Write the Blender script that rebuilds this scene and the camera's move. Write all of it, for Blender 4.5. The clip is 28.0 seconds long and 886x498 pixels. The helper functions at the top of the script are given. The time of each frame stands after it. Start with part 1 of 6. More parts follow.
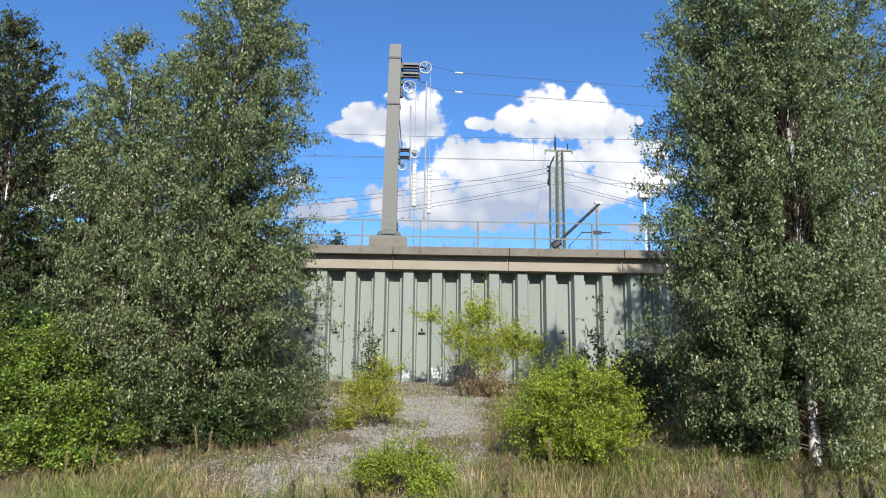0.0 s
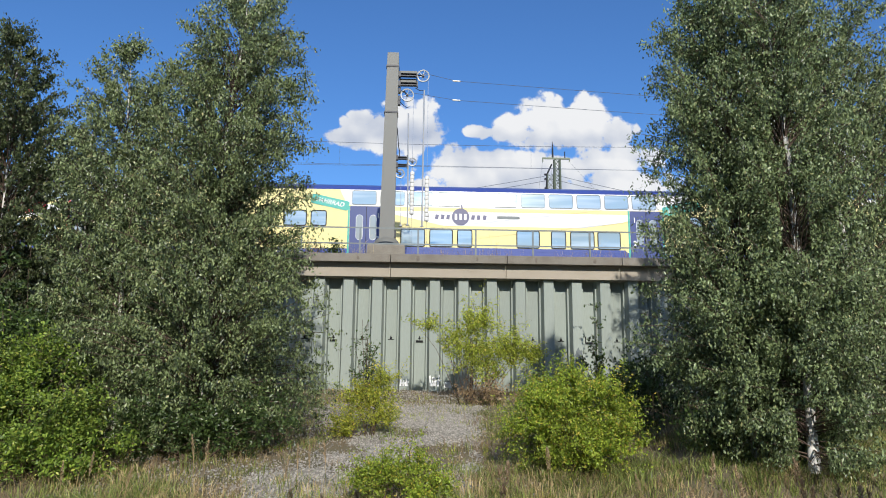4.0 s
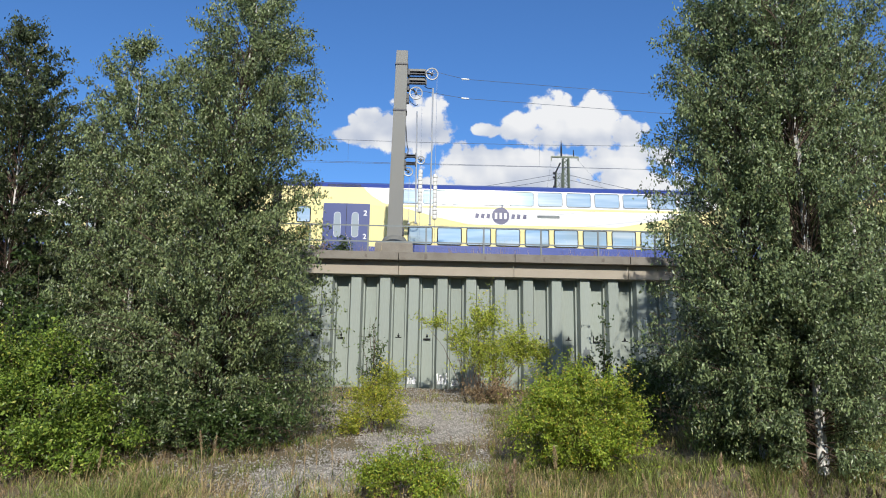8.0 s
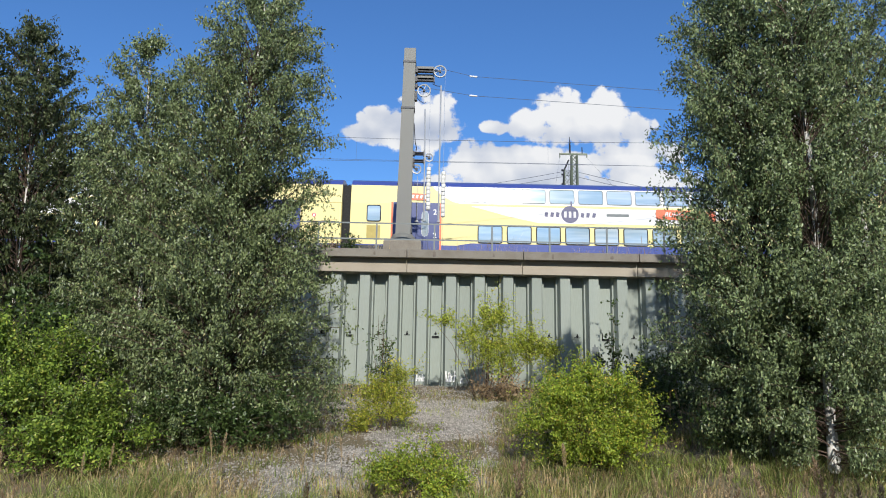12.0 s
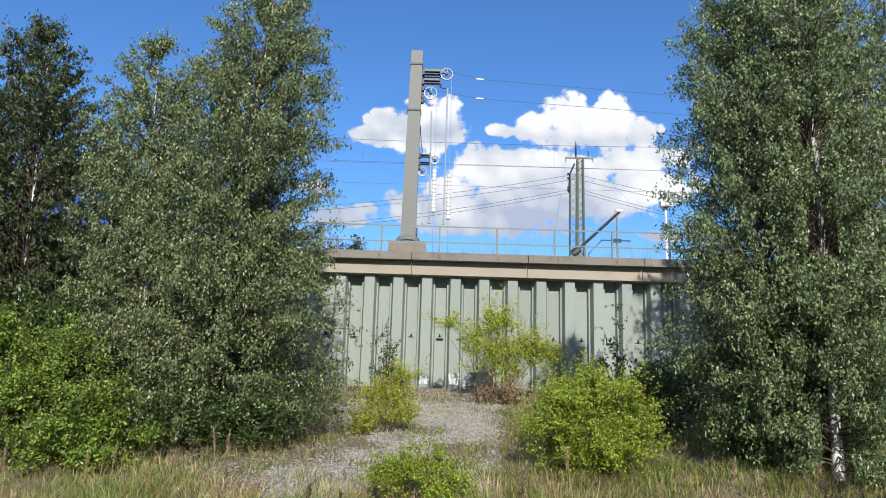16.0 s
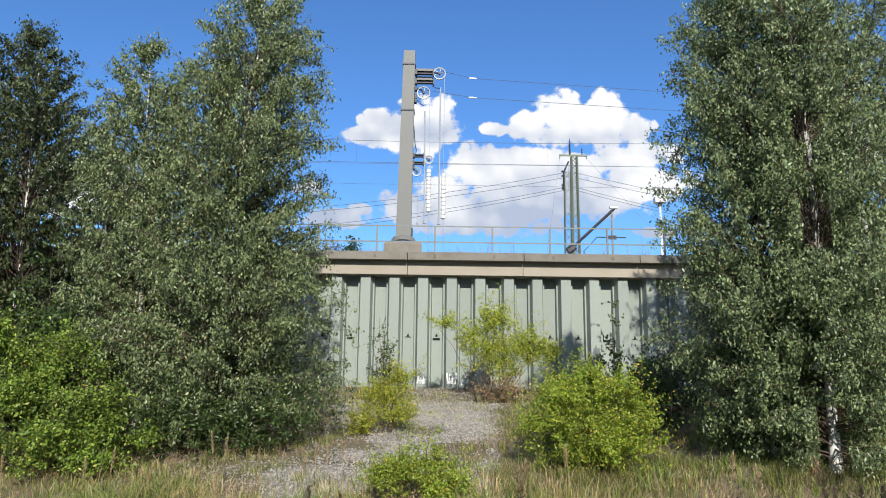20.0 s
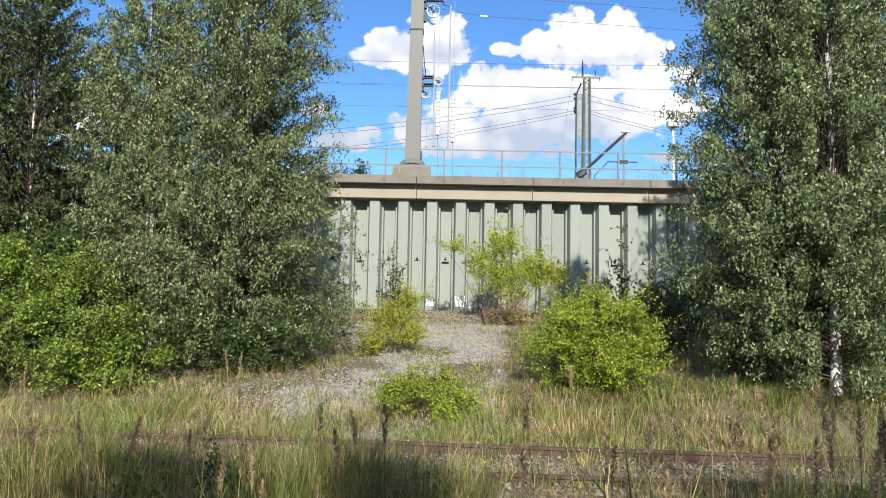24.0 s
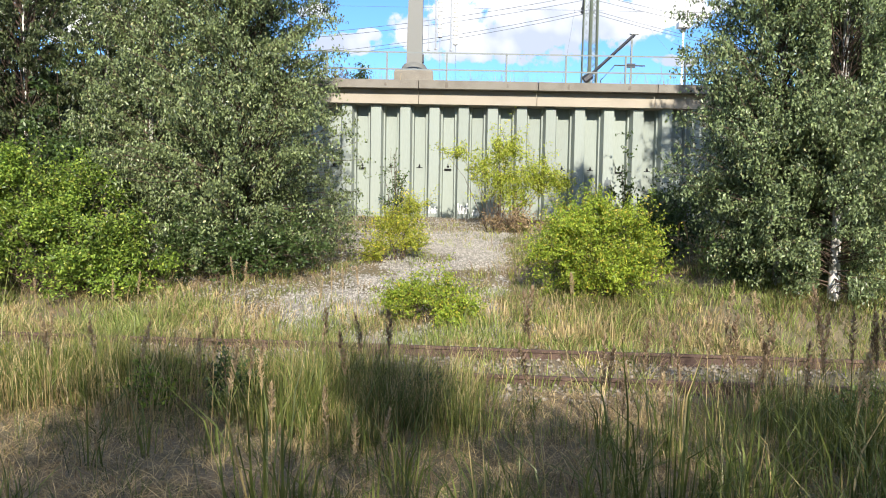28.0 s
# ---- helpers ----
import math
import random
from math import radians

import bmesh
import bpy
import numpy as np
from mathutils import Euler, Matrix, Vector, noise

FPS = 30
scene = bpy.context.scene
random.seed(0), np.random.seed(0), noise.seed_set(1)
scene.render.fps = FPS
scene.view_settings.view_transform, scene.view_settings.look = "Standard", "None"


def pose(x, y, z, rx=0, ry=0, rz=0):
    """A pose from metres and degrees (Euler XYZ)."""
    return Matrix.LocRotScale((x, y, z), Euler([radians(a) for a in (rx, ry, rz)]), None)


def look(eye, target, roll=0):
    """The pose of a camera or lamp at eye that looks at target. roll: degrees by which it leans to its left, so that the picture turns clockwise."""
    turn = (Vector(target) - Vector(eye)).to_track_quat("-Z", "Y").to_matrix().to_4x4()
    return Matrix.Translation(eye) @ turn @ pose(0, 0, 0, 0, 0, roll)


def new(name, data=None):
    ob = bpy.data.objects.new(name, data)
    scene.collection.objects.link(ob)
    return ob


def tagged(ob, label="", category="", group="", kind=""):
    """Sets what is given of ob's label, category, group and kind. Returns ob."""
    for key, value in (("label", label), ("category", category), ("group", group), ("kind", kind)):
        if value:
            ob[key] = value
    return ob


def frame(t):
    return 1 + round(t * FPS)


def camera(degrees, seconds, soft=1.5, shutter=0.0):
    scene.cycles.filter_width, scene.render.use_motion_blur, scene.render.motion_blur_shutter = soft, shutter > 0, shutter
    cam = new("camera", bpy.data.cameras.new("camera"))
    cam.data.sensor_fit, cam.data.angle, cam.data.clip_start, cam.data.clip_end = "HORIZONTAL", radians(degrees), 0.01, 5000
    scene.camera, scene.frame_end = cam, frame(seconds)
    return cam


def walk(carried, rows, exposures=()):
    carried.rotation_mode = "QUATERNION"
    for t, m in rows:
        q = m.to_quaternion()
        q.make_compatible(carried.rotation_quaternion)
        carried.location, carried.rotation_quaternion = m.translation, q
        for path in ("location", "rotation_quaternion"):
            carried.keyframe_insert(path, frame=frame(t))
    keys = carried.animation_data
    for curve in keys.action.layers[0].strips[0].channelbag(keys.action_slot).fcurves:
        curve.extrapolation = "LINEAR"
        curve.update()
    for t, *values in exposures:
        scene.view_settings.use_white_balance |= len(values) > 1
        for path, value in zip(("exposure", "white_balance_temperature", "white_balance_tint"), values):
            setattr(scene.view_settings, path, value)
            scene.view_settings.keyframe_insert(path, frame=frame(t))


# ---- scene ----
# ---- camera ----
cam = camera(64.26, 28.0, soft=1.0)
EYE = Vector((0.0, 0.0, 2.013))
# seconds, turn to the right, tilt up, lean (degrees); the eye stays in one place
PATH = [
    (0, 2.21, 9.93, 0.60),
    (0.5, 2.29, 9.92, 0.57),
    (1, 2.37, 10.02, 0.59),
    (1.5, 2.50, 10.11, 0.68),
    (2, 2.50, 10.18, 0.74),
    (2.5, 2.49, 10.20, 0.70),
    (3, 2.45, 10.28, 0.60),
    (3.5, 2.43, 10.44, 0.48),
    (5.5, 2.13, 10.67, 0.81),
    (6, 2.08, 10.66, 0.83),
    (6.5, 1.98, 10.65, 0.84),
    (7, 1.89, 10.62, 0.77),
    (7.5, 1.79, 10.50, 0.85),
    (8, 1.74, 10.41, 0.94),
    (8.5, 1.71, 10.36, 1.24),
    (9, 1.66, 10.26, 1.24),
    (9.5, 1.57, 10.13, 1.00),
    (10, 1.42, 10.01, 0.95),
    (10.5, 1.36, 9.94, 0.94),
    (11, 1.23, 9.93, 0.92),
    (11.5, 1.17, 10.08, 0.90),
    (12, 1.05, 10.20, 0.95),
    (12.5, 1.01, 10.32, 0.95),
    (14.5, 0.69, 10.18, 1.24),
    (15, 0.66, 10.28, 1.43),
    (15.5, 0.65, 10.35, 1.56),
    (16, 0.64, 10.39, 1.61),
    (16.5, 0.65, 10.42, 1.54),
    (17, 0.74, 10.45, 1.29),
    (17.5, 0.79, 10.39, 1.06),
    (18, 0.82, 10.45, 0.89),
    (18.5, 0.81, 10.58, 0.88),
    (19, 0.82, 10.64, 0.88),
    (19.5, 0.85, 10.55, 0.85),
    (20, 1.01, 10.36, 0.63),
    (20.5, 1.09, 10.11, 0.51),
    (21, 1.04, 9.59, 0.54),
    (21.5, 0.97, 9.01, 0.65),
    (23.5, 0.46, 5.37, 0.97),
    (24, 0.36, 4.19, 1.04),
    (24.5, 0.32, 2.93, 1.09),
    (25, 0.27, 1.44, 0.99),
    (25.5, 0.15, -0.38, 0.79),
    (26, 0.13, -1.66, 0.59),
    (26.5, 0.15, -2.54, 0.74),
    (27, 0.18, -3.00, 0.87),
    (27.5, 0.21, -3.20, 0.94),
    (28, 0.28, -3.33, 1.00),
]


def aim(turn, tilt, lean):
    a, b = radians(turn), radians(tilt)
    way = Vector((math.sin(a) * math.cos(b), math.cos(a) * math.cos(b), math.sin(b)))
    return look(EYE, EYE + way, lean)


walk(cam, [(t, aim(a, b, c)) for t, a, b, c in PATH],
     exposures=[(0.0, 0.06, 6350, 10), (1.5, -0.14, 6350, 10), (12.5, -0.14, 6350, 10), (15.0, 0.02, 6350, 10), (20.0, 0.08, 6400, 10), (23.5, 0.25, 6550, 10), (26.0, 0.52, 6650, 10), (28.0, 0.64, 6700, 10)])

# ---- world, sun ----
SUN = Vector((0.66, -7.67, 4.2)).normalized()
world = bpy.data.worlds.new("sky")
scene.world = world
world.use_nodes = True
wn = world.node_tree
wn.nodes.clear()


def wmath(op, a, b=0.0, c=0.0, clamp=False):
    n = wn.nodes.new("ShaderNodeMath")
    n.operation = op
    n.use_clamp = clamp
    for k, v in enumerate((a, b, c)):
        if isinstance(v, (int, float)):
            n.inputs[k].default_value = v
        else:
            wn.links.new(v, n.inputs[k])
    return n.outputs[0]


sky = wn.nodes.new("ShaderNodeTexSky")
sky.sky_type = "NISHITA"
sky.sun_disc = False
sky.sun_elevation = math.asin(SUN.z)
sky.sun_rotation = math.atan2(SUN.x, SUN.y)
sky.altitude = 50
sky.air_density = 1.0
sky.dust_density = 0.25
sky.ozone_density = 2.5
coord = wn.nodes.new("ShaderNodeTexCoord")
sep = wn.nodes.new("ShaderNodeSeparateXYZ")
wn.links.new(coord.outputs["Generated"], sep.inputs[0])
ahead = wmath("MAXIMUM", wmath("ABSOLUTE", sep.outputs[1]), 0.05)
cu = wmath("DIVIDE", sep.outputs[0], ahead)
cv = wmath("DIVIDE", sep.outputs[2], ahead)
plane = wn.nodes.new("ShaderNodeCombineXYZ")
wn.links.new(cu, plane.inputs[0])
wn.links.new(cv, plane.inputs[1])


def cloud_noise(scale, detail, rough):
    n = wn.nodes.new("ShaderNodeTexNoise")
    wn.links.new(plane.outputs[0], n.inputs["Vector"])
    n.inputs["Scale"].default_value = scale
    n.inputs["Detail"].default_value = detail
    n.inputs["Roughness"].default_value = rough
    return n.outputs["Fac"]


puff = cloud_noise(12.0, 6.0, 0.54)


def billow(scale, soft):
    """Round bulges like those of a cumulus edge: 1 in a bulge, 0 between."""
    shift = wn.nodes.new("ShaderNodeVectorMath")
    shift.operation = "MULTIPLY_ADD"
    wob = wn.nodes.new("ShaderNodeTexNoise")
    wn.links.new(plane.outputs[0], wob.inputs["Vector"])
    wob.inputs["Scale"].default_value = scale * 0.9
    wob.inputs["Detail"].default_value = 3.0
    wn.links.new(wob.outputs["Color"], shift.inputs[0])
    shift.inputs[1].default_value = (0.5 / scale,) * 3
    wn.links.new(plane.outputs[0], shift.inputs[2])
    v = wn.nodes.new("ShaderNodeTexVoronoi")
    v.feature = "SMOOTH_F1"
    wn.links.new(shift.outputs[0], v.inputs["Vector"])
    v.inputs["Scale"].default_value = scale
    v.inputs["Smoothness"].default_value = soft
    return wmath("SUBTRACT", 0.5, v.outputs["Distance"])


# heaps of cumulus: across, up, half width, half height
HEAPS = [(-0.089, 0.368, 0.025, 0.028), (-0.114, 0.354, 0.023, 0.014), (-0.053, 0.361, 0.046, 0.034), (-0.011, 0.370, 0.055, 0.046),
         (0.016, 0.370, 0.025, 0.035), (-0.036, 0.343, 0.063, 0.016), (0.192, 0.393, 0.043, 0.038),
         (0.257, 0.392, 0.044, 0.038), (0.227, 0.372, 0.100, 0.036), (0.221, 0.386, 0.051, 0.032), (0.140, 0.371, 0.030, 0.028),
         (0.299, 0.369, 0.026, 0.021), (0.094, 0.366, 0.022, 0.012), (0.061, 0.313, 0.042, 0.030), (0.193, 0.309, 0.092, 0.026),
         (0.114, 0.315, 0.067, 0.026), (0.282, 0.316, 0.080, 0.028), (0.329, 0.327, 0.051, 0.023), (0.164, 0.288, 0.151, 0.045),
         (0.302, 0.290, 0.092, 0.036), (-0.044, 0.253, 0.039, 0.025), (0.023, 0.258, 0.066, 0.036), (0.081, 0.237, 0.165, 0.036),
         (0.239, 0.271, 0.100, 0.038), (-0.102, 0.239, 0.018, 0.010), (-0.141, 0.226, 0.049, 0.015), (-0.179, 0.269, 0.025, 0.012),
         (0.327, 0.211, 0.033, 0.010), (0.565, 0.344, 0.131, 0.063), (-0.515, 0.263, 0.103, 0.042)]
heap = None
for hx, hy, hw, hh in HEAPS:
    a = wmath("DIVIDE", wmath("SUBTRACT", cu, hx), hw)
    b = wmath("DIVIDE", wmath("SUBTRACT", cv, hy), hh)
    d = wmath("SUBTRACT", 1.0, wmath("ADD", wmath("MULTIPLY", a, a), wmath("MULTIPLY", b, b)))
    d = wmath("MAXIMUM", d, -3.0)
    heap = d if heap is None else wmath("SMOOTH_MAX", heap, d, 0.4)
bulge_big, bulge_small = billow(26.0, 0.35), billow(64.0, 0.3)
edge = wmath("MULTIPLY_ADD", wmath("MINIMUM", heap, 1.0), 1.0, 0.06)
edge = wmath("MULTIPLY_ADD", bulge_big, 1.1, edge)
edge = wmath("MULTIPLY_ADD", bulge_small, 0.7, edge)
edge = wmath("MULTIPLY_ADD", wmath("SUBTRACT", puff, 0.5), 1.5, edge)
edge = wmath("MULTIPLY_ADD", wmath("SUBTRACT", cloud_noise(38.0, 9.0, 0.66), 0.5), 2.2, edge)
cover = wn.nodes.new("ShaderNodeMapRange")
cover.interpolation_type = "SMOOTHSTEP"
wn.links.new(edge, cover.inputs[0])
cover.inputs[1].default_value = -0.05
cover.inputs[2].default_value = 0.42
# the flat, shaded undersides are greyer
under = wn.nodes.new("ShaderNodeMapRange")
lower = wn.nodes.new("ShaderNodeVectorMath")
lower.operation = "ADD"
wn.links.new(plane.outputs[0], lower.inputs[0])
lower.inputs[1].default_value = (0.004, 0.022, 0.0)
above = wn.nodes.new("ShaderNodeTexNoise")
wn.links.new(lower.outputs[0], above.inputs["Vector"])
above.inputs["Scale"].default_value = 12.0
above.inputs["Detail"].default_value = 3.0
relief = wmath("SUBTRACT", puff, above.outputs["Fac"])
upper_heaps = wmath("MULTIPLY", wmath("SUBTRACT", cv, 0.320), 14.0, clamp=True)
lower_heaps = wmath("MULTIPLY", wmath("SUBTRACT", cv, 0.205), 9.0, clamp=True)
which = wmath("MULTIPLY", wmath("SUBTRACT", cv, 0.325), 33.0, clamp=True)
lit = wmath("ADD", wmath("MULTIPLY", lower_heaps, wmath("SUBTRACT", 1.0, which)), wmath("MULTIPLY", upper_heaps, which))
lit = wmath("MULTIPLY_ADD", wmath("SUBTRACT", cloud_noise(6.0, 3.0, 0.5), 0.5), 2.6, lit)
lit = wmath("MULTIPLY_ADD", bulge_big, 0.5, lit)
wn.links.new(wmath("MULTIPLY_ADD", relief, 1.4, lit), under.inputs[0])
under.inputs[1].default_value = 0.0
under.inputs[2].default_value = 1.0
tint = wn.nodes.new("ShaderNodeMixRGB")
wn.links.new(under.outputs[0], tint.inputs[0])
tint.inputs[1].default_value = (0.48, 0.55, 0.70, 1)
tint.inputs[2].default_value = (1.0, 1.0, 1.0, 1)
back_sky = wn.nodes.new("ShaderNodeBackground")
deep = wn.nodes.new("ShaderNodeMixRGB")
deep.blend_type = "MULTIPLY"
deep.inputs[0].default_value = 1.0
wn.links.new(sky.outputs[0], deep.inputs[1])
deep.inputs[2].default_value = (0.64, 1.00, 1.42, 1)
wn.links.new(deep.outputs[0], back_sky.inputs[0])
back_sky.inputs[1].default_value = 0.115
# scattered clouds over the rest of the sky, overhead and behind; unseen, added to whiten the fill light
height = wmath("MAXIMUM", sep.outputs[2], 0.08)
layer = wn.nodes.new("ShaderNodeCombineXYZ")
wn.links.new(wmath("DIVIDE", sep.outputs[0], height), layer.inputs[0])
wn.links.new(wmath("DIVIDE", sep.outputs[1], height), layer.inputs[1])
field = wn.nodes.new("ShaderNodeTexNoise")
wn.links.new(layer.outputs[0], field.inputs["Vector"])
field.inputs["Scale"].default_value = 1.1
field.inputs["Detail"].default_value = 6.0
field.inputs["Roughness"].default_value = 0.55
spread = wn.nodes.new("ShaderNodeMapRange")
spread.interpolation_type = "SMOOTHSTEP"
wn.links.new(field.outputs["Fac"], spread.inputs[0])
spread.inputs[1].default_value, spread.inputs[2].default_value = 0.45, 0.57
high = wmath("MULTIPLY", wmath("SUBTRACT", cv, 0.62), 8.0, clamp=True)
behind = wmath("MULTIPLY", sep.outputs[1], -20.0, clamp=True)
rest = wmath("MULTIPLY", spread.outputs[0], wmath("MAXIMUM", high, behind))
ahead_only = wmath("MULTIPLY", cover.outputs[0], wmath("GREATER_THAN", sep.outputs[1], 0.0))
all_cover = wmath("MAXIMUM", ahead_only, rest, clamp=True)
back_cloud = wn.nodes.new("ShaderNodeBackground")
wn.links.new(tint.outputs[0], back_cloud.inputs[0])
wn.links.new(wmath("MULTIPLY_ADD", wmath("MAXIMUM", high, behind), -0.35, 0.97), back_cloud.inputs[1])
mixer = wn.nodes.new("ShaderNodeMixShader")
wn.links.new(all_cover, mixer.inputs[0])
wn.links.new(back_sky.outputs[0], mixer.inputs[1])
wn.links.new(back_cloud.outputs[0], mixer.inputs[2])
wout = wn.nodes.new("ShaderNodeOutputWorld")
wn.links.new(mixer.outputs[0], wout.inputs[0])

lamp = bpy.data.lights.new("sun", "SUN")
lamp.energy, lamp.angle, lamp.color = 5.4, radians(0.53), (1.0, 0.94, 0.83)
sun = new("sun", lamp)
sun.matrix_world = look(SUN * 60, (0, 0, 0))

# ---- materials ----


def material(name, colour, rough=0.7, metal=0.0, vary=0.15, scale=6.0, fine=60.0, bump=0.2, second=None, spec=0.4,
             island=0.0, thing=0.0, coat=0.0, streak=1.0):
    """Principled surface with variation at two scales; second: a stain colour; island, thing: random change per piece."""
    m = bpy.data.materials.new(name)
    m.use_nodes = True
    t = m.node_tree
    b = t.nodes["Principled BSDF"]
    b.inputs["Roughness"].default_value = rough
    b.inputs["Metallic"].default_value = metal
    b.inputs["Specular IOR Level"].default_value = spec
    b.inputs["Coat Weight"].default_value = coat
    tc = t.nodes.new("ShaderNodeTexCoord")
    mp = t.nodes.new("ShaderNodeMapping")
    mp.inputs["Scale"].default_value = (1, 1, 1 / streak)
    t.links.new(tc.outputs["Object"], mp.inputs["Vector"])

    def noise_tex(s, detail):
        n = t.nodes.new("ShaderNodeTexNoise")
        n.inputs["Scale"].default_value = s
        n.inputs["Detail"].default_value = detail
        n.inputs["Roughness"].default_value = 0.6
        t.links.new(mp.outputs[0], n.inputs["Vector"])
        return n.outputs["Fac"]

    big, small = noise_tex(scale, 5), noise_tex(fine, 3)
    base = t.nodes.new("ShaderNodeMixRGB")
    base.inputs[1].default_value = (*colour, 1)
    base.inputs[2].default_value = (*(second or [c * 0.55 for c in colour]), 1)
    ramp = t.nodes.new("ShaderNodeMapRange")
    t.links.new(big, ramp.inputs[0])
    ramp.inputs[1].default_value, ramp.inputs[2].default_value = 0.42, 0.68
    ramp.inputs[4].default_value = min(1.0, vary * 3)
    t.links.new(ramp.outputs[0], base.inputs[0])
    hsv = t.nodes.new("ShaderNodeHueSaturation")
    t.links.new(base.outputs[0], hsv.inputs["Color"])
    val = t.nodes.new("ShaderNodeMath")
    val.operation = "MULTIPLY_ADD"
    t.links.new(small, val.inputs[0])
    val.inputs[1].default_value, val.inputs[2].default_value = vary * 2, 1 - vary
    last = val.outputs[0]
    for amount, kind, socket in ((island, "ShaderNodeNewGeometry", "Random Per Island"), (thing, "ShaderNodeObjectInfo", "Random")):
        if amount:
            g = t.nodes.new(kind)
            r = t.nodes.new("ShaderNodeMath")
            r.operation = "MULTIPLY_ADD"
            t.links.new(g.outputs[socket], r.inputs[0])
            r.inputs[1].default_value, r.inputs[2].default_value = amount * 2, 1 - amount
            mul = t.nodes.new("ShaderNodeMath")
            mul.operation = "MULTIPLY"
            t.links.new(last, mul.inputs[0])
            t.links.new(r.outputs[0], mul.inputs[1])
            last = mul.outputs[0]
    t.links.new(last, hsv.inputs["Value"])
    t.links.new(hsv.outputs[0], b.inputs["Base Color"])
    if bump:
        bp = t.nodes.new("ShaderNodeBump")
        bp.inputs["Strength"].default_value = bump
        bp.inputs["Distance"].default_value = 0.02
        t.links.new(small, bp.inputs["Height"])
        t.links.new(bp.outputs[0], b.inputs["Normal"])
    return m


def leaf_material(name, dark, light, yellow=None, share=0.0, gloss=0.35, through_light=0.3, patchy=0.7):
    """Leaves: colour changes from leaf to leaf, some light shines through."""
    m = bpy.data.materials.new(name)
    m.use_nodes = True
    t = m.node_tree
    b = t.nodes["Principled BSDF"]
    out = t.nodes["Material Output"]
    g = t.nodes.new("ShaderNodeNewGeometry")
    ramp = t.nodes.new("ShaderNodeValToRGB")
    e = ramp.color_ramp.elements
    e[0].color, e[1].color = (*dark, 1), (*light, 1)
    e[1].position = 1.0 - share if share else 1.0
    if share:
        k = e.new(min(1.0, 1.0 - share * 0.5))
        k.color = (*yellow, 1)
    t.links.new(g.outputs["Random Per Island"], ramp.inputs[0])
    tc = t.nodes.new("ShaderNodeTexCoord")
    n = t.nodes.new("ShaderNodeTexNoise")
    n.inputs["Scale"].default_value = 1.3
    t.links.new(tc.outputs["Object"], n.inputs["Vector"])
    hsv = t.nodes.new("ShaderNodeHueSaturation")
    k = t.nodes.new("ShaderNodeMath")
    k.operation = "MULTIPLY_ADD"
    t.links.new(n.outputs["Fac"], k.inputs[0])
    k.inputs[1].default_value, k.inputs[2].default_value = patchy, 1.0 - patchy / 2
    t.links.new(k.outputs[0], hsv.inputs["Value"])
    t.links.new(ramp.outputs[0], hsv.inputs["Color"])
    t.links.new(hsv.outputs[0], b.inputs["Base Color"])
    b.inputs["Roughness"].default_value = 0.38
    b.inputs["Specular IOR Level"].default_value = gloss
    tr = t.nodes.new("ShaderNodeBsdfTranslucent")
    t.links.new(hsv.outputs[0], tr.inputs[0])
    mx = t.nodes.new("ShaderNodeMixShader")
    mx.inputs[0].default_value = through_light
    t.links.new(b.outputs[0], mx.inputs[1])
    t.links.new(tr.outputs[0], mx.inputs[2])
    t.links.new(mx.outputs[0], out.inputs[0])
    return m


def glass_material(name, colour, rough=0.05, painted_streak=None):
    """Tinted pane; the last colour paints pale streaks along the train: blinds, and reflections put into the colour."""
    m = bpy.data.materials.new(name)
    m.use_nodes = True
    t = m.node_tree
    b = t.nodes["Principled BSDF"]
    b.inputs["Base Color"].default_value = (*colour, 1)
    if painted_streak:
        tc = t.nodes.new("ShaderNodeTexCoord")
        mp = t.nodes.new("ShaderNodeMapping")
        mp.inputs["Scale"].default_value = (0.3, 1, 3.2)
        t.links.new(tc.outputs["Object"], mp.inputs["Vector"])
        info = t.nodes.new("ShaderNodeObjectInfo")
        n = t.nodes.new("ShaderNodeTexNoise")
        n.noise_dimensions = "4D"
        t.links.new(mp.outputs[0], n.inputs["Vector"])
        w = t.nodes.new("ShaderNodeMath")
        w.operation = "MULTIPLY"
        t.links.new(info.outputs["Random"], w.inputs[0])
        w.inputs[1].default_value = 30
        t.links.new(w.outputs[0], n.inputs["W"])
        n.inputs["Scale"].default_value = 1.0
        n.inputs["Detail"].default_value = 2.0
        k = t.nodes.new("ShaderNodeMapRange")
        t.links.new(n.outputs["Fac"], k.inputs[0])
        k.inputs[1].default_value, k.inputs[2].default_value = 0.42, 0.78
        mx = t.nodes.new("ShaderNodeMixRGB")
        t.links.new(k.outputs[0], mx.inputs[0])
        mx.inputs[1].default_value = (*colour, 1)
        mx.inputs[2].default_value = (*painted_streak, 1)
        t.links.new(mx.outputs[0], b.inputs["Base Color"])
    b.inputs["Roughness"].default_value = rough
    b.inputs["Specular IOR Level"].default_value = 1.0
    b.inputs["Metallic"].default_value = 0.4
    return m


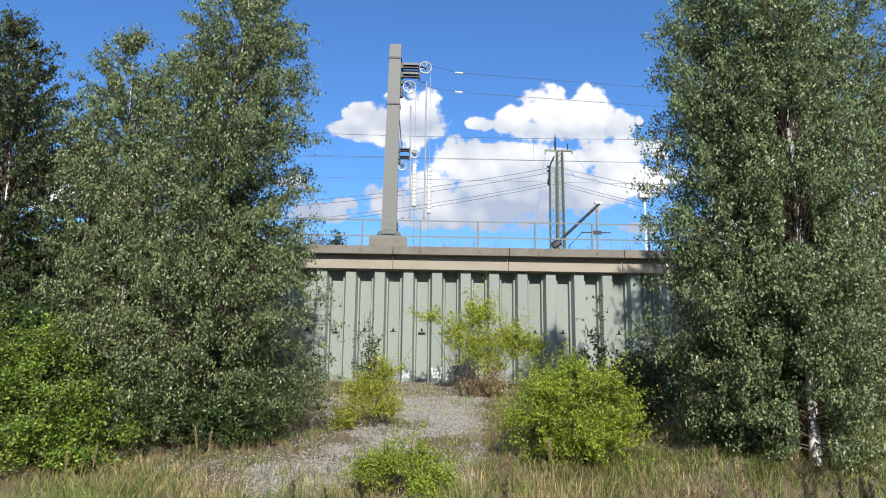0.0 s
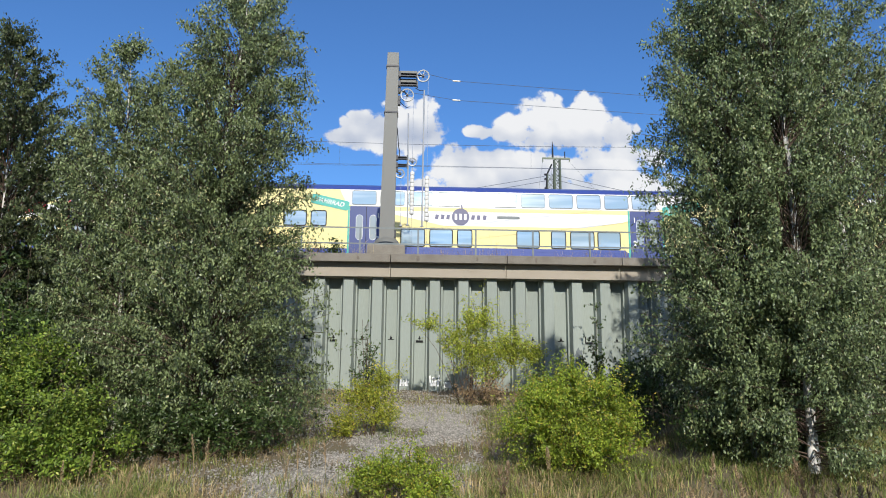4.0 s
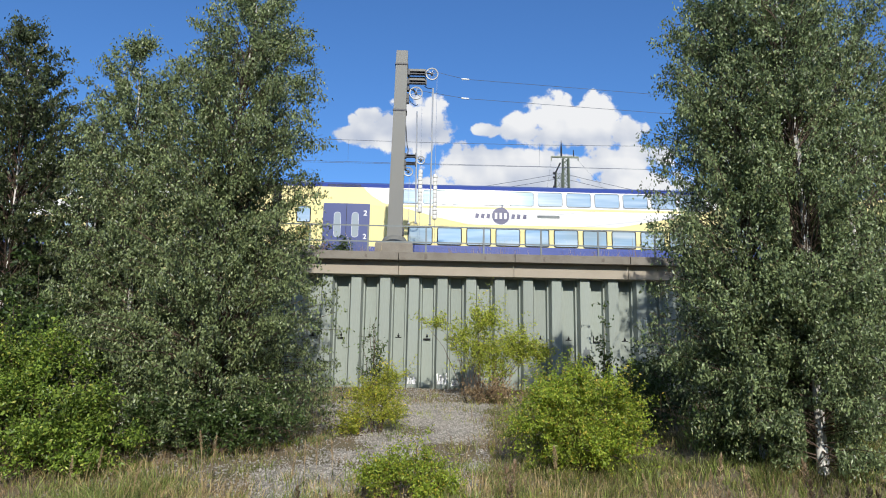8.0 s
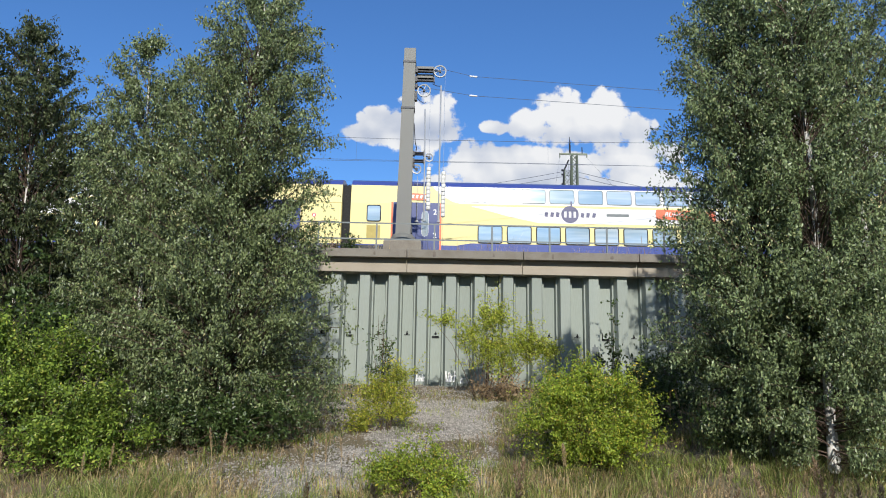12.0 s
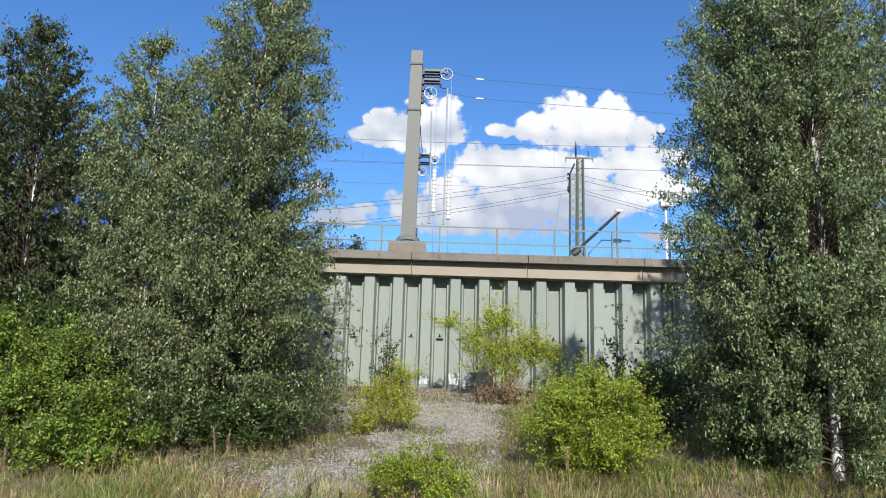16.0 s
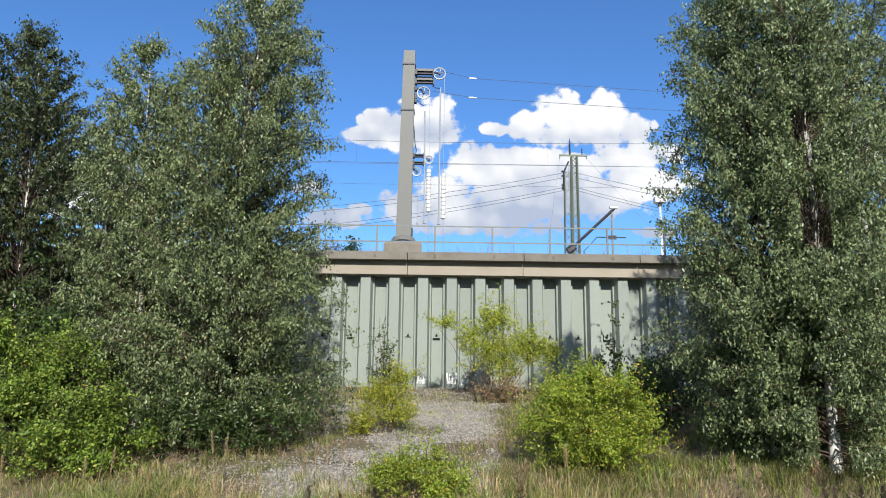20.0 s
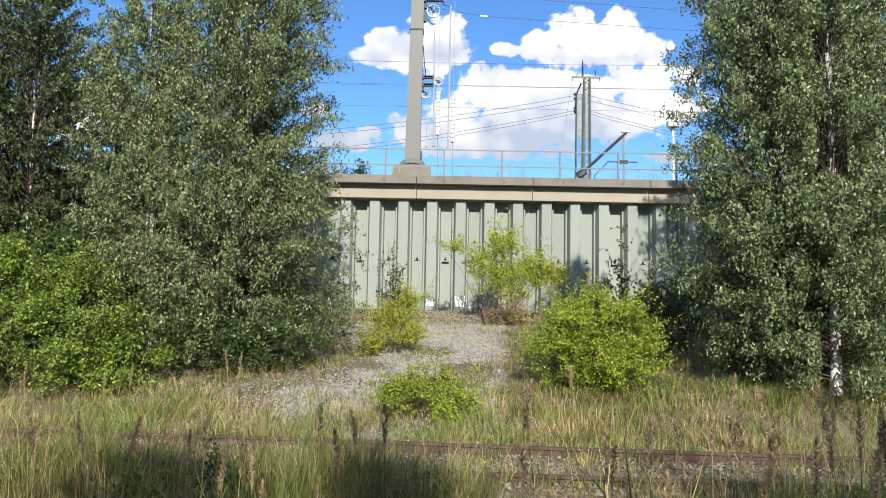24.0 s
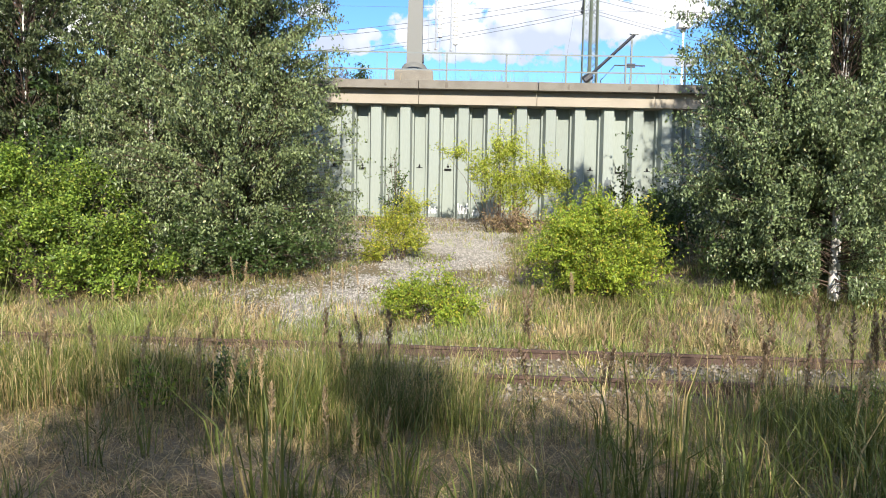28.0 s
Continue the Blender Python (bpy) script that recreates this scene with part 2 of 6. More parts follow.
M = dict(
    soil=material("soil", (0.175, 0.142, 0.096), 0.95, vary=0.33, scale=0.9, fine=14, bump=0.6, second=(0.115, 0.105, 0.055)),
    grit=material("grey_grit", (0.235, 0.220, 0.195), 0.95, vary=0.22, scale=1.2, fine=55, bump=0.9, second=(0.22, 0.19, 0.15)),
    stone=material("gravel_stone", (0.395, 0.372, 0.335), 0.9, vary=0.15, scale=3, fine=40, island=0.34, bump=0.3),
    pale_stone=material("ballast_stone", (0.29, 0.255, 0.212), 0.9, vary=0.15, scale=3, fine=40, island=0.15, bump=0.3),
    pile=material("painted_steel_pile", (0.275, 0.310, 0.280), 0.65, vary=0.12, scale=0.8, fine=25, bump=0.05, second=(0.325, 0.352, 0.320),
                  thing=0.07, streak=6.0, spec=0.2),
    concrete=material("weathered_concrete", (0.215, 0.198, 0.170), 0.9, vary=0.38, scale=2.2, fine=30, bump=0.4, second=(0.17, 0.15, 0.125), thing=0.06),
    band=material("pale_concrete", (0.365, 0.322, 0.262), 0.85, vary=0.14, scale=0.9, fine=30, bump=0.1, second=(0.28, 0.245, 0.195), thing=0.06),
    stain=material("dark_stain", (0.165, 0.145, 0.12), 0.95, vary=0.2, scale=8, fine=50),
    galv=material("galvanised_steel", (0.135, 0.155, 0.16), 0.5, 0.2, vary=0.12, scale=3, fine=40, bump=0.05),
    mast=material("grey_mast_paint", (0.155, 0.158, 0.15), 0.55, vary=0.08, scale=1.5, fine=30, bump=0.04, second=(0.14, 0.145, 0.138)),
    dark=material("dark_steel", (0.035, 0.037, 0.045), 0.5, 0.3, vary=0.1, scale=5, fine=40, bump=0.05),
    alu=material("bare_aluminium", (0.50, 0.51, 0.52), 0.4, 0.5, vary=0.08, scale=6, fine=50, bump=0.05),
    wheel=material("dull_zinc_wheel", (0.33, 0.34, 0.35), 0.5, 0.3, vary=0.1, scale=6, fine=50, bump=0.05),
    weight=material("pale_weight_disc", (0.68, 0.68, 0.66), 0.7, vary=0.12, scale=5, fine=50, bump=0.1, thing=0.06),
    lattice=material("mossy_lattice_steel", (0.17, 0.20, 0.15), 0.6, 0.2, vary=0.15, scale=2, fine=30, bump=0.05),
    wire=material("dark_wire", (0.15, 0.18, 0.24), 0.5, 0.5, vary=0.05, bump=0.0),
    rust=material("rusty_rail", (0.075, 0.046, 0.036), 0.75, vary=0.2, scale=8, fine=70, bump=0.3, second=(0.17, 0.11, 0.085)),
    sleeper=material("grey_wood_sleeper", (0.17, 0.135, 0.11), 0.95, vary=0.25, scale=3, fine=40, bump=0.5, thing=0.15),
    fill=material("embankment_fill", (0.20, 0.18, 0.15), 0.95, vary=0.2, scale=1, fine=20, bump=0.4),
    black=material("black_opening", (0.01, 0.01, 0.012), 0.9, vary=0.0, bump=0.0),
    white_paint=material("white_paint", (0.80, 0.80, 0.80), 0.6, vary=0.08, scale=10, fine=60, bump=0.05),
    bark=material("birch_bark", (0.66, 0.64, 0.60), 0.8, vary=0.24, scale=3.5, fine=18, bump=0.3, second=(0.06, 0.05, 0.045)),
    twig=material("brown_twig", (0.11, 0.075, 0.055), 0.85, vary=0.2, scale=10, fine=60, bump=0.2),
    birch_dark=leaf_material("deep_green_birch_leaf", (0.0285, 0.0459, 0.0186), (0.3249, 0.4127, 0.1847), (0.44, 0.43, 0.20), 0.02, 0.55, 0.30),
    birch=leaf_material("birch_leaf", (0.0285, 0.0446, 0.0174), (0.3249, 0.3990, 0.1733), (0.44, 0.42, 0.20), 0.02, 0.55, 0.30),
    # birch leaf copied with the thicket's shade put into its colour
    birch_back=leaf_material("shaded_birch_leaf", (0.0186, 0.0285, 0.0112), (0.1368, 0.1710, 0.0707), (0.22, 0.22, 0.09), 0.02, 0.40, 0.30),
    bush=leaf_material("bright_bush_leaf", (0.050, 0.100, 0.020), (0.330, 0.450, 0.075), (0.46, 0.48, 0.10), 0.08, 0.4, 0.38, 1.5),
    yellow=leaf_material("yellow_shrub_leaf", (0.190, 0.250, 0.032), (0.540, 0.560, 0.080), (0.75, 0.60, 0.10), 0.10, 0.4, 0.4),
    # colour holds the shade of the undergrowth; plain dark weeds use it too
    under=leaf_material("dark_and_shaded_leaf", (0.030, 0.055, 0.017), (0.100, 0.155, 0.042), None, 0.0, 0.5, 0.3),
    lime=leaf_material("lime_shrub_leaf", (0.190, 0.258, 0.036), (0.540, 0.590, 0.086), (0.60, 0.52, 0.10), 0.08, 0.4, 0.4),
    weed=leaf_material("brown_dry_weed", (0.19, 0.130, 0.075), (0.40, 0.295, 0.170), None, 0.0, 0.2, 0.2),
    grass=leaf_material("green_grass", (0.0770, 0.0908, 0.0264), (0.4256, 0.4536, 0.1400), (0.54, 0.42, 0.22), 0.22, 0.3, 0.42),
    leafy=leaf_material("yellow_green_shrub_leaf", (0.120, 0.195, 0.026), (0.440, 0.540, 0.070), (0.62, 0.50, 0.09), 0.12, 0.4, 0.4, 1.0),
    fresh=leaf_material("fresh_green_grass", (0.0688, 0.0990, 0.0248), (0.4144, 0.4928, 0.1456), (0.46, 0.42, 0.18), 0.10, 0.3, 0.42),
    reed=leaf_material("dark_reed_grass", (0.075, 0.100, 0.026), (0.185, 0.215, 0.060), (0.42, 0.33, 0.15), 0.12, 0.3, 0.3),
    straw=leaf_material("dry_straw", (0.26, 0.185, 0.088), (0.74, 0.585, 0.315), None, 0.0, 0.3, 0.3),
    seed=leaf_material("buff_seed_head", (0.34, 0.25, 0.15), (0.66, 0.52, 0.34), None, 0.0, 0.1, 0.35),
    seed_dark=leaf_material("brown_seed_head", (0.26, 0.18, 0.115), (0.52, 0.385, 0.26), None, 0.0, 0.1, 0.35),
    yellow_coat=material("yellow_coach_paint", (0.76, 0.665, 0.315), 0.55, vary=0.03, scale=0.5, fine=20, bump=0.0, coat=0.08, spec=0.25),
    white_coat=material("white_coach_paint", (0.70, 0.70, 0.70), 0.28, vary=0.02, scale=0.5, fine=20, bump=0.0, coat=0.3),
    blue_coat=material("blue_coach_paint", (0.040, 0.066, 0.265), 0.35, vary=0.08, scale=0.8, fine=20, bump=0.0, coat=0.2, second=(0.055, 0.075, 0.27)),
    door_blue=material("blue_door_paint", (0.042, 0.060, 0.190), 0.35, vary=0.06, scale=0.8, fine=20, bump=0.0, coat=0.2, second=(0.05, 0.065, 0.19)),
    loco_blue=material("locomotive_blue_paint", (0.026, 0.080, 0.39), 0.60, vary=0.10, scale=0.6, fine=20, bump=0.0, coat=0.0, second=(0.035, 0.07, 0.29), spec=0.2),
    red_sign=material("red_vinyl", (0.62, 0.055, 0.065), 0.4, vary=0.03, bump=0.0),
    orange_sign=material("orange_red_vinyl", (0.72, 0.16, 0.075), 0.4, vary=0.03, bump=0.0),
    teal_sign=material("teal_vinyl", (0.06, 0.38, 0.32), 0.4, vary=0.03, bump=0.0),
    loco_mark=material("faded_dark_blue_lettering", (0.022, 0.066, 0.31), 0.5, vary=0.05, bump=0.0),
    grey_sign=material("dark_grey_vinyl", (0.095, 0.095, 0.175), 0.4, vary=0.03, bump=0.0),
    hatch=material("ochre_grille", (0.42, 0.34, 0.10), 0.6, vary=0.1, bump=0.1),
    rubber=material("black_rubber", (0.010, 0.010, 0.011), 0.7, vary=0.1, bump=0.1),
    roof_grey=material("grey_roof_panel", (0.26, 0.27, 0.26), 0.6, vary=0.12, scale=2, fine=30, bump=0.1),
    # pale blue base and streaks hold part of the sky's reflection
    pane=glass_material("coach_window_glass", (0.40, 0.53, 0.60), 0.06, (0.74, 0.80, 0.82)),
    door_pane=glass_material("door_glass", (0.42, 0.46, 0.46), 0.12),
)

# ---- building helpers ----
rng = np.random.default_rng(7)


def mesh_np(name, verts, faces, mat, smooth=False):
    """A mesh from arrays: verts (n, 3), faces (m, k)."""
    verts, faces = np.asarray(verts, np.float32), np.asarray(faces, np.int32)
    me = bpy.data.meshes.new(name)
    me.vertices.add(len(verts))
    me.vertices.foreach_set("co", verts.ravel())
    m, k = faces.shape
    me.loops.add(m * k)
    me.loops.foreach_set("vertex_index", faces.ravel())
    me.polygons.add(m)
    me.polygons.foreach_set("loop_start", np.arange(m, dtype=np.int32) * k)
    me.polygons.foreach_set("loop_total", np.full(m, k, np.int32))
    if smooth:
        me.polygons.foreach_set("use_smooth", np.ones(m, bool))
    me.update(calc_edges=True)
    me.materials.append(mat)
    return me


def bm_mesh(name, bm, mat, smooth=False):
    me = bpy.data.meshes.new(name)
    bmesh.ops.recalc_face_normals(bm, faces=bm.faces)
    for f in bm.faces:
        f.smooth = smooth
    bm.to_mesh(me)
    bm.free()
    me.materials.append(mat)
    return me


def part(name, bm, mat, parent, label="", smooth=False, at=None):
    """One mesh object under a thing or a part; bm may be a bmesh or a finished mesh."""
    me = bm_mesh(name, bm, mat, smooth) if isinstance(bm, bmesh.types.BMesh) else bm
    ob = new(name, me)
    ob.parent = parent
    if at is not None:
        ob.matrix_basis = at
    if label:
        ob["label"] = label
    return ob


def thing(name, label, category, at=None, group="", kind=""):
    ob = tagged(new(name), label, category, group, kind)
    if at is not None:
        ob.matrix_basis = at
    return ob


def box(bm, x0, x1, y0, y1, z0, z1, bevel=0.0):
    vs = [bm.verts.new((x, y, z)) for x in (x0, x1) for y in (y0, y1) for z in (z0, z1)]
    fs = [bm.faces.new([vs[i] for i in f]) for f in ((0, 1, 3, 2), (4, 6, 7, 5), (0, 4, 5, 1), (2, 3, 7, 6), (0, 2, 6, 4), (1, 5, 7, 3))]
    if bevel:
        es = {e for f in fs for e in f.edges}
        bmesh.ops.bevel(bm, geom=list(es), offset=bevel, segments=2, affect="EDGES", profile=0.5)
    return bm


def boxes(*dims, bevel=0.0):
    bm = bmesh.new()
    for d in dims:
        box(bm, *d, bevel=bevel)
    return bm


def tube(bm, points, radii, sides=8, cap=True):
    """A tapered tube along points."""
    pts = [Vector(p) for p in points]
    if isinstance(radii, (int, float)):
        radii = [radii] * len(pts)
    rings = []
    for i, p in enumerate(pts):
        d = (pts[min(i + 1, len(pts) - 1)] - pts[max(i - 1, 0)]).normalized()
        a = d.cross(Vector((0, 0, 1)) if abs(d.z) < 0.9 else Vector((1, 0, 0))).normalized()
        b = d.cross(a)
        rings.append([bm.verts.new(p + radii[i] * (a * math.cos(k * math.tau / sides) + b * math.sin(k * math.tau / sides))) for k in range(sides)])
    for r, s in zip(rings, rings[1:]):
        for k in range(sides):
            bm.faces.new((r[k], r[(k + 1) % sides], s[(k + 1) % sides], s[k]))
    if cap:
        bm.faces.new(rings[0][::-1])
        bm.faces.new(rings[-1])
    return bm


def tubes_np(paths, sides=5):
    """Arrays of many tapered tubes; paths: (points (n, 3), radii (n,))."""
    vs, fs, base = [], [], 0
    for pts, rad in paths:
        pts = np.asarray(pts, float)
        d = np.gradient(pts, axis=0)
        d /= np.linalg.norm(d, axis=1)[:, None] + 1e-9
        ref = np.where(np.abs(d[:, 2:3]) < 0.9, [[0, 0, 1.0]], [[1.0, 0, 0]])
        a = np.cross(d, ref)
        a /= np.linalg.norm(a, axis=1)[:, None] + 1e-9
        b = np.cross(d, a)
        k = np.arange(sides) * math.tau / sides
        ring = pts[:, None] + np.asarray(rad)[:, None, None] * (a[:, None] * np.cos(k)[None, :, None] + b[:, None] * np.sin(k)[None, :, None])
        vs.append(ring.reshape(-1, 3))
        n = len(pts)
        i = np.arange(n - 1)[:, None] * sides
        j = np.arange(sides)[None]
        f = np.stack([i + j, i + (j + 1) % sides, i + sides + (j + 1) % sides, i + sides + j], -1).reshape(-1, 4) + base
        fs.append(f)
        base += n * sides
    return np.concatenate(vs), np.concatenate(fs)


def smooth01(a, b, x):
    t = min(1.0, max(0.0, (x - a) / (b - a)))
    return t * t * (3 - 2 * t)


def rail_y(x):
    return 8.0 - 0.084 * x


def ground_z(x, y):
    """Height of the ground: flat by the old track, a bank up to the foot of the wall, a rise where the camera stands."""
    off = y - rail_y(x)
    z = 1.66 * min(1.0, max(0.0, (off - 2.9) / 13.3)) if off > 2.9 else 0.0
    z += 0.10 * math.sin(math.pi * min(1, max(0, (off - 2.9) / 13.3)))
    z += 0.42 * smooth01(3.4, 6.0, x) * smooth01(2.5, 4.4, off) * smooth01(15.0, 9.0, off)
    z += 0.30 * smooth01(5.0, 1.5, y)
    z += 0.07 * noise.noise((x * 0.45, y * 0.45, 0)) + 0.03 * noise.noise((x * 1.7, y * 1.7, 4))
    return z


def ground_np(x, y):
    return np.array([ground_z(float(a), float(b)) for a, b in zip(x, y)])


def leaves(centres, size, droop=0.0, long=1.5, wide=0.47):
    """Arrays of small folded leaves (one rhomb of two faces each, joined at the midrib)."""
    n = len(centres)
    d = rng.normal(size=(n, 3))
    d[:, 2] -= droop
    d /= np.linalg.norm(d, axis=1)[:, None]
    a = np.cross(d, rng.normal(size=(n, 3)))
    a /= np.linalg.norm(a, axis=1)[:, None]
    s = (size * rng.uniform(0.65, 1.3, n))[:, None]
    up = np.cross(d, a)
    tip, tail = centres + d * s * long * 0.5, centres - d * s * long * 0.5
    mid = centres - d * s * 0.1
    l, r = mid + a * s * wide + up * s * 0.12, mid - a * s * wide + up * s * 0.12
    v = np.stack([tail, l, tip, r], 1).reshape(-1, 3)
    i = np.arange(n)[:, None] * 4
    f = np.concatenate([np.concatenate([i, i + 1, i + 2], 1), np.concatenate([i, i + 2, i + 3], 1)])
    return v, f


# ---- trees and shrubs ----


COLUMN = ((0.0, 0.72), (0.14, 0.93), (0.24, 1.0), (0.31, 0.95), (0.38, 0.81), (0.49, 0.75), (0.68, 0.70), (0.77, 0.66), (0.86, 0.57), (0.93, 0.45), (0.98, 0.24), (1.0, 0.08))
LOOSE = ((0.0, 0.3), (0.12, 0.6), (0.3, 0.95), (0.5, 1.0), (0.7, 0.90), (0.85, 0.68), (0.95, 0.35), (1.0, 0.06))


SHOWN = []  # stems that show through the leaves here and there: path, width of the gap


def birch(name, label, x, y, height, radius, mat, outline=COLUMN, low=0.03, n_limbs=300, strings=20, leaf=15, size=0.045, lean=(0, 0),
          stems=((0, 0, 1),), group="", seed=1, clear=0.0, fray=0.05):
    """A birch: white tapering stems, rising limbs inside the crown's outline, hanging strings of small leaves.
    stems: foot offset x, y and share of the height; outline: (share of height, share of radius)."""
    r = np.random.default_rng(seed)
    room = 24.1 - y  # as far as the wall
    root = thing(name, label, "tree", pose(x, y, ground_z(x, y) - 0.08), group)
    paths, centres, trunks = [], [], []
    oz, ow = np.array([a for a, _ in outline]), np.array([b for _, b in outline])
    for k, (sx, sy, share) in enumerate(stems):
        h = height * share
        n = 14
        t = np.linspace(0, 1, n)
        wob = np.cumsum(r.normal(0, 0.035, (n, 2)), axis=0) * (height / 9)
        stem = np.c_[sx * (0.35 + 0.65 * t) + lean[0] * t ** 1.4 + wob[:, 0] * t, sy * (0.35 + 0.65 * t) + lean[1] * t ** 1.4 + wob[:, 1] * t, h * t]
        rad = 0.010 + (0.0068 * h) * (1 - t) ** 1.15
        rad[0] *= 1.35
        v, f = tubes_np([(stem, rad)], 9)
        part("trunk", mesh_np("trunk", v, f, M["bark"], True), None, root, "white birch bark with dark scars")
        trunks.append(stem)

        def on_stem(q):
            return np.array([np.interp(q, t, stem[:, c]) for c in range(3)])

        made = 0
        while made < n_limbs // len(stems):
            qt = low + (1.0 - low) * r.random()
            w = float(np.interp(qt, oz, ow))
            if r.random() > w + 0.30:
                continue
            made += 1
            reach = radius * w * (r.uniform(0.25, 1.0) ** 0.55 if made % 12 else r.uniform(1.0, 1.07))
            az = r.uniform(0, math.tau)
            if math.sin(az) > 0.1:
                reach = min(reach, room * 0.85 / math.sin(az))
            rise = reach * r.uniform(0.5, 1.2) * (0.6 + 0.7 * qt)
            q0 = min(0.97, max(r.uniform(0.06, 0.20) if qt > 0.2 else qt * r.uniform(0.6, 0.95), qt - rise / h))
            p0, axis = on_stem(q0), on_stem(qt)
            tip = axis + np.array([math.cos(az) * reach, math.sin(az) * reach, r.normal(0, 0.08)])
            m = 5
            s = np.linspace(0, 1, m)
            limb = p0 + (tip - p0) * s[:, None]
            limb[:, 2] = p0[2] + (tip[2] - p0[2]) * np.sin(s * math.pi / 2)
            limb[1:] += r.normal(0, 0.03, (m - 1, 3))
            paths.append((limb, 0.003 + (0.004 + 0.007 * reach) * (1 - s) ** 1.1))
            crest = min(1.0, max(0.0, (qt - 0.80) / 0.15))  # shoots at the top stand up instead of hanging
            for j in range(max(5, int(strings * (0.55 + 0.45 * reach / radius)))):
                u = r.uniform(0.15, 1.0) ** 0.8
                b0 = np.array([np.interp(u, s, limb[:, c]) for c in range(3)])
                tl = r.uniform(0.15, 0.55) * (0.5 + 0.2 * radius)
                ta = az + r.normal(0, 0.9)
                drop = (r.uniform(-1.0, 0.15) * (1 - crest) + r.uniform(-0.2, 1.3) * crest) * tl
                e = b0 + np.array([math.cos(ta) * tl * 0.55, math.sin(ta) * tl * 0.55, drop])
                if j % 7 == 0:
                    paths.append((np.array([b0, (b0 + e) / 2 + [0, 0, 0.06 * tl], e]), np.array([0.005, 0.003, 0.0015])))
                g = r.random((leaf, 1)) ** 0.8
                centres.append(b0 + (e - b0) * g + r.normal(0, fray, (leaf, 3)))
    v, f = tubes_np(paths, 3)
    tagged(part("branchwork", mesh_np("branchwork", v, f, M["twig"], True), None, root, "thin brown limbs and twigs"), kind="stuff")
    c = np.concatenate(centres)
    c = c[(c[:, 2] > 0.12) & (c[:, 1] < room)]
    base = np.array([x, y, ground_z(x, y) - 0.08])
    if clear:
        SHOWN.extend((stem + base, clear) for stem in trunks)
    for stem, wide in SHOWN:  # leaves are thin on the path's side of these white stems
        z = c[:, 2] + base[2] - stem[0, 2]
        sx = np.interp(z, stem[:, 2] - stem[0, 2], stem[:, 0])
        sy = np.interp(z, stem[:, 2] - stem[0, 2], stem[:, 1])
        ahead_x, ahead_y = c[:, 0] + base[0] - sx, c[:, 1] + base[1] - sy
        size_s = np.hypot(sx, sy)
        aside = np.abs(ahead_x * sy - ahead_y * sx) / size_s
        before = ahead_x * sx + ahead_y * sy < 0.08
        bare = wide * ((z < 1.1) | ((z > 3.6) & (z < 4.5)) | ((z > 5.5) & (z < 6.0)))
        c = c[~((aside < bare) & before & (r.random(len(c)) < 0.93))]
    v, f = leaves(c, size, 1.5, 1.6, 0.38)
    part("crown", mesh_np("crown", v, f, mat), None, root, "small grey-green birch leaves")
    return root


def lobed_shrub(name, label, x, y, lobes, mat, leaf=12, size=0.05, seed=1, group="", category="shrub", twig=0.26, open_air=0.0, at_z=None, clump=0):
    """A shrub whose stems carry rounded leafy lobes: (x, y, z, half width, half depth, half height, twigs) from its foot."""
    r = np.random.default_rng(seed)
    root = thing(name, label, category, pose(x, y, ground_z(x, y) - 0.04 if at_z is None else at_z), group)
    paths, centres = [], []
    for lx, ly, lz, rx, ry, rz, n in lobes:
        mid, half = np.array([lx, ly, lz]), np.array([rx, ry, rz])
        for i in range(max(2, n // 28)):
            foot = np.array([r.normal(0, 0.07), r.normal(0, 0.07), 0.0]) + [lx * 0.25, ly * 0.25, 0]
            top = mid + r.uniform(-0.75, 0.75, 3) * half
            s = np.linspace(0, 1, 6)[:, None]
            stem = foot + (top - foot) * s + np.array([0, 0, 0.12 * abs(top[2])]) * np.sin(s * math.pi) + r.normal(0, 0.02, (6, 3)) * s
            paths.append((stem, np.linspace(0.012, 0.003, 6)))
        heads = r.normal(size=(max(5, n // clump), 3)) if clump else None
        for i in range(n):
            d = r.normal(size=3) if heads is None or i % 9 == 0 else heads[i % len(heads)] + r.normal(0, 0.17, 3)
            d[2] = d[2] + 0.25
            d /= np.linalg.norm(d)
            lump = 1 + 0.75 * noise.noise((d[0] * 1.7 + lx, d[1] * 1.7 + seed, d[2] * 1.7)) + 0.35 * noise.noise((d[0] * 4.5, d[1] * 4.5 + seed, d[2] * 4.5 + lx))
            k = r.uniform(open_air, 1.0) ** 0.45 * lump
            if heads is not None and i % 9:
                k *= 0.72 + 0.42 * math.sin(7.3 * (i % len(heads)) + seed) ** 2
            b0 = mid + d * half * k
            tl = twig * r.uniform(0.6, 1.5) * (2.0 if i % 11 == 0 else 1.0)
            e = b0 + (d * 0.5 + np.array([0, 0, 0.4]) + r.normal(0, 0.5, 3)) * tl
            if i % 3 == 0:
                paths.append((np.array([mid + d * half * k * 0.55, b0, e]), np.array([0.005, 0.003, 0.0015])))
            centres.append(b0 + (e - b0) * r.random((leaf, 1)) + r.normal(0, 1.1 * size, (leaf, 3)))
    v, f = tubes_np(paths, 4)
    tagged(part("stemwork", mesh_np("stemwork", v, f, M["twig"], True), None, root, "thin brown stems"), kind="stuff")
    c = np.concatenate(centres)
    c = c[c[:, 2] > 0.05]
    v, f = leaves(c, size, 0.2, 1.7, 0.42)
    part("foliage", mesh_np("foliage", v, f, mat), None, root)
    return root


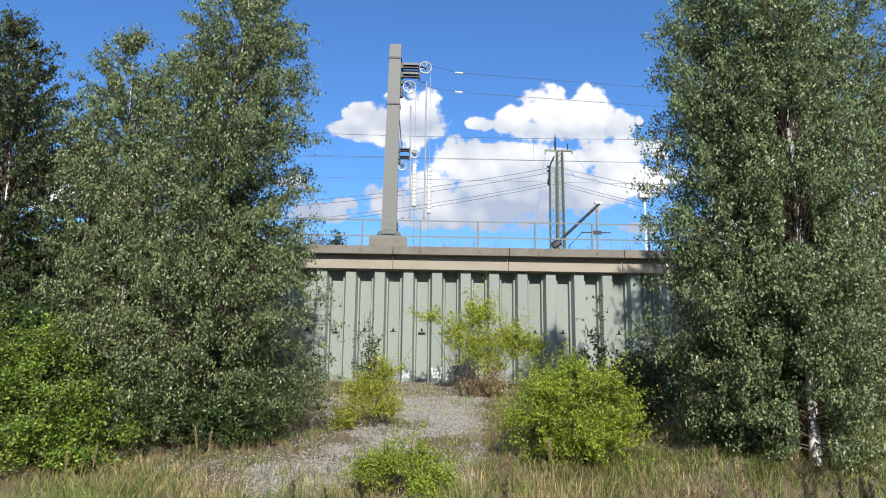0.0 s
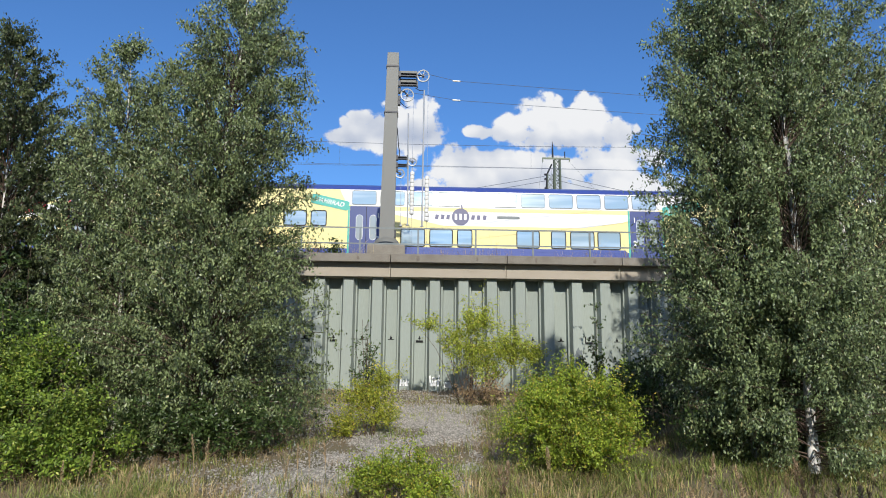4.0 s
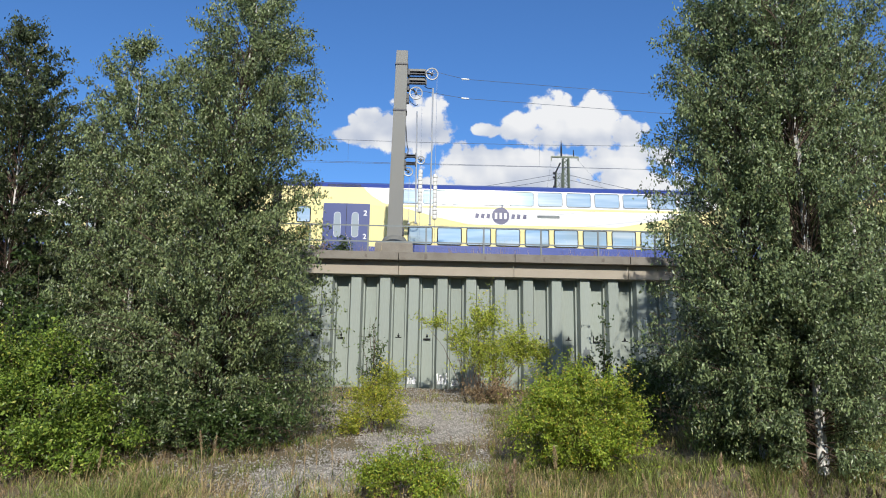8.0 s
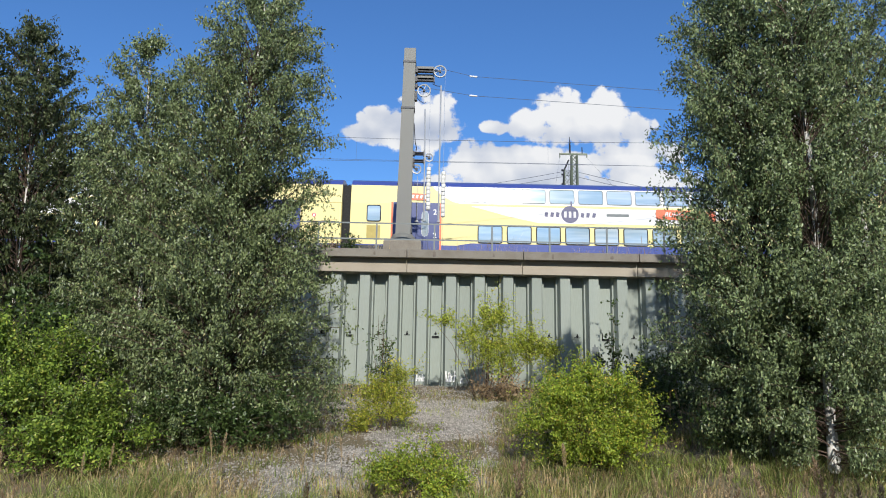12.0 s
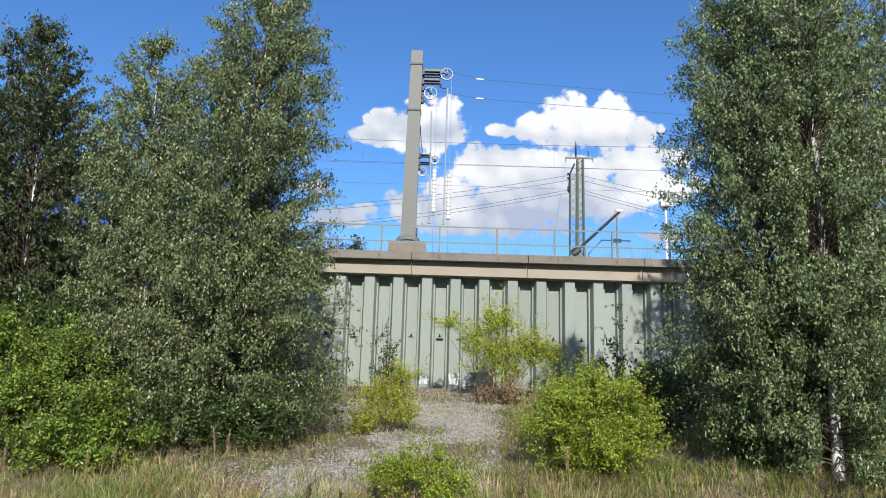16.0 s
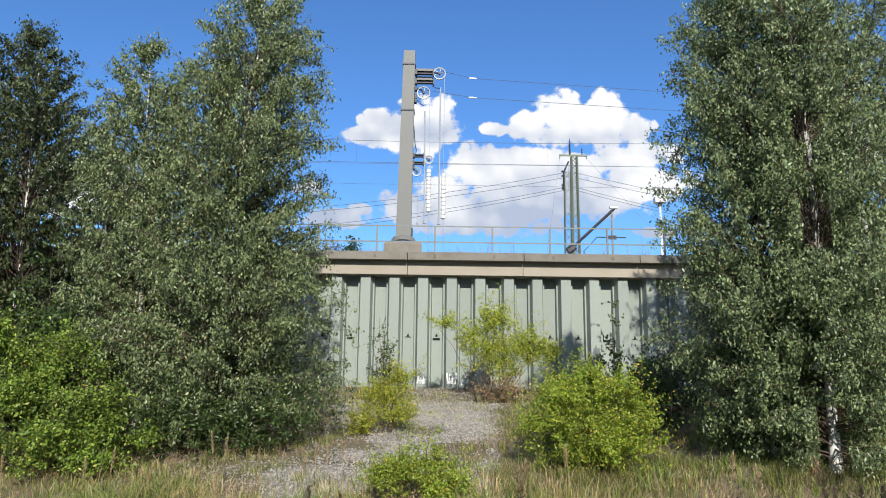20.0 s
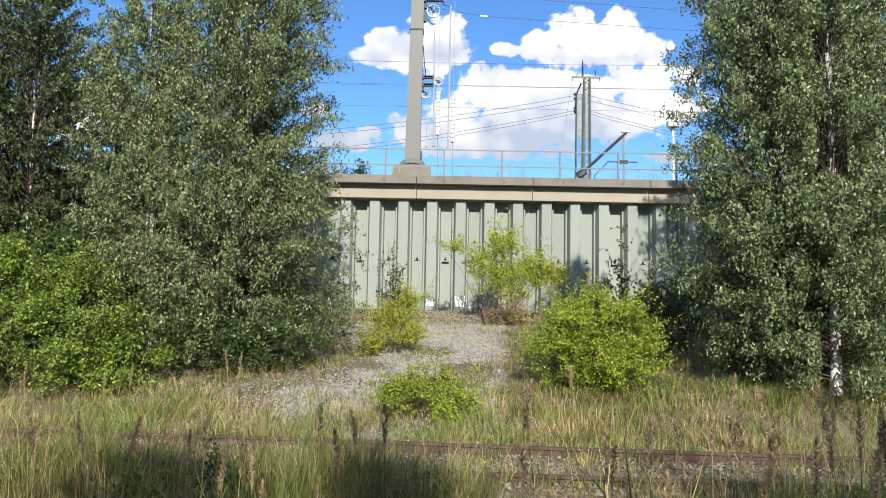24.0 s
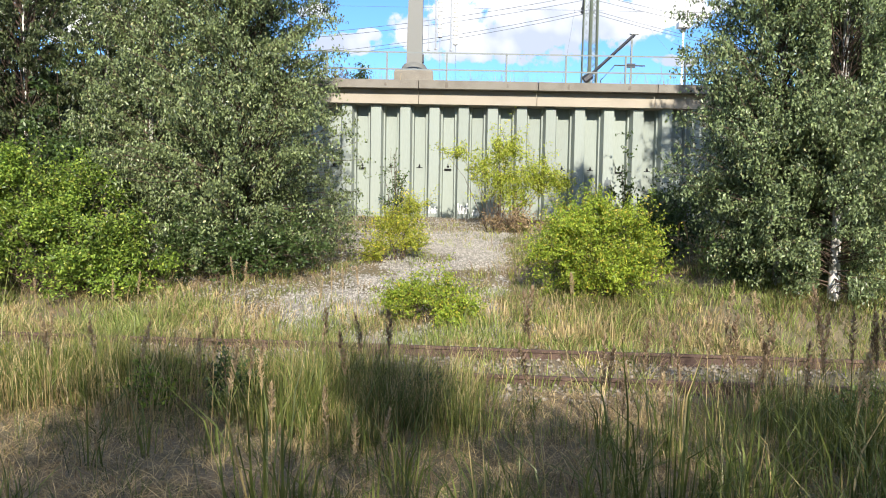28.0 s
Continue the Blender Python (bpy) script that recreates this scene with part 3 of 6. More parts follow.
def shrub(name, label, x, y, w, d, h, mat, n_stems=26, leaf=34, twigs=16, size=0.06, seed=1, group="", open_base=0.15, category="shrub", lift=0.0):
    """A many-stemmed shrub: stems fan out from the foot and carry leafy twigs."""
    r = np.random.default_rng(seed)
    root = thing(name, label, category, pose(x, y, ground_z(x, y) - 0.04), group)
    paths, centres = [], []
    for i in range(n_stems):
        az = r.uniform(0, math.tau)
        k = math.sqrt(r.random()) * (0.86 + 0.2 * math.sin(2 * az + seed) + 0.12 * math.sin(5 * az + 2 * seed))
        top = np.array([math.cos(az) * w / 2 * k, math.sin(az) * d / 2 * k, h * (1 - 0.5 * min(1, k) ** 2.2) * (r.uniform(1.1, 1.38) if i % 9 == 0 else r.uniform(0.7, 1.08) if i % 5 < 2 else r.uniform(0.08, 0.85))])
        if i % 7 == 3:
            top[:2] *= r.uniform(1.1, 1.35)
        foot = np.array([math.cos(az) * w * 0.12 * r.random(), math.sin(az) * d * 0.12 * r.random(), 0.0])
        s = np.linspace(0, 1, 6)[:, None]
        stem = foot + (top - foot) * s + np.array([0, 0, 0.10 * h]) * np.sin(s * math.pi) + r.normal(0, 0.02, (6, 3)) * s
        paths.append((stem, np.linspace(0.012, 0.004, 6)))
        for j in range(twigs):
            u = r.uniform(open_base, 1.0)
            b0 = np.array([np.interp(u, s[:, 0], stem[:, c]) for c in range(3)])
            tl = r.uniform(0.12, 0.4) * (0.5 + 0.25 * h)
            e = b0 + r.normal(0, 0.6, 3) * tl + np.array([0, 0, 0.25 * tl])
            if j % 4 == 0:
                paths.append((np.array([b0, e]), np.array([0.004, 0.002])))
            g = r.random((leaf, 1))
            centres.append(b0 + (e - b0) * g + r.normal(0, 0.035, (leaf, 3)))
    v, f = tubes_np(paths, 4)
    tagged(part("stemwork", mesh_np("stemwork", v, f, M["twig"], True), None, root, "thin brown stems"), kind="stuff")
    c = np.concatenate(centres)
    c = c[c[:, 2] > 0.04]
    c[:, 2] += lift
    v, f = leaves(c, size, 0.1, 1.7)
    part("foliage", mesh_np("foliage", v, f, mat), None, root)
    return root

# ---- ground ----
xs = np.concatenate([[-2500, -900, -400, -200, -110, -70, -50], np.arange(-36, 36.01, 0.3), [50, 70, 110, 200, 400, 900, 2500]])
ys = np.concatenate([[-2500, -900, -300, -120, -60, -30, -18, -12], np.arange(-8, 31.01, 0.3), [36, 60, 120, 400, 1000, 2500]])
gx, gy = np.meshgrid(xs, ys)
gz = ground_np(gx.ravel(), gy.ravel())
nx, ny = len(xs), len(ys)
ii = (np.arange(ny - 1)[:, None] * nx + np.arange(nx - 1)[None]).ravel()
ground = new("ground", mesh_np("ground", np.c_[gx.ravel(), gy.ravel(), gz], np.c_[ii, ii + 1, ii + nx + 1, ii + nx], M["soil"], True))
tagged(ground, "dry sandy ground rising in a gravelly bank", "ground", kind="structure")

# ---- embankment behind the wall ----
WALL = 29.31
COPE = 7.14
RAIL_TOP = 7.07
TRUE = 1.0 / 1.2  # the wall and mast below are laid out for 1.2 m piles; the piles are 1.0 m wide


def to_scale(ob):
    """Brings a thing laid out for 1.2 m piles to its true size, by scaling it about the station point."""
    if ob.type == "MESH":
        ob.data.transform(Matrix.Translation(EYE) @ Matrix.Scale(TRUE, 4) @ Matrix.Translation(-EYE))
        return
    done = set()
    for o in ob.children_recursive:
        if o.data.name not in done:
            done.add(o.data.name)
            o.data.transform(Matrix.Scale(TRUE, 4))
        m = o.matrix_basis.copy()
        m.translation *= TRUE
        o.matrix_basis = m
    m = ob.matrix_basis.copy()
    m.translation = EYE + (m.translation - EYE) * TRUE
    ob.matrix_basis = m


tagged(new("embankment", bm_mesh("embankment", boxes((-460, 460, 25.0, 100, -0.5, 6.12)), M["fill"])),
       "railway embankment fill behind the retaining wall", "embankment", kind="structure")


def stones(n, area, size, mat, name, label, sink=0.3, keep=None):
    """Loose stones as one sheet of stuff; each is an uneven six-sided lump."""
    x = rng.uniform(area[0], area[1], n)
    y = rng.uniform(area[2], area[3], n)
    if keep:
        ok = np.array([keep(a, b) for a, b in zip(x, y)])
        x, y = x[ok], y[ok]
        n = len(x)
    z = ground_np(x, y)
    s = size * rng.uniform(0.5, 1.6, n)
    lump = np.array([(1, 0, 0), (-0.5, 0.87, 0), (-0.5, -0.87, 0), (0.1, 0.1, 0.8), (0.0, 0.0, -0.6)], float)
    v = lump[None] * rng.uniform(0.65, 1.3, (n, 5, 1)) + rng.normal(0, 0.2, (n, 5, 3))
    v *= s[:, None, None] * np.array([1, 1, 0.8])
    a = rng.uniform(0, math.tau, n)
    c, si = np.cos(a)[:, None], np.sin(a)[:, None]
    v = np.stack([v[..., 0] * c - v[..., 1] * si, v[..., 0] * si + v[..., 1] * c, v[..., 2]], -1)
    v += np.c_[x, y, z + s * sink + 0.006][:, None]
    f = np.array([(0, 1, 3), (1, 2, 3), (2, 0, 3), (1, 0, 4), (2, 1, 4), (0, 2, 4)])
    f = (f[None] + (np.arange(n) * 5)[:, None, None]).reshape(-1, 3)
    return tagged(new(name, mesh_np(name, v.reshape(-1, 3), f, mat)), label, "gravel", kind="stuff")


def scree(x, y):
    """1 where the bank is bare gravel, a fan below the wall with a sharp edge towards the shrubs; 0 on the soil."""
    off = y - rail_y(x)
    right = 0.094 * y + 0.22 * noise.noise((x * 0.9, y * 0.9, 7)) + 0.16 * noise.noise((x * 2.6, y * 2.6, 8))
    left = -1.8 + 0.9 * noise.noise((x * 0.5, y * 0.5, 11)) - 0.10 * max(0.0, 13 - off)
    a = smooth01(right + 0.18, right - 0.10, x) * smooth01(left - 0.8, left + 0.5, x)
    a *= smooth01(1.5, 2.4, off + 0.5 * noise.noise((x, y, 3)))
    a *= 1 - 0.8 * smooth01(12.6, 13.6, off + 0.9 * noise.noise((x * 0.8, y * 0.8, 5)))
    bare = smooth01(-0.02, 0.22, noise.noise((x * 0.75, y * 0.75, 19)))  # patches of earth in the gravel
    return a * (1 - 0.92 * bare * smooth01(11.0, 7.0, off))


def on_scree(x, y):
    off = y - rail_y(x)
    p = 0.92 * scree(x, y) + (0.28 if -6 < x < 0 and off < 6 else 0.07)
    return rng.random() < p and 1.4 < off < 16.6


# the gravel fan: a sheet that dips under the soil where the gravel ends
fx, fy = np.meshgrid(np.arange(-5, 3.01, 0.12), np.arange(9.0, 24.3, 0.12))
fz = ground_np(fx.ravel(), fy.ravel()) + np.array([0.04 * (scree(a, b) - 0.82) for a, b in zip(fx.ravel(), fy.ravel())])
fan_nx = fx.shape[1]
fan_i = (np.arange(fx.shape[0] - 1)[:, None] * fan_nx + np.arange(fan_nx - 1)[None]).ravel()
tagged(new("gravel_fan", mesh_np("gravel_fan", np.c_[fx.ravel(), fy.ravel(), fz], np.c_[fan_i, fan_i + 1, fan_i + fan_nx + 1, fan_i + fan_nx], M["grit"], True)),
       "grey grit spread down the bank below the wall", "gravel", kind="structure")
stones(105000, (-6, 3, 9.0, 24.2), 0.0215, M["stone"], "bank_gravel", "grey gravel strewn over the bank", keep=on_scree)
stones(24000, (-12, 13, 6.6, 11.6), 0.026, M["pale_stone"], "track_ballast", "pale broken ballast round the old track", keep=lambda x, y: -0.75 < y - rail_y(x) < 2.6 and rng.random() < 0.15 + 0.9 * max(0.0, 0.5 + noise.noise((x * 0.9, y * 1.4, 23))))

# ---- sheet pile wall ----
wall = thing("wall_retaining", "pale green sheet pile retaining wall", "wall", kind="structure")


def pile_mesh(n, z0, z1):
    """n pans of trough-shaped steel piling, with the clutches as steps half way down each web."""
    prof = []
    for k in range(n):
        prof += [(1.2 * k + a, b) for a, b in ((0.0, 0.0), (0.41, 0.0), (0.49, 0.36), (0.55, 0.36), (0.59, 0.58), (1.03, 0.58), (1.06, 0.36), (1.12, 0.36))]
    prof.append((1.2 * n, 0.0))
    bm = bmesh.new()
    rows = []
    for z in (z0, z1):
        rows.append([bm.verts.new((a, b, z)) for a, b in prof])
        rows.append([bm.verts.new((a, b + 0.012, z)) for a, b in prof])
    f0, b0, f1, b1 = rows
    for i in range(len(prof) - 1):
        bm.faces.new((f0[i], f0[i + 1], f1[i + 1], f1[i]))
        bm.faces.new((b0[i + 1], b0[i], b1[i], b1[i + 1]))
        bm.faces.new((f1[i], f1[i + 1], b1[i + 1], b1[i]))
    return bm


PILE0 = -2.907
one_pile = bm_mesh("sheet_pile", pile_mesh(1, -0.6, 6.30), M["pile"])
for k in range(-22, 22):
    part("sheet_pile", one_pile, None, wall, at=pose(PILE0 + 1.2 * k, WALL, 0))
far_piles = part("sheet_piling", pile_mesh(90, -0.6, 6.30), M["pile"], wall, at=pose(PILE0 + 1.2 * 22, WALL, 0))
part("sheet_piling", far_piles.data, None, wall, at=pose(PILE0 - 1.2 * 112, WALL, 0))


def lifting_hole(bar, framed):
    bm = bmesh.new()
    tube(bm, [(0, -0.012, 0), (0, 0.006, 0)], 0.05, 10)
    box(bm, -0.13, 0.13, -0.012, 0.0, -0.075, -0.045) if not bar else box(bm, -0.30 / 2, 0.30 / 2, -0.05, 0.0, -0.16, -0.085)
    box(bm, -0.02, 0.02, -0.012, 0.0, 0.05, 0.10)
    if framed:
        box(bm, -0.16, -0.13, -0.05, 0.0, -0.16, 0.14)
    return bm


plain_hole = bm_mesh("lifting_hole", lifting_hole(False, False), M["black"])
bar_hole = bm_mesh("lifting_hole", lifting_hole(True, False), M["black"])
frame_hole = bm_mesh("lifting_hole", lifting_hole(True, True), M["black"])
for k in range(-6, 10):
    me = bar_hole if k in (-1, 2) else frame_hole if k == 8 else plain_hole
    part("lifting_hole", me, None, wall, "black lifting hole in the pile", at=pose(PILE0 + 1.2 * k + 0.80, WALL + 0.578, 3.75))


def ragged(w, h, seed, n=9, thick=0.003):
    """A ragged flat patch in the xz plane."""
    r = random.Random(seed)
    bm = bmesh.new()
    ring = []
    for k in range(n * 2):
        a = math.tau * k / (n * 2)
        q = r.uniform(0.55, 1.0)
        ring.append((math.cos(a) * w / 2 * q, math.sin(a) * h / 2 * q))
    f = [bm.verts.new((x, -thick, z)) for x, z in ring]
    b = [bm.verts.new((x, 0, z)) for x, z in ring]
    bm.faces.new(f)
    for i in range(len(f)):
        j = (i + 1) % len(f)
        bm.faces.new((f[j], f[i], b[i], b[j]))
    return bm


def strokes(seed, w, h, n):
    r = random.Random(seed)
    bm = bmesh.new()
    for k in range(n):
        x = (k + 0.5) / n * w + r.uniform(-0.03, 0.03)
        hh = h * r.uniform(0.45, 1.0)
        lean = r.uniform(-0.05, 0.05)
        vs = [bm.verts.new(p) for p in ((x - 0.035, -0.003, 0), (x + 0.035, -0.003, 0), (x + 0.03 + lean, -0.003, hh), (x - 0.03 + lean, -0.003, hh * 0.93))]
        bm.faces.new(vs)
        if k % 2 == 0:
            z = r.uniform(0.02, hh * 0.7)
            vs = [bm.verts.new(p) for p in ((x, -0.004, z), (x + 0.13, -0.004, z + 0.03), (x + 0.13, -0.004, z + 0.09), (x, -0.004, z + 0.06))]
            bm.faces.new(vs)
    return bm


for k, dx, w, h, n, seed in ((2, 0.02, 0.36, 0.34, 4, 1), (3, 0.02, 0.37, 0.46, 5, 2)):
    part("paint_mark", strokes(seed, w, h, n), M["white_paint"], wall, "white paint scrawl near the ground", at=pose(PILE0 + 1.2 * k + dx, WALL, 1.78))
part("paint_mark", strokes(5, 0.33, 0.25, 5), M["white_paint"], wall, "white paint scrawl near the ground", at=pose(PILE0 + 1.2 * 3 + 0.64, WALL + 0.58, 1.72))
part("paint_mark", ragged(0.22, 0.5, 4), M["white_paint"], wall, "white paint blotch", at=pose(PILE0 + 1.2 * 10 + 0.2, WALL, 2.4))
# a plant's cast shadow on the pile, painted as a ragged grey patch
part("soot_mark", ragged(0.38, 0.95, 14, 12), M["galv"], wall, "grey smear painted as a plant's cast shadow", at=pose(PILE0 + 1.2 * 8 + 0.21, WALL, 3.0))

# ---- coping ----
coping = thing("coping", "weathered two-step concrete coping on the wall", "coping", kind="structure")
cope_top = bm_mesh("coping_block", boxes((0.012, 4.818, 28.72, 29.85, 6.80, COPE), bevel=0.012), M["concrete"])
cope_low = bm_mesh("coping_band", boxes((0.008, 4.822, 29.09, 29.95, 6.23, 6.796), bevel=0.012), M["band"])
for k in range(-28, 28):
    part("coping_block", cope_top, None, coping, at=pose(-0.96 + 4.83 * k, 0, 0))
    part("coping_band", cope_low, None, coping, "pale concrete band", at=pose(-0.96 + 4.83 * k, 0.002 * (k % 2), 0))

# ---- railing ----
railing = thing("railing", "galvanised steel railing along the coping", "railing", kind="structure")
POST0, RY = 2.63, 29.47
post_mesh = bmesh.new()
box(post_mesh, -0.035, 0.035, -0.004, 0.004, 0, 1.27)
box(post_mesh, -0.035, -0.027, 0.004, 0.07, 0, 1.27)
box(post_mesh, -0.07, 0.07, -0.06, 0.09, 0, 0.015)
post_mesh = bm_mesh("post", post_mesh, M["galv"])
rail_mesh = bm_mesh("rail", boxes((0.004, 2.459, -0.014, -0.005, -0.03, 0.03), (0.004, 2.459, -0.005, 0.03, 0.022, 0.03)), M["galv"])
for k in range(-40, 40):
    x = POST0 + 2.463 * k
    part("post", post_mesh, None, railing, at=pose(x, RY, COPE))
    part("rail", rail_mesh, None, railing, at=pose(x, RY, COPE + 1.24))
    part("rail", rail_mesh, None, railing, at=pose(x, RY, COPE + 0.555))
for k in range(-4, 8):
    part("rust_stain", ragged(0.09 + 0.05 * (k % 3), 0.22 + 0.1 * (k % 2), 30 + k), M["stain"], coping, "dark run-off stain below a post", at=pose(POST0 + 2.463 * k, 28.719, 6.955))

# ---- railway on the embankment ----
TRACK = 34.97
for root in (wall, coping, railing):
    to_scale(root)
bed = bmesh.new()
vs = []
for x in (-455, 455):
    vs.append([bm_v for bm_v in (bed.verts.new((x, TRACK - 7.4, 6.12)), bed.verts.new((x, TRACK - 5.6, 6.88)), bed.verts.new((x, TRACK + 6.4, 6.88)), bed.verts.new((x, TRACK + 8.5, 6.12)))])
for i in range(3):
    bed.faces.new((vs[0][i], vs[0][i + 1], vs[1][i + 1], vs[1][i]))
tagged(new("ballast_bed", bm_mesh("ballast_bed", bed, M["stone"])), "grey ballast bed of the railway line", "ballast", kind="structure")


def rail_profile():
    return [(-0.062, 0.0), (0.062, 0.0), (0.062, 0.012), (0.010, 0.03), (0.009, 0.115), (0.034, 0.125), (0.035, 0.155), (0.028, 0.160),
            (-0.028, 0.160), (-0.035, 0.155), (-0.034, 0.125), (-0.009, 0.115), (-0.010, 0.03), (-0.062, 0.012)]


def rail_bm(x0, x1, steps=1, wob=0.0):
    bm = bmesh.new()
    rows = []
    for i in range(steps + 1):
        x = x0 + (x1 - x0) * i / steps
        dy, dz = wob * noise.noise((x * 0.3, 3, 1)), wob * noise.noise((x * 0.3, 9, 2))
        rows.append([bm.verts.new((x, a + dy, b + dz)) for a, b in rail_profile()])
    for r, s in zip(rows, rows[1:]):
        for i in range(len(r)):
            j = (i + 1) % len(r)
            bm.faces.new((r[i], r[j], s[j], s[i]))
    bm.faces.new(rows[0])
    bm.faces.new(rows[-1][::-1])
    return bm


for name, ty in (("first", TRACK - 4.0), ("second", TRACK)):
    line = thing("main_track", "steel main line track on ballast", "track", pose(0, ty, 6.91), group="main line tracks", kind="structure")
    me = bm_mesh("steel_rail", rail_bm(-455, 455), M["rust"])
    part("steel_rail", me, None, line, at=pose(0, -0.753, 0))
    part("steel_rail", me, None, line, at=pose(0, 0.753, 0))

# ---- old siding in front ----
siding = thing("siding_track", "overgrown rusty siding track with wooden sleepers", "track", pose(0, 8.0, -0.025, 0, 0, -math.degrees(math.atan(0.084))), kind="structure")
me = bm_mesh("rusty_rail", rail_bm(-60, 60, 160, 0.012), M["rust"])
part("rusty_rail", me, None, siding, at=pose(0, 0, 0))
part("rusty_rail", me, None, siding, at=pose(0, 1.507, 0))
sleeper_mesh = bm_mesh("sleeper", boxes((-0.13, 0.13, -0.55, 2.05, -0.16, -0.01), bevel=0.012), M["sleeper"])
plate_mesh = bm_mesh("rail_plate", boxes((-0.09, 0.09, -0.16, 0.16, -0.012, 0.006), (-0.02, 0.02, -0.10, -0.06, 0.0, 0.04), (-0.02, 0.02, 0.06, 0.10, 0.0, 0.04)), M["rust"])
for k in range(-24, 25):
    s = part("sleeper", sleeper_mesh, None, siding, at=pose(0.63 * k + 0.05 * math.sin(k * 3.1), 0.03 * math.sin(k * 1.7), 0.0, 0, 0, 1.2 * math.sin(k * 2.3)))
    for dy in (0, 1.507):
        part("rail_plate", plate_mesh, None, s, at=pose(0, dy, 0))
lug = bm_mesh("fishplate", boxes((-0.35, 0.35, -0.045, -0.012, 0.03, 0.12), (-0.28, -0.24, -0.07, -0.04, 0.06, 0.10), (-0.1, -0.06, -0.07, -0.04, 0.06, 0.10),
                                 (0.06, 0.10, -0.07, -0.04, 0.06, 0.10), (0.24, 0.28, -0.07, -0.04, 0.06, 0.10)), M["rust"])
part("fishplate", lug, None, siding, at=pose(3.0, 0, 0))
part("fishplate", lug, None, siding, at=pose(-7.5, 1.507, 0))

# ---- tensioning mast ----
mast = thing("tensioning_mast", "grey steel catenary mast with pulley wheels and weights", "mast", pose(-1.225, 30.8, 0))
bm = bmesh.new()
vs = [[bm.verts.new((sx * w, sy * d, z)) for sx, sy in ((-1, -1), (1, -1), (1, 1), (-1, 1))] for w, d, z in ((0.85, 0.62, 6.9), (0.82, 0.60, 7.76), (0.78, 0.56, 7.82))]
for r, s in zip(vs, vs[1:]):
    for i in range(4):
        bm.faces.new((r[i], r[(i + 1) % 4], s[(i + 1) % 4], s[i]))
bm.faces.new(vs[-1])
part("concrete_base", bm, M["concrete"], mast, "concrete foundation block")
bm = bmesh.new()
rings = []
for k in range(7):
    a = k / 6 * math.pi / 2
    w = 0.10 + 0.49 * math.cos(a)
    rings.append([bm.verts.new((w * math.cos(j * math.tau / 20), w * 0.9 * math.sin(j * math.tau / 20), 7.82 + 0.46 * math.sin(a))) for j in range(20)])
for r, s in zip(rings, rings[1:]):
    for i in range(20):
        bm.faces.new((r[i], r[(i + 1) % 20], s[(i + 1) % 20], s[i]))
bm.faces.new(rings[-1])
part("foot", bm, M["mast"], mast, "domed steel foot", smooth=True)
bm = bmesh.new()
rows = []
for z, w, dx in ((7.85, 0.335, 0.0), (16.95, 0.265, 0.115)):
    rows.append([bm.verts.new((dx + sx * w, sy * w, z)) for sx, sy in ((-1, -1), (1, -1), (1, 1), (-1, 1))])
for i in range(4):
    bm.faces.new((rows[0][i], rows[0][(i + 1) % 4], rows[1][(i + 1) % 4], rows[1][i]))
bm.faces.new(rows[1])
bmesh.ops.bevel(bm, geom=[e for e in bm.edges], offset=0.015, segments=2, affect="EDGES")
part("column", bm, M["mast"], mast)


def mast_x(z):
    return 0.115 * (z - 7.85) / 9.1


for z in (16.27, 14.02):
    w = 0.335 - 0.07 * (z - 7.85) / 9.1 + 0.03
    x = mast_x(z)
    bm = boxes((x - w, x + w, -w, -w + 0.025, z - 0.04, z + 0.04), (x - w, x + w, w - 0.025, w, z - 0.04, z + 0.04),
               (x - w, x - w + 0.025, -w + 0.026, w - 0.026, z - 0.04, z + 0.04), (x + w - 0.025, x + w, -w + 0.026, w - 0.026, z - 0.04, z + 0.04))
    part("collar", bm, M["dark"], mast, "dark clamp collar")


def spoked_wheel(radius, n=6):
    bm = bmesh.new()
    rings = []
    for k in range(28):
        a = k * math.tau / 28
        c, s = math.cos(a), math.sin(a)
        rings.append([bm.verts.new((c * (radius + o), yy, s * (radius + o))) for o, yy in ((0, -0.035), (-0.05, -0.025), (-0.05, 0.025), (0, 0.035), (-0.018, 0.0))])
    for k in range(28):
        r, s = rings[k], rings[(k + 1) % 28]
        for i in range(5):
            bm.faces.new((r[i], r[(i + 1) % 5], s[(i + 1) % 5], s[i]))
    for k in range(n):
        a = k * math.tau / n + 0.3
        tube(bm, [(0.03 * math.cos(a), 0, 0.03 * math.sin(a)), ((radius - 0.04) * math.cos(a), 0, (radius - 0.04) * math.sin(a))], 0.014, 5)
    return bm


def hub_bm():
    bm = bmesh.new()
    tube(bm, [(0, -0.09, 0), (0, 0.09, 0)], 0.055, 10)
    return bm


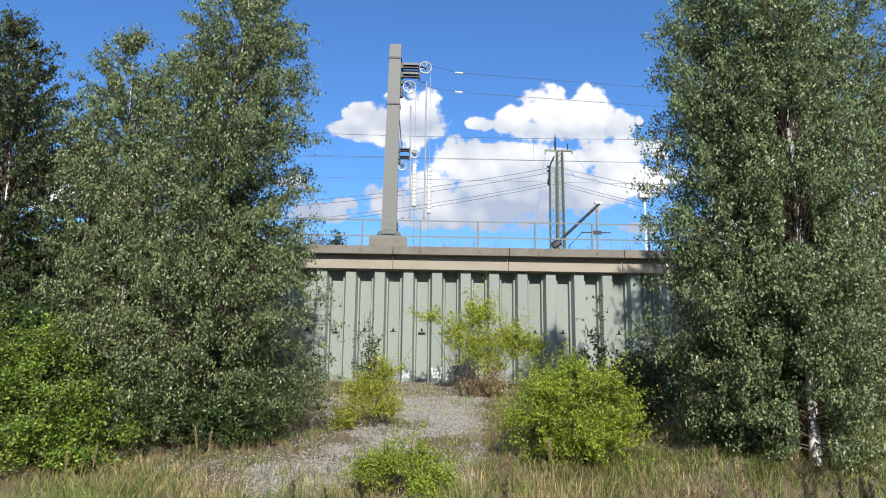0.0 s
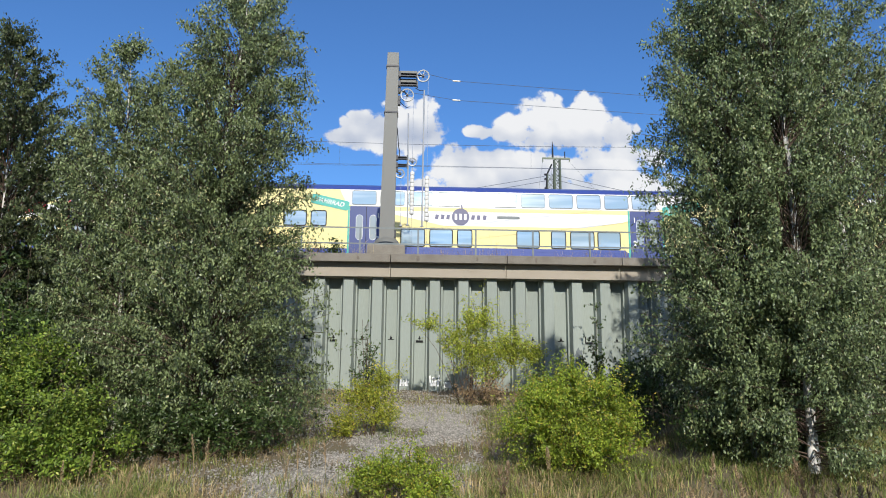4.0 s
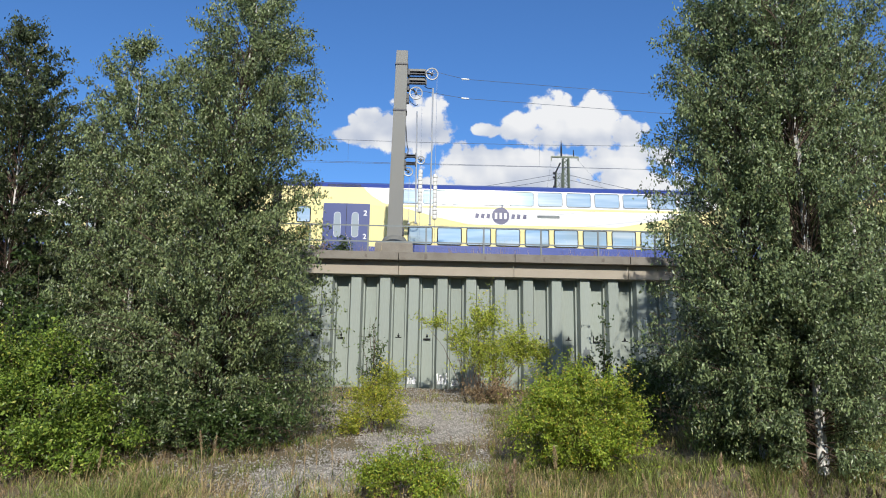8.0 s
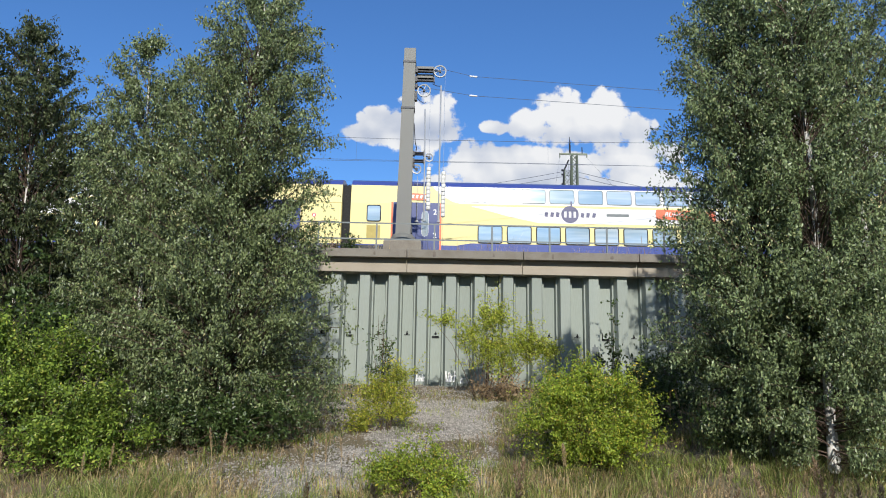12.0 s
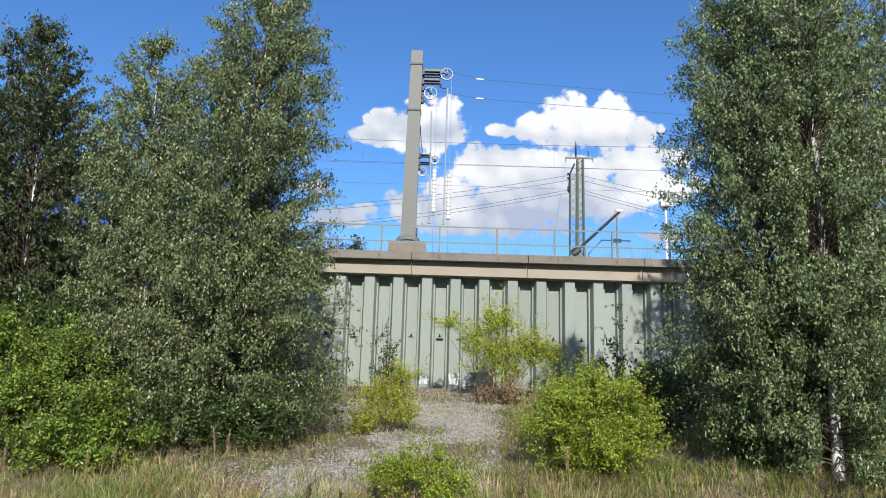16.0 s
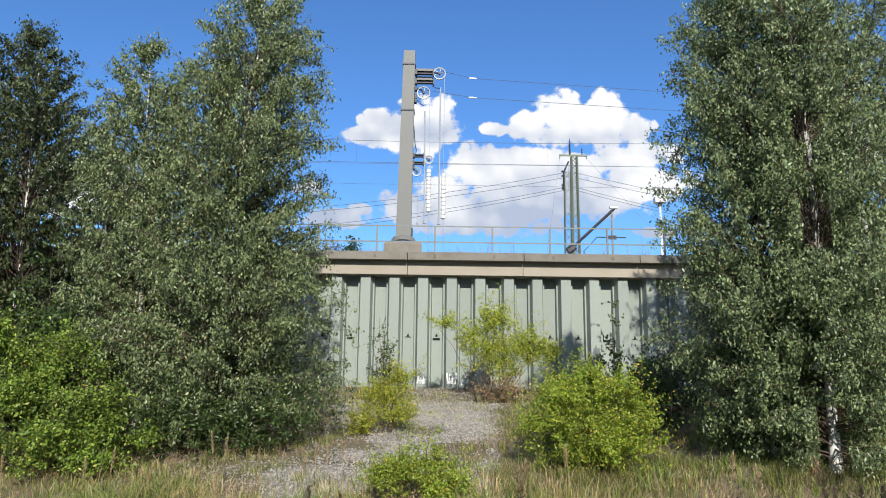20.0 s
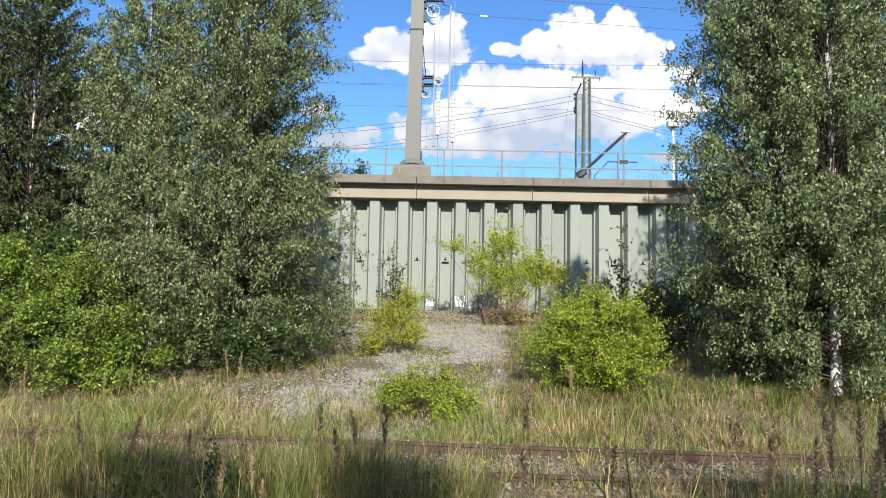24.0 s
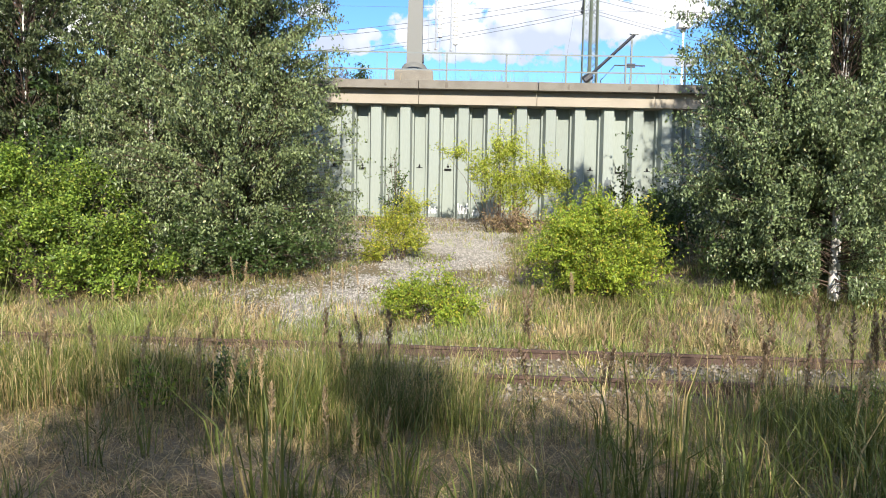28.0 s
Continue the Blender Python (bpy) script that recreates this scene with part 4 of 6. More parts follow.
X0 = 1.225  # from world x to the mast's own x
for x, z, radius in ((0.29, 15.91, 0.30), (-0.43, 14.95, 0.31), (-0.14, 11.74, 0.20), (-0.69, 11.18, 0.22)):
    w = part("pulley_wheel", spoked_wheel(radius), M["wheel"], mast, "spoked pulley wheel", at=pose(x + X0, -0.05, z))
    part("hub", hub_bm(), M["dark"], w, "dark hub")
for x1, z, h in ((0.0, 15.95, 0.075), (0.02, 15.50, 0.075), (-0.38, 11.93, 0.055), (-0.38, 11.58, 0.055)):
    x0 = mast_x(z) + 0.30
    bm = boxes((x0, x1 + X0, -0.10, 0.10, z + h - 0.02, z + h), (x0, x1 + X0, -0.10, 0.10, z - h, z - h + 0.02), (x0, x1 + X0, -0.012, 0.012, z - h + 0.021, z + h - 0.021),
               (x1 + X0 - 0.02, x1 + X0 + 0.03, -0.11, 0.11, z - h - 0.06, z + h + 0.06), (x0 - 0.02, x0 + 0.08, -0.13, 0.13, z - h - 0.05, z + h + 0.05))
    part("bracket_arm", bm, M["dark"], mast, "dark steel bracket arm")
for z in (15.73, 16.12):
    part("bracket_plate", boxes((mast_x(z) + 0.31, X0 + 0.0, 0.115, 0.13, z - 0.10, z + 0.10)), M["mast"], mast, "grey bracket plate")
for pts, rad in (([(X0 - 0.05, -0.05, 15.95), (X0 + 0.15, -0.05, 15.93), (X0 + 0.29, -0.05, 15.91)], 0.035),
                 ([(X0 - 0.05, -0.05, 15.30), (X0 + 0.12, -0.05, 15.20), (X0 + 0.35, -0.05, 15.18), (X0 + 0.35, -0.05, 15.0)], 0.018),
                 ([(mast_x(15.1) + 0.28, -0.05, 15.15), (X0 - 0.55, -0.05, 15.10), (X0 - 0.43, -0.05, 14.95)], 0.04),
                 ([(mast_x(14.6) + 0.28, -0.05, 14.75), (X0 - 0.62, -0.05, 14.45), (X0 - 0.42, -0.05, 14.33), (X0 - 0.33, -0.05, 14.40)], 0.016),
                 ([(mast_x(13.5) + 0.30, -0.05, 13.35), (mast_x(13) + 0.38, -0.05, 12.45), (mast_x(13) + 0.44, -0.05, 12.2), (mast_x(13) + 0.42, -0.05, 12.0)], 0.022),
                 ([(mast_x(11.2) + 0.30, -0.05, 11.3), (X0 - 0.69, -0.05, 11.18)], 0.03),
                 ([(X0 - 0.36, -0.05, 11.85), (X0 - 0.14, -0.05, 11.74)], 0.025)):
    part("lever_arm", tube(bmesh.new(), pts, rad, 6), M["dark"], mast, "dark lever arm of a pulley")
for z, h in ((15.15, 0.10), (14.75, 0.14), (14.55, 0.10), (11.35, 0.08), (8.45, 0.12), (8.28, 0.06)):
    part("clamp", boxes((mast_x(z) + 0.29, mast_x(z) + 0.40, -0.14, 0.10, z - h, z + h), bevel=0.01), M["dark"], mast, "dark clamp on the column")
for xt, zt, xb, zb, r in ((-0.36, 14.05, -0.31, 8.84, 0.034), (0.35, 15.20, 0.33, 8.80, 0.036), (-0.64, 10.85, -0.62, 8.8, 0.010)):
    bm = bmesh.new()
    tube(bm, [(xt + X0, -0.08, zt), (xb + X0, -0.08, zb)], r, 7)
    tube(bm, [(xb + X0, -0.08, zb + 0.02), (xb + X0, -0.08, zb - 0.06)], [0.05, 0.08], 7)
    part("guide_rod", bm, M["alu"], mast, "bright vertical guide rod")
for x, zt, zb, top in ((-0.14, 11.28, 9.30, 14.95), (0.53, 11.10, 9.0, 15.91)):
    stack = part("weight_stack", tube(bmesh.new(), [(x + X0, -0.05, zb - 0.05), (x + X0, -0.05, zt + 0.1)], 0.018, 6), M["alu"], mast, "stack of pale tensioning weights")
    n = 11
    disc = bmesh.new()
    h = (zt - zb) / n
    tube(disc, [(0, 0, 0.006), (0, 0, 0.03), (0, 0, h - 0.03), (0, 0, h - 0.006)], [0.085, 0.102, 0.102, 0.085], 14)
    disc = bm_mesh("weight", disc, M["weight"])
    for k in range(n):
        part("weight", disc, None, stack, at=pose(x + X0 + 0.006 * math.sin(k * 2.1), -0.05 + 0.006 * math.cos(k * 1.3), zb + h * k))
    part("cable", tube(bmesh.new(), [(x + X0, -0.05, zt), (x + X0, -0.05, top)], 0.009, 5), M["wire"], mast, "thin steel cable")
    part("cable", tube(bmesh.new(), [(x + X0, -0.05, zb - 0.02), (x + X0 + 0.02, -0.05, 7.4)], 0.006, 5), M["wire"], mast, "thin steel cable")

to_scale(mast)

# ---- overhead wires ----


def wire(name, label, points, radius=0.008, sag=0.0, n=10, mat="wire"):
    bm = bmesh.new()
    for a, b in zip(points, points[1:]):
        a, b = Vector(a), Vector(b)
        pts = [a.lerp(b, k / n) - Vector((0, 0, sag * 4 * (k / n) * (1 - k / n))) for k in range(n + 1)]
        tube(bm, pts, radius, 5)
    return tagged(new(name, bm_mesh(name, bm, M[mat])), label, "wire")


def insulator(at_point, way, label):
    bm = bmesh.new()
    p, w = Vector(at_point), Vector(way).normalized()
    tube(bm, [p - w * 0.19, p - w * 0.17, p + w * 0.17, p + w * 0.19], [0.02, 0.042, 0.042, 0.02], 8)
    return tagged(new("insulator", bm_mesh("insulator", bm, M["white_paint"], True)), label, "insulator", group="insulators")


way = Vector((9.3, 1.7, 0.26))
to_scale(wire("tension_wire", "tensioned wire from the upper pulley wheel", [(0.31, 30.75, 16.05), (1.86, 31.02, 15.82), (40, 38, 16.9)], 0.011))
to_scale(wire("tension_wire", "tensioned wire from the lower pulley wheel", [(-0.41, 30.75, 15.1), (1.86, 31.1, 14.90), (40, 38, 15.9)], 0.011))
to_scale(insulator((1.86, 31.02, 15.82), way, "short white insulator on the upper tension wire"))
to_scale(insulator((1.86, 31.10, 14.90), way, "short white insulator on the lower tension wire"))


def overhead_line(label, y, messenger, contact, sag, radius, droppers):
    """Messenger wire, contact wire and the droppers that hold it."""
    line = thing("overhead_line", label, "overhead line", group="overhead lines")

    def run(points, sag, rad):
        bm = bmesh.new()
        for a, b in zip(points, points[1:]):
            a, b = Vector(a), Vector(b)
            tube(bm, [a.lerp(b, k / 10) - Vector((0, 0, sag * 4 * (k / 10) * (1 - k / 10))) for k in range(11)], rad, 5)
        return bm

    part("messenger_wire", run([(x, y, z) for x, z in messenger], sag, radius), M["wire"], line)
    part("contact_wire", run([(x, y, z) for x, z in contact], 0.0, radius * 0.85), M["wire"], line)
    for x, z0, z1 in droppers:
        part("dropper", run([(x, y, z1), (x, y, z0)], 0.0, 0.005), M["wire"], line, "thin dropper wire")


overhead_line("messenger and contact wire above the main line", TRACK, ((-90, 14.0), (-30, 14.95), (30, 14.85), (90, 14.0)), ((-90, 12.94), (90, 12.84)), 0.87, 0.012,
              ((6.0, 12.87, 14.10), (-3.9, 12.88, 14.05)))
overhead_line("messenger and contact wire above the far track", TRACK + 4.7, ((-90, 14.0), (90, 14.6)), ((-90, 13.1), (90, 13.0)), 0.0, 0.010,
              ((8.0, 13.04, 14.33), (-14.0, 13.05, 14.26)))

# ---- far lattice mast ----
FX, FY = 9.2, 45.0
tower = thing("lattice_mast", "mossy green lattice steel mast with crossarm", "mast", pose(FX, FY, 0))


def lattice(x0b, x1b, x0t, x1t, d, z0, z1, n, post=0.05, lace=0.03):
    """Four angle posts and zigzag bracing between them."""
    posts = []
    for sx in (0, 1):
        for sy in (-1, 1):
            bm = bmesh.new()
            a, b = ((x0b, x0t), (x1b, x1t))[sx]
            tube(bm, [(a, sy * d, z0), (b, sy * d * 0.8, z1)], post, 4)
            posts.append(bm)
    brace = bmesh.new()
    for k in range(n):
        u, v = k / n, (k + 1) / n
        za, zb = z0 + (z1 - z0) * u, z0 + (z1 - z0) * v
        la, ra = x0b + (x0t - x0b) * u, x1b + (x1t - x1b) * u
        lb, rb = x0b + (x0t - x0b) * v, x1b + (x1t - x1b) * v
        for sy in (-1, 1):
            tube(brace, [(la if k % 2 else ra, sy * d, za), (rb if k % 2 else lb, sy * d, zb)], lace, 4)
            tube(brace, [(ra if k % 2 else la, sy * d, za), (lb if k % 2 else rb, sy * d, zb)], lace, 4)
            tube(brace, [(la if k % 2 else ra, sy * d, za), (la if k % 2 else ra, -sy * d, zb)], 0.014, 4)
    return posts, brace


posts, brace = lattice(0.05, 0.52, 0.08, 0.44, 0.20, 6.1, 16.65, 22, 0.052, 0.020)
for b in posts:
    part("corner_post", b, M["lattice"], tower)
part("bracing", brace, M["lattice"], tower, "zigzag bracing")
posts, brace = lattice(-0.47, -0.05, -0.40, 0.02, 0.18, 6.1, 15.6, 18, 0.032, 0.014)
for b in posts:
    part("corner_post", b, M["lattice"], tower)
part("bracing", brace, M["lattice"], tower, "zigzag bracing")
part("crossarm", boxes((-0.72, 1.14, -0.06, 0.06, 16.66, 16.76), (-0.72, -0.66, -0.05, 0.05, 16.45, 16.655), (1.08, 1.14, -0.05, 0.05, 16.5, 16.655)), M["lattice"], tower, "steel crossarm")
part("top_insulator", tube(bmesh.new(), [(-0.02, 0, 16.7), (-0.02, 0, 17.3), (-0.02, 0, 17.9)], [0.07, 0.06, 0.01], 6), M["dark"], tower, "dark top insulator")
part("top_insulator", tube(bmesh.new(), [(0.8, 0, 16.7), (0.8, 0, 17.2)], 0.035, 6), M["dark"], tower, "dark top insulator")
for z in (15.55, 15.25, 14.6, 14.4):
    part("line_insulator", tube(bmesh.new(), [(-0.38, 0, z), (-0.6, 0, z + 0.05)], 0.07, 6), M["dark"], tower, "dark line insulator")
part("bracket", tube(bmesh.new(), [(-0.5, 0, 14.3), (-0.42, 0, 15.6), (-0.1, 0, 16.3)], 0.06, 6), M["dark"], tower, "dark side bracket")
for zl, zm, zr in ((12.4, 15.59, 12.6), (12.2, 15.25, 12.4), (10.9, 14.60, 10.6), (10.6, 14.40, 10.4)):
    wire("feeder_line", "sagging feeder cable fixed to the lattice mast", [(-24, FY, zl - 0.4), (FX, FY, zm), (40, FY + 2, zr)], 0.016, 0.9, 14)
wire("guy_wire", "thin guy wire beside the lattice mast", [(8.5, FY, 16.5), (7.4, FY, 9.0)], 0.006)
wire("guy_wire", "thin guy wire beside the lattice mast", [(10.3, FY, 16.5), (14.9, FY - 4, 9.0)], 0.006)

# cantilever on a post beside it
lever = thing("cantilever_post", "steel post with a slanting cantilever tube", "post", pose(10.55, 40.0, 0))
part("post", boxes((-0.05, 0.05, -0.05, 0.05, 6.8, 11.85)), M["galv"], lever)
bm = bmesh.new()
tube(bm, [(0.14, 0, 11.86), (-2.2, 0.1, 9.65)], 0.085, 8)
part("cantilever_tube", bm, M["dark"], lever, "dark slanting tube")
part("cap", boxes((-0.12, 0.36, -0.09, 0.09, 11.86, 12.0), bevel=0.02), M["alu"], lever, "pale bracket cap")
bm = boxes((-0.95, 0.78, -0.03, 0.03, 10.12, 10.18), (-0.22, 0.22, -0.06, 0.06, 10.04, 10.26))
part("steady_arm", bm, M["dark"], lever, "small horizontal arm")
bm = bmesh.new()
tube(bm, [(-0.95, 0, 10.1), (-1.7, 0, 9.3), (-1.5, 0, 8.6)], 0.03, 6)
tube(bm, [(-2.2, 0.1, 9.6), (-2.6, 0.1, 9.3)], 0.22, 7)
part("drive_box", bm, M["dark"], lever, "dark clamps and levers")
lampost = thing("yard_lamp", "slim pole with a white lamp head", "lamp", pose(13.41, 40.0, 0))
bm = bmesh.new()
tube(bm, [(0, 0, 6.8), (0, 0, 12.3)], [0.075, 0.06], 8)
part("pole", bm, M["white_paint"], lampost)
part("lamp_head", boxes((-0.34, 0.36, -0.25, 0.25, 12.25, 12.6), bevel=0.04), M["white_paint"], lampost, "white box-shaped lamp head")
part("lamp_bracket", boxes((-0.10, 0.10, -0.08, 0.08, 12.05, 12.245)), M["dark"], lampost)

# ---- train ----
HW = [(0.35, 1.34), (0.90, 1.40), (3.20, 1.40), (4.13, 1.265), (4.36, 1.05), (4.54, 0.62), (4.62, 0.0)]


def half_width(z):
    return float(np.interp(z, [a for a, _ in HW], [b for _, b in HW]))


def loft(z_list, x0, x1, nose=None, tail=None):
    """A closed shell along x over the heights z_list. nose, tail: how far the end lies back at a height."""
    ring = [(-half_width(z), z) for z in z_list] + [(half_width(z), z) for z in reversed(z_list) if half_width(z) > 0.001]
    stations = []
    if nose:
        stations += [(lambda z: x0 + nose(z), 0.70), (lambda z: x0 + nose(z) + 0.16, 0.88), (lambda z: x0 + nose(z) + 0.55, 0.98), (lambda z: x0 + nose(z) + 1.3, 1.0)]
    else:
        stations += [(lambda z: x0, 1.0)]
    if callable(x1):
        stations += [(x1, 1.0)]
    elif tail:
        stations += [(lambda z: x1 - tail(z) - 1.3, 1.0), (lambda z: x1 - tail(z) - 0.55, 0.98), (lambda z: x1 - tail(z) - 0.16, 0.88), (lambda z: x1 - tail(z), 0.70)]
    else:
        stations += [(lambda z: x1, 1.0)]
    bm = bmesh.new()
    rows = [[bm.verts.new((fx(z), y * k, z)) for y, z in ring] for fx, k in stations]
    n = len(ring)
    for r, s in zip(rows, rows[1:]):
        for i in range(n):
            bm.faces.new((r[i], r[(i + 1) % n], s[(i + 1) % n], s[i]))
    bm.faces.new(rows[0])
    bm.faces.new(rows[-1][::-1])
    return bm


def side_patch(levels, proud=0.006):
    """A painted field on both flanks: levels of (z, x from, x to)."""
    bm = bmesh.new()
    for sgn in (-1, 1):
        rows = []
        for z, a, b in levels:
            y = sgn * (half_width(z) + proud)
            rows.append([bm.verts.new((a + (b - a) * k / 6, y, z)) for k in range(7)])
        for r, s in zip(rows, rows[1:]):
            for k in range(6):
                bm.faces.new((r[k], r[k + 1], s[k + 1], s[k]) if sgn < 0 else (r[k + 1], r[k], s[k], s[k + 1]))
    return bm


def rrect(w, h, r, y0, y1, inner=None):
    """A rounded plate in the xz plane, or a rounded frame when inner is given."""
    def ring(w, h, r):
        pts = []
        for cx, cz, a0 in ((w / 2 - r, h / 2 - r, 0), (-w / 2 + r, h / 2 - r, 90), (-w / 2 + r, -h / 2 + r, 180), (w / 2 - r, -h / 2 + r, 270)):
            for k in range(4):
                a = radians(a0 + 30 * k)
                pts.append((cx + r * math.cos(a), cz + r * math.sin(a)))
        return pts
    bm = bmesh.new()
    o = ring(w, h, r)
    f = [bm.verts.new((x, y0, z)) for x, z in o]
    b = [bm.verts.new((x, y1, z)) for x, z in o]
    n = len(o)
    for i in range(n):
        bm.faces.new((f[i], f[(i + 1) % n], b[(i + 1) % n], b[i]))
    if inner is None:
        bm.faces.new(f)
    else:
        q = ring(w - 2 * inner, h - 2 * inner, max(0.02, r - inner))
        g = [bm.verts.new((x, y0, z)) for x, z in q]
        e = [bm.verts.new((x, y1, z)) for x, z in q]
        for i in range(n):
            j = (i + 1) % n
            bm.faces.new((f[i], f[j], g[j], g[i]))
            bm.faces.new((g[i], g[j], e[j], e[i]))
    return bm


WINDOW = {}


def coach_window(car, x, z, w, h, lean=0.0, dark=True):
    """A framed pane on the near flank and one on the far flank."""
    key = (round(w, 2), round(h, 2), dark)
    if key not in WINDOW:
        WINDOW[key] = (bm_mesh("window", rrect(w, h, 0.11, -0.030, 0.02, 0.045 if dark else 0.025), M["rubber"] if dark else M["galv"]),
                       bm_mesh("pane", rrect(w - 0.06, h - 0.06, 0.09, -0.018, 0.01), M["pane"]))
    fr, pn = WINDOW[key]
    y = half_width(z) + 0.004
    for sgn in (-1, 1):
        m = pose(x, sgn * y, z, -lean if sgn < 0 else lean, 0, 0 if sgn < 0 else 180)
        if sgn > 0:
            m = pose(x, y, z) @ pose(0, 0, 0, 0, 0, 180) @ pose(0, 0, 0, -lean)
        ob = part("window", fr, None, car, at=m)
        part("pane", pn, None, ob, "window pane with pale sky reflections painted in")


def writing(text, size, mat, parent, x, z, proud=0.014, slant=0.0, shear=0.25, label=""):
    cu_ = bpy.data.curves.new("lettering", "FONT")
    cu_.body = text
    cu_.size = size
    cu_.align_x = "CENTER"
    cu_.align_y = "CENTER"
    cu_.shear = shear
    cu_.extrude = 0.002
    cu_.offset = size * 0.022
    cu_.materials.append(mat)
    ob = new("lettering", cu_)
    ob.parent = parent
    ob.matrix_basis = pose(x, -half_width(min(z, 3.2)) - proud, z, 90, slant, 0)
    if label:
        ob["label"] = label
    return ob


def sign(car, x, z, w, h, mat, text="", slant=0.0, bars=0):
    s = part("sign", rrect(w, h, min(0.1, h * 0.3), -0.004, 0.0), mat, car, "slanted coloured sign on the flank", at=pose(x, -half_width(min(z, 3.2)) - 0.009, z, 0, slant, 0))
    if text:
        writing(text, h * 0.64, M["white_coat"], car, x, z, 0.020, slant)
    for k in range(bars):
        part("letter_bar", boxes((-0.055, 0.055, -0.010, -0.005, -h * 0.26, h * 0.26)), M["white_coat"], s, at=pose(-w * 0.40 + w * 0.80 * (k + 0.5) / bars, 0, 0, 0, 12, 0))


def coach_door(car, x0, x1, border, digits, z0=0.70, z1=3.27, figures_right=True):
    """A blue double door, let in between its posts, with two oval lights."""
    d = part("door", boxes((x0, x1, -1.415, -1.37, z0, z1), bevel=0.01), M["door_blue"], car, "blue double sliding door")
    part("door_gap", boxes(((x0 + x1) / 2 - 0.012, (x0 + x1) / 2 + 0.012, -1.419, -1.414, z0 + 0.02, z1 - 0.02)), M["rubber"], d)
    wd = x1 - x0
    for k in (-1, 1):
        x = (x0 + x1) / 2 + k * min(0.43, wd * 0.205)
        fr = part("door_window", rrect(0.34, 1.25, 0.160, -0.012, 0.0, 0.014), M["alu"], d, "oval door window", at=pose(x, -1.414, 2.21))
        part("pane", rrect(0.32, 1.23, 0.15, -0.006, 0.0), M["door_pane"], fr)
    if border:
        for x in (x0 - 0.10, x1 + 0.01):
            part("door_border", boxes((x, x + 0.09, -1.412, -1.38, z0, z1)), M[border], car, "coloured stripe beside the door")
    for z, t in zip((2.79, 1.63), digits):
        writing(t, 0.36, M["white_coat"], car, (x1 - 0.22) if figures_right else (x0 + 0.22), z, 0.020, 0, 0.0)


def emblem(car, x):
    """A dark round emblem with a stem, and rows of bars in place of lettering."""
    e = part("emblem", tube(bmesh.new(), [(0, -0.008, 0), (0, 0.0, 0)], 0.43, 28), M["grey_sign"], car, "dark grey round emblem", at=pose(x, -1.405, 2.82))
    part("stem", boxes((0.03, 0.10, -0.008, 0, 0.43, 0.66)), M["grey_sign"], e)
    for k in range(3):
        part("letter_bar", boxes((-0.06, 0.06, -0.012, -0.0085, -0.15, 0.15)), M["white_coat"], e, at=pose(-0.23 + 0.23 * k, 0, 0))
    for k, xx in enumerate((-1.16, -0.88, -0.61, 0.61, 0.88, 1.18)):
        part("letter_bar", boxes((-0.08, 0.08, -0.006, 0, -0.115, 0.115)), M["grey_sign"], e, at=pose(xx, 0, -0.02, 0, 10, 0))
    part("nameplate", boxes((1.80, 2.90, -0.006, 0, -0.07, 0.07)), M["galv"], e, "grey plate with unreadable writing")


def bogie(car, x):
    b = part("bogie", boxes((x - 1.6, x + 1.6, -1.05, -0.9, 0.40, 0.62), (x - 1.6, x + 1.6, 0.9, 1.05, 0.40, 0.62), (x - 0.3, x + 0.3, -0.89, 0.89, 0.42, 0.60)), M["rubber"], car, "dark bogie")
    for dx in (-1.25, 1.25):
        for s in (-1, 1):
            w = bmesh.new()
            tube(w, [(x + dx, s * 0.69, 0.46), (x + dx, s * 0.82, 0.46)], 0.46, 20)
            part("wheel", w, M["rust"], b)


def shell(car, length, nose=None):
    a, b = 0.22, length - 0.22
    if nose:
        a = 0.0
    part("skirt", loft([0.35, 0.90, 1.16], a, b, nose), M["blue_coat"], car, "blue lower skirt")
    part("body", loft([1.16, 2.0, 3.20, 3.66, 4.13], a, b, nose), M["yellow_coat"], car, "yellow body side")
    part("roof", loft([4.13, 4.25, 4.36, 4.46, 4.54, 4.60, 4.62], a, b, nose), M["blue_coat"], car, "blue rounded roof")
    part("gangway", boxes((length - 0.21, length + 0.21, -1.02, 1.02, 0.75, 4.15), bevel=0.04), M["rubber"], car, "black gangway bellows")
    for k in range(7):
        x = length - 0.20 + 0.065 * k
        part("bellows_fold", boxes((x - 0.016, x + 0.016, -1.06, 1.06, 0.72, 4.2)), M["rubber"], car)
    for x0, x1 in ((0.4 if nose is None else 2.6, 2.1), (length - 2.1, length - 0.3)):
        if x0 < x1:
            part("underframe", boxes((x0, x1, -1.408, 1.408, 0.60, 1.10)), M["dark"], car, "dark underframe below the coach end")
    for x in (3.6, length - 3.6):
        bogie(car, x)


def roof_gear(car, x, n, step=0.75, w=0.62):
    for k in range(n):
        xx = x + step * k
        vent = part("roof_vent", side_patch([(4.17, xx, xx + w), (4.25, xx, xx + w), (4.33, xx, xx + w)]), M["dark"], car, "dark louvred roof ventilator")
        for z in (4.19, 4.245, 4.30):
            y = half_width(z) + 0.012
            part("slat", boxes((xx + 0.02, xx + w - 0.02, -y - 0.012, -y, z, z + 0.018)), M["door_blue"], vent)


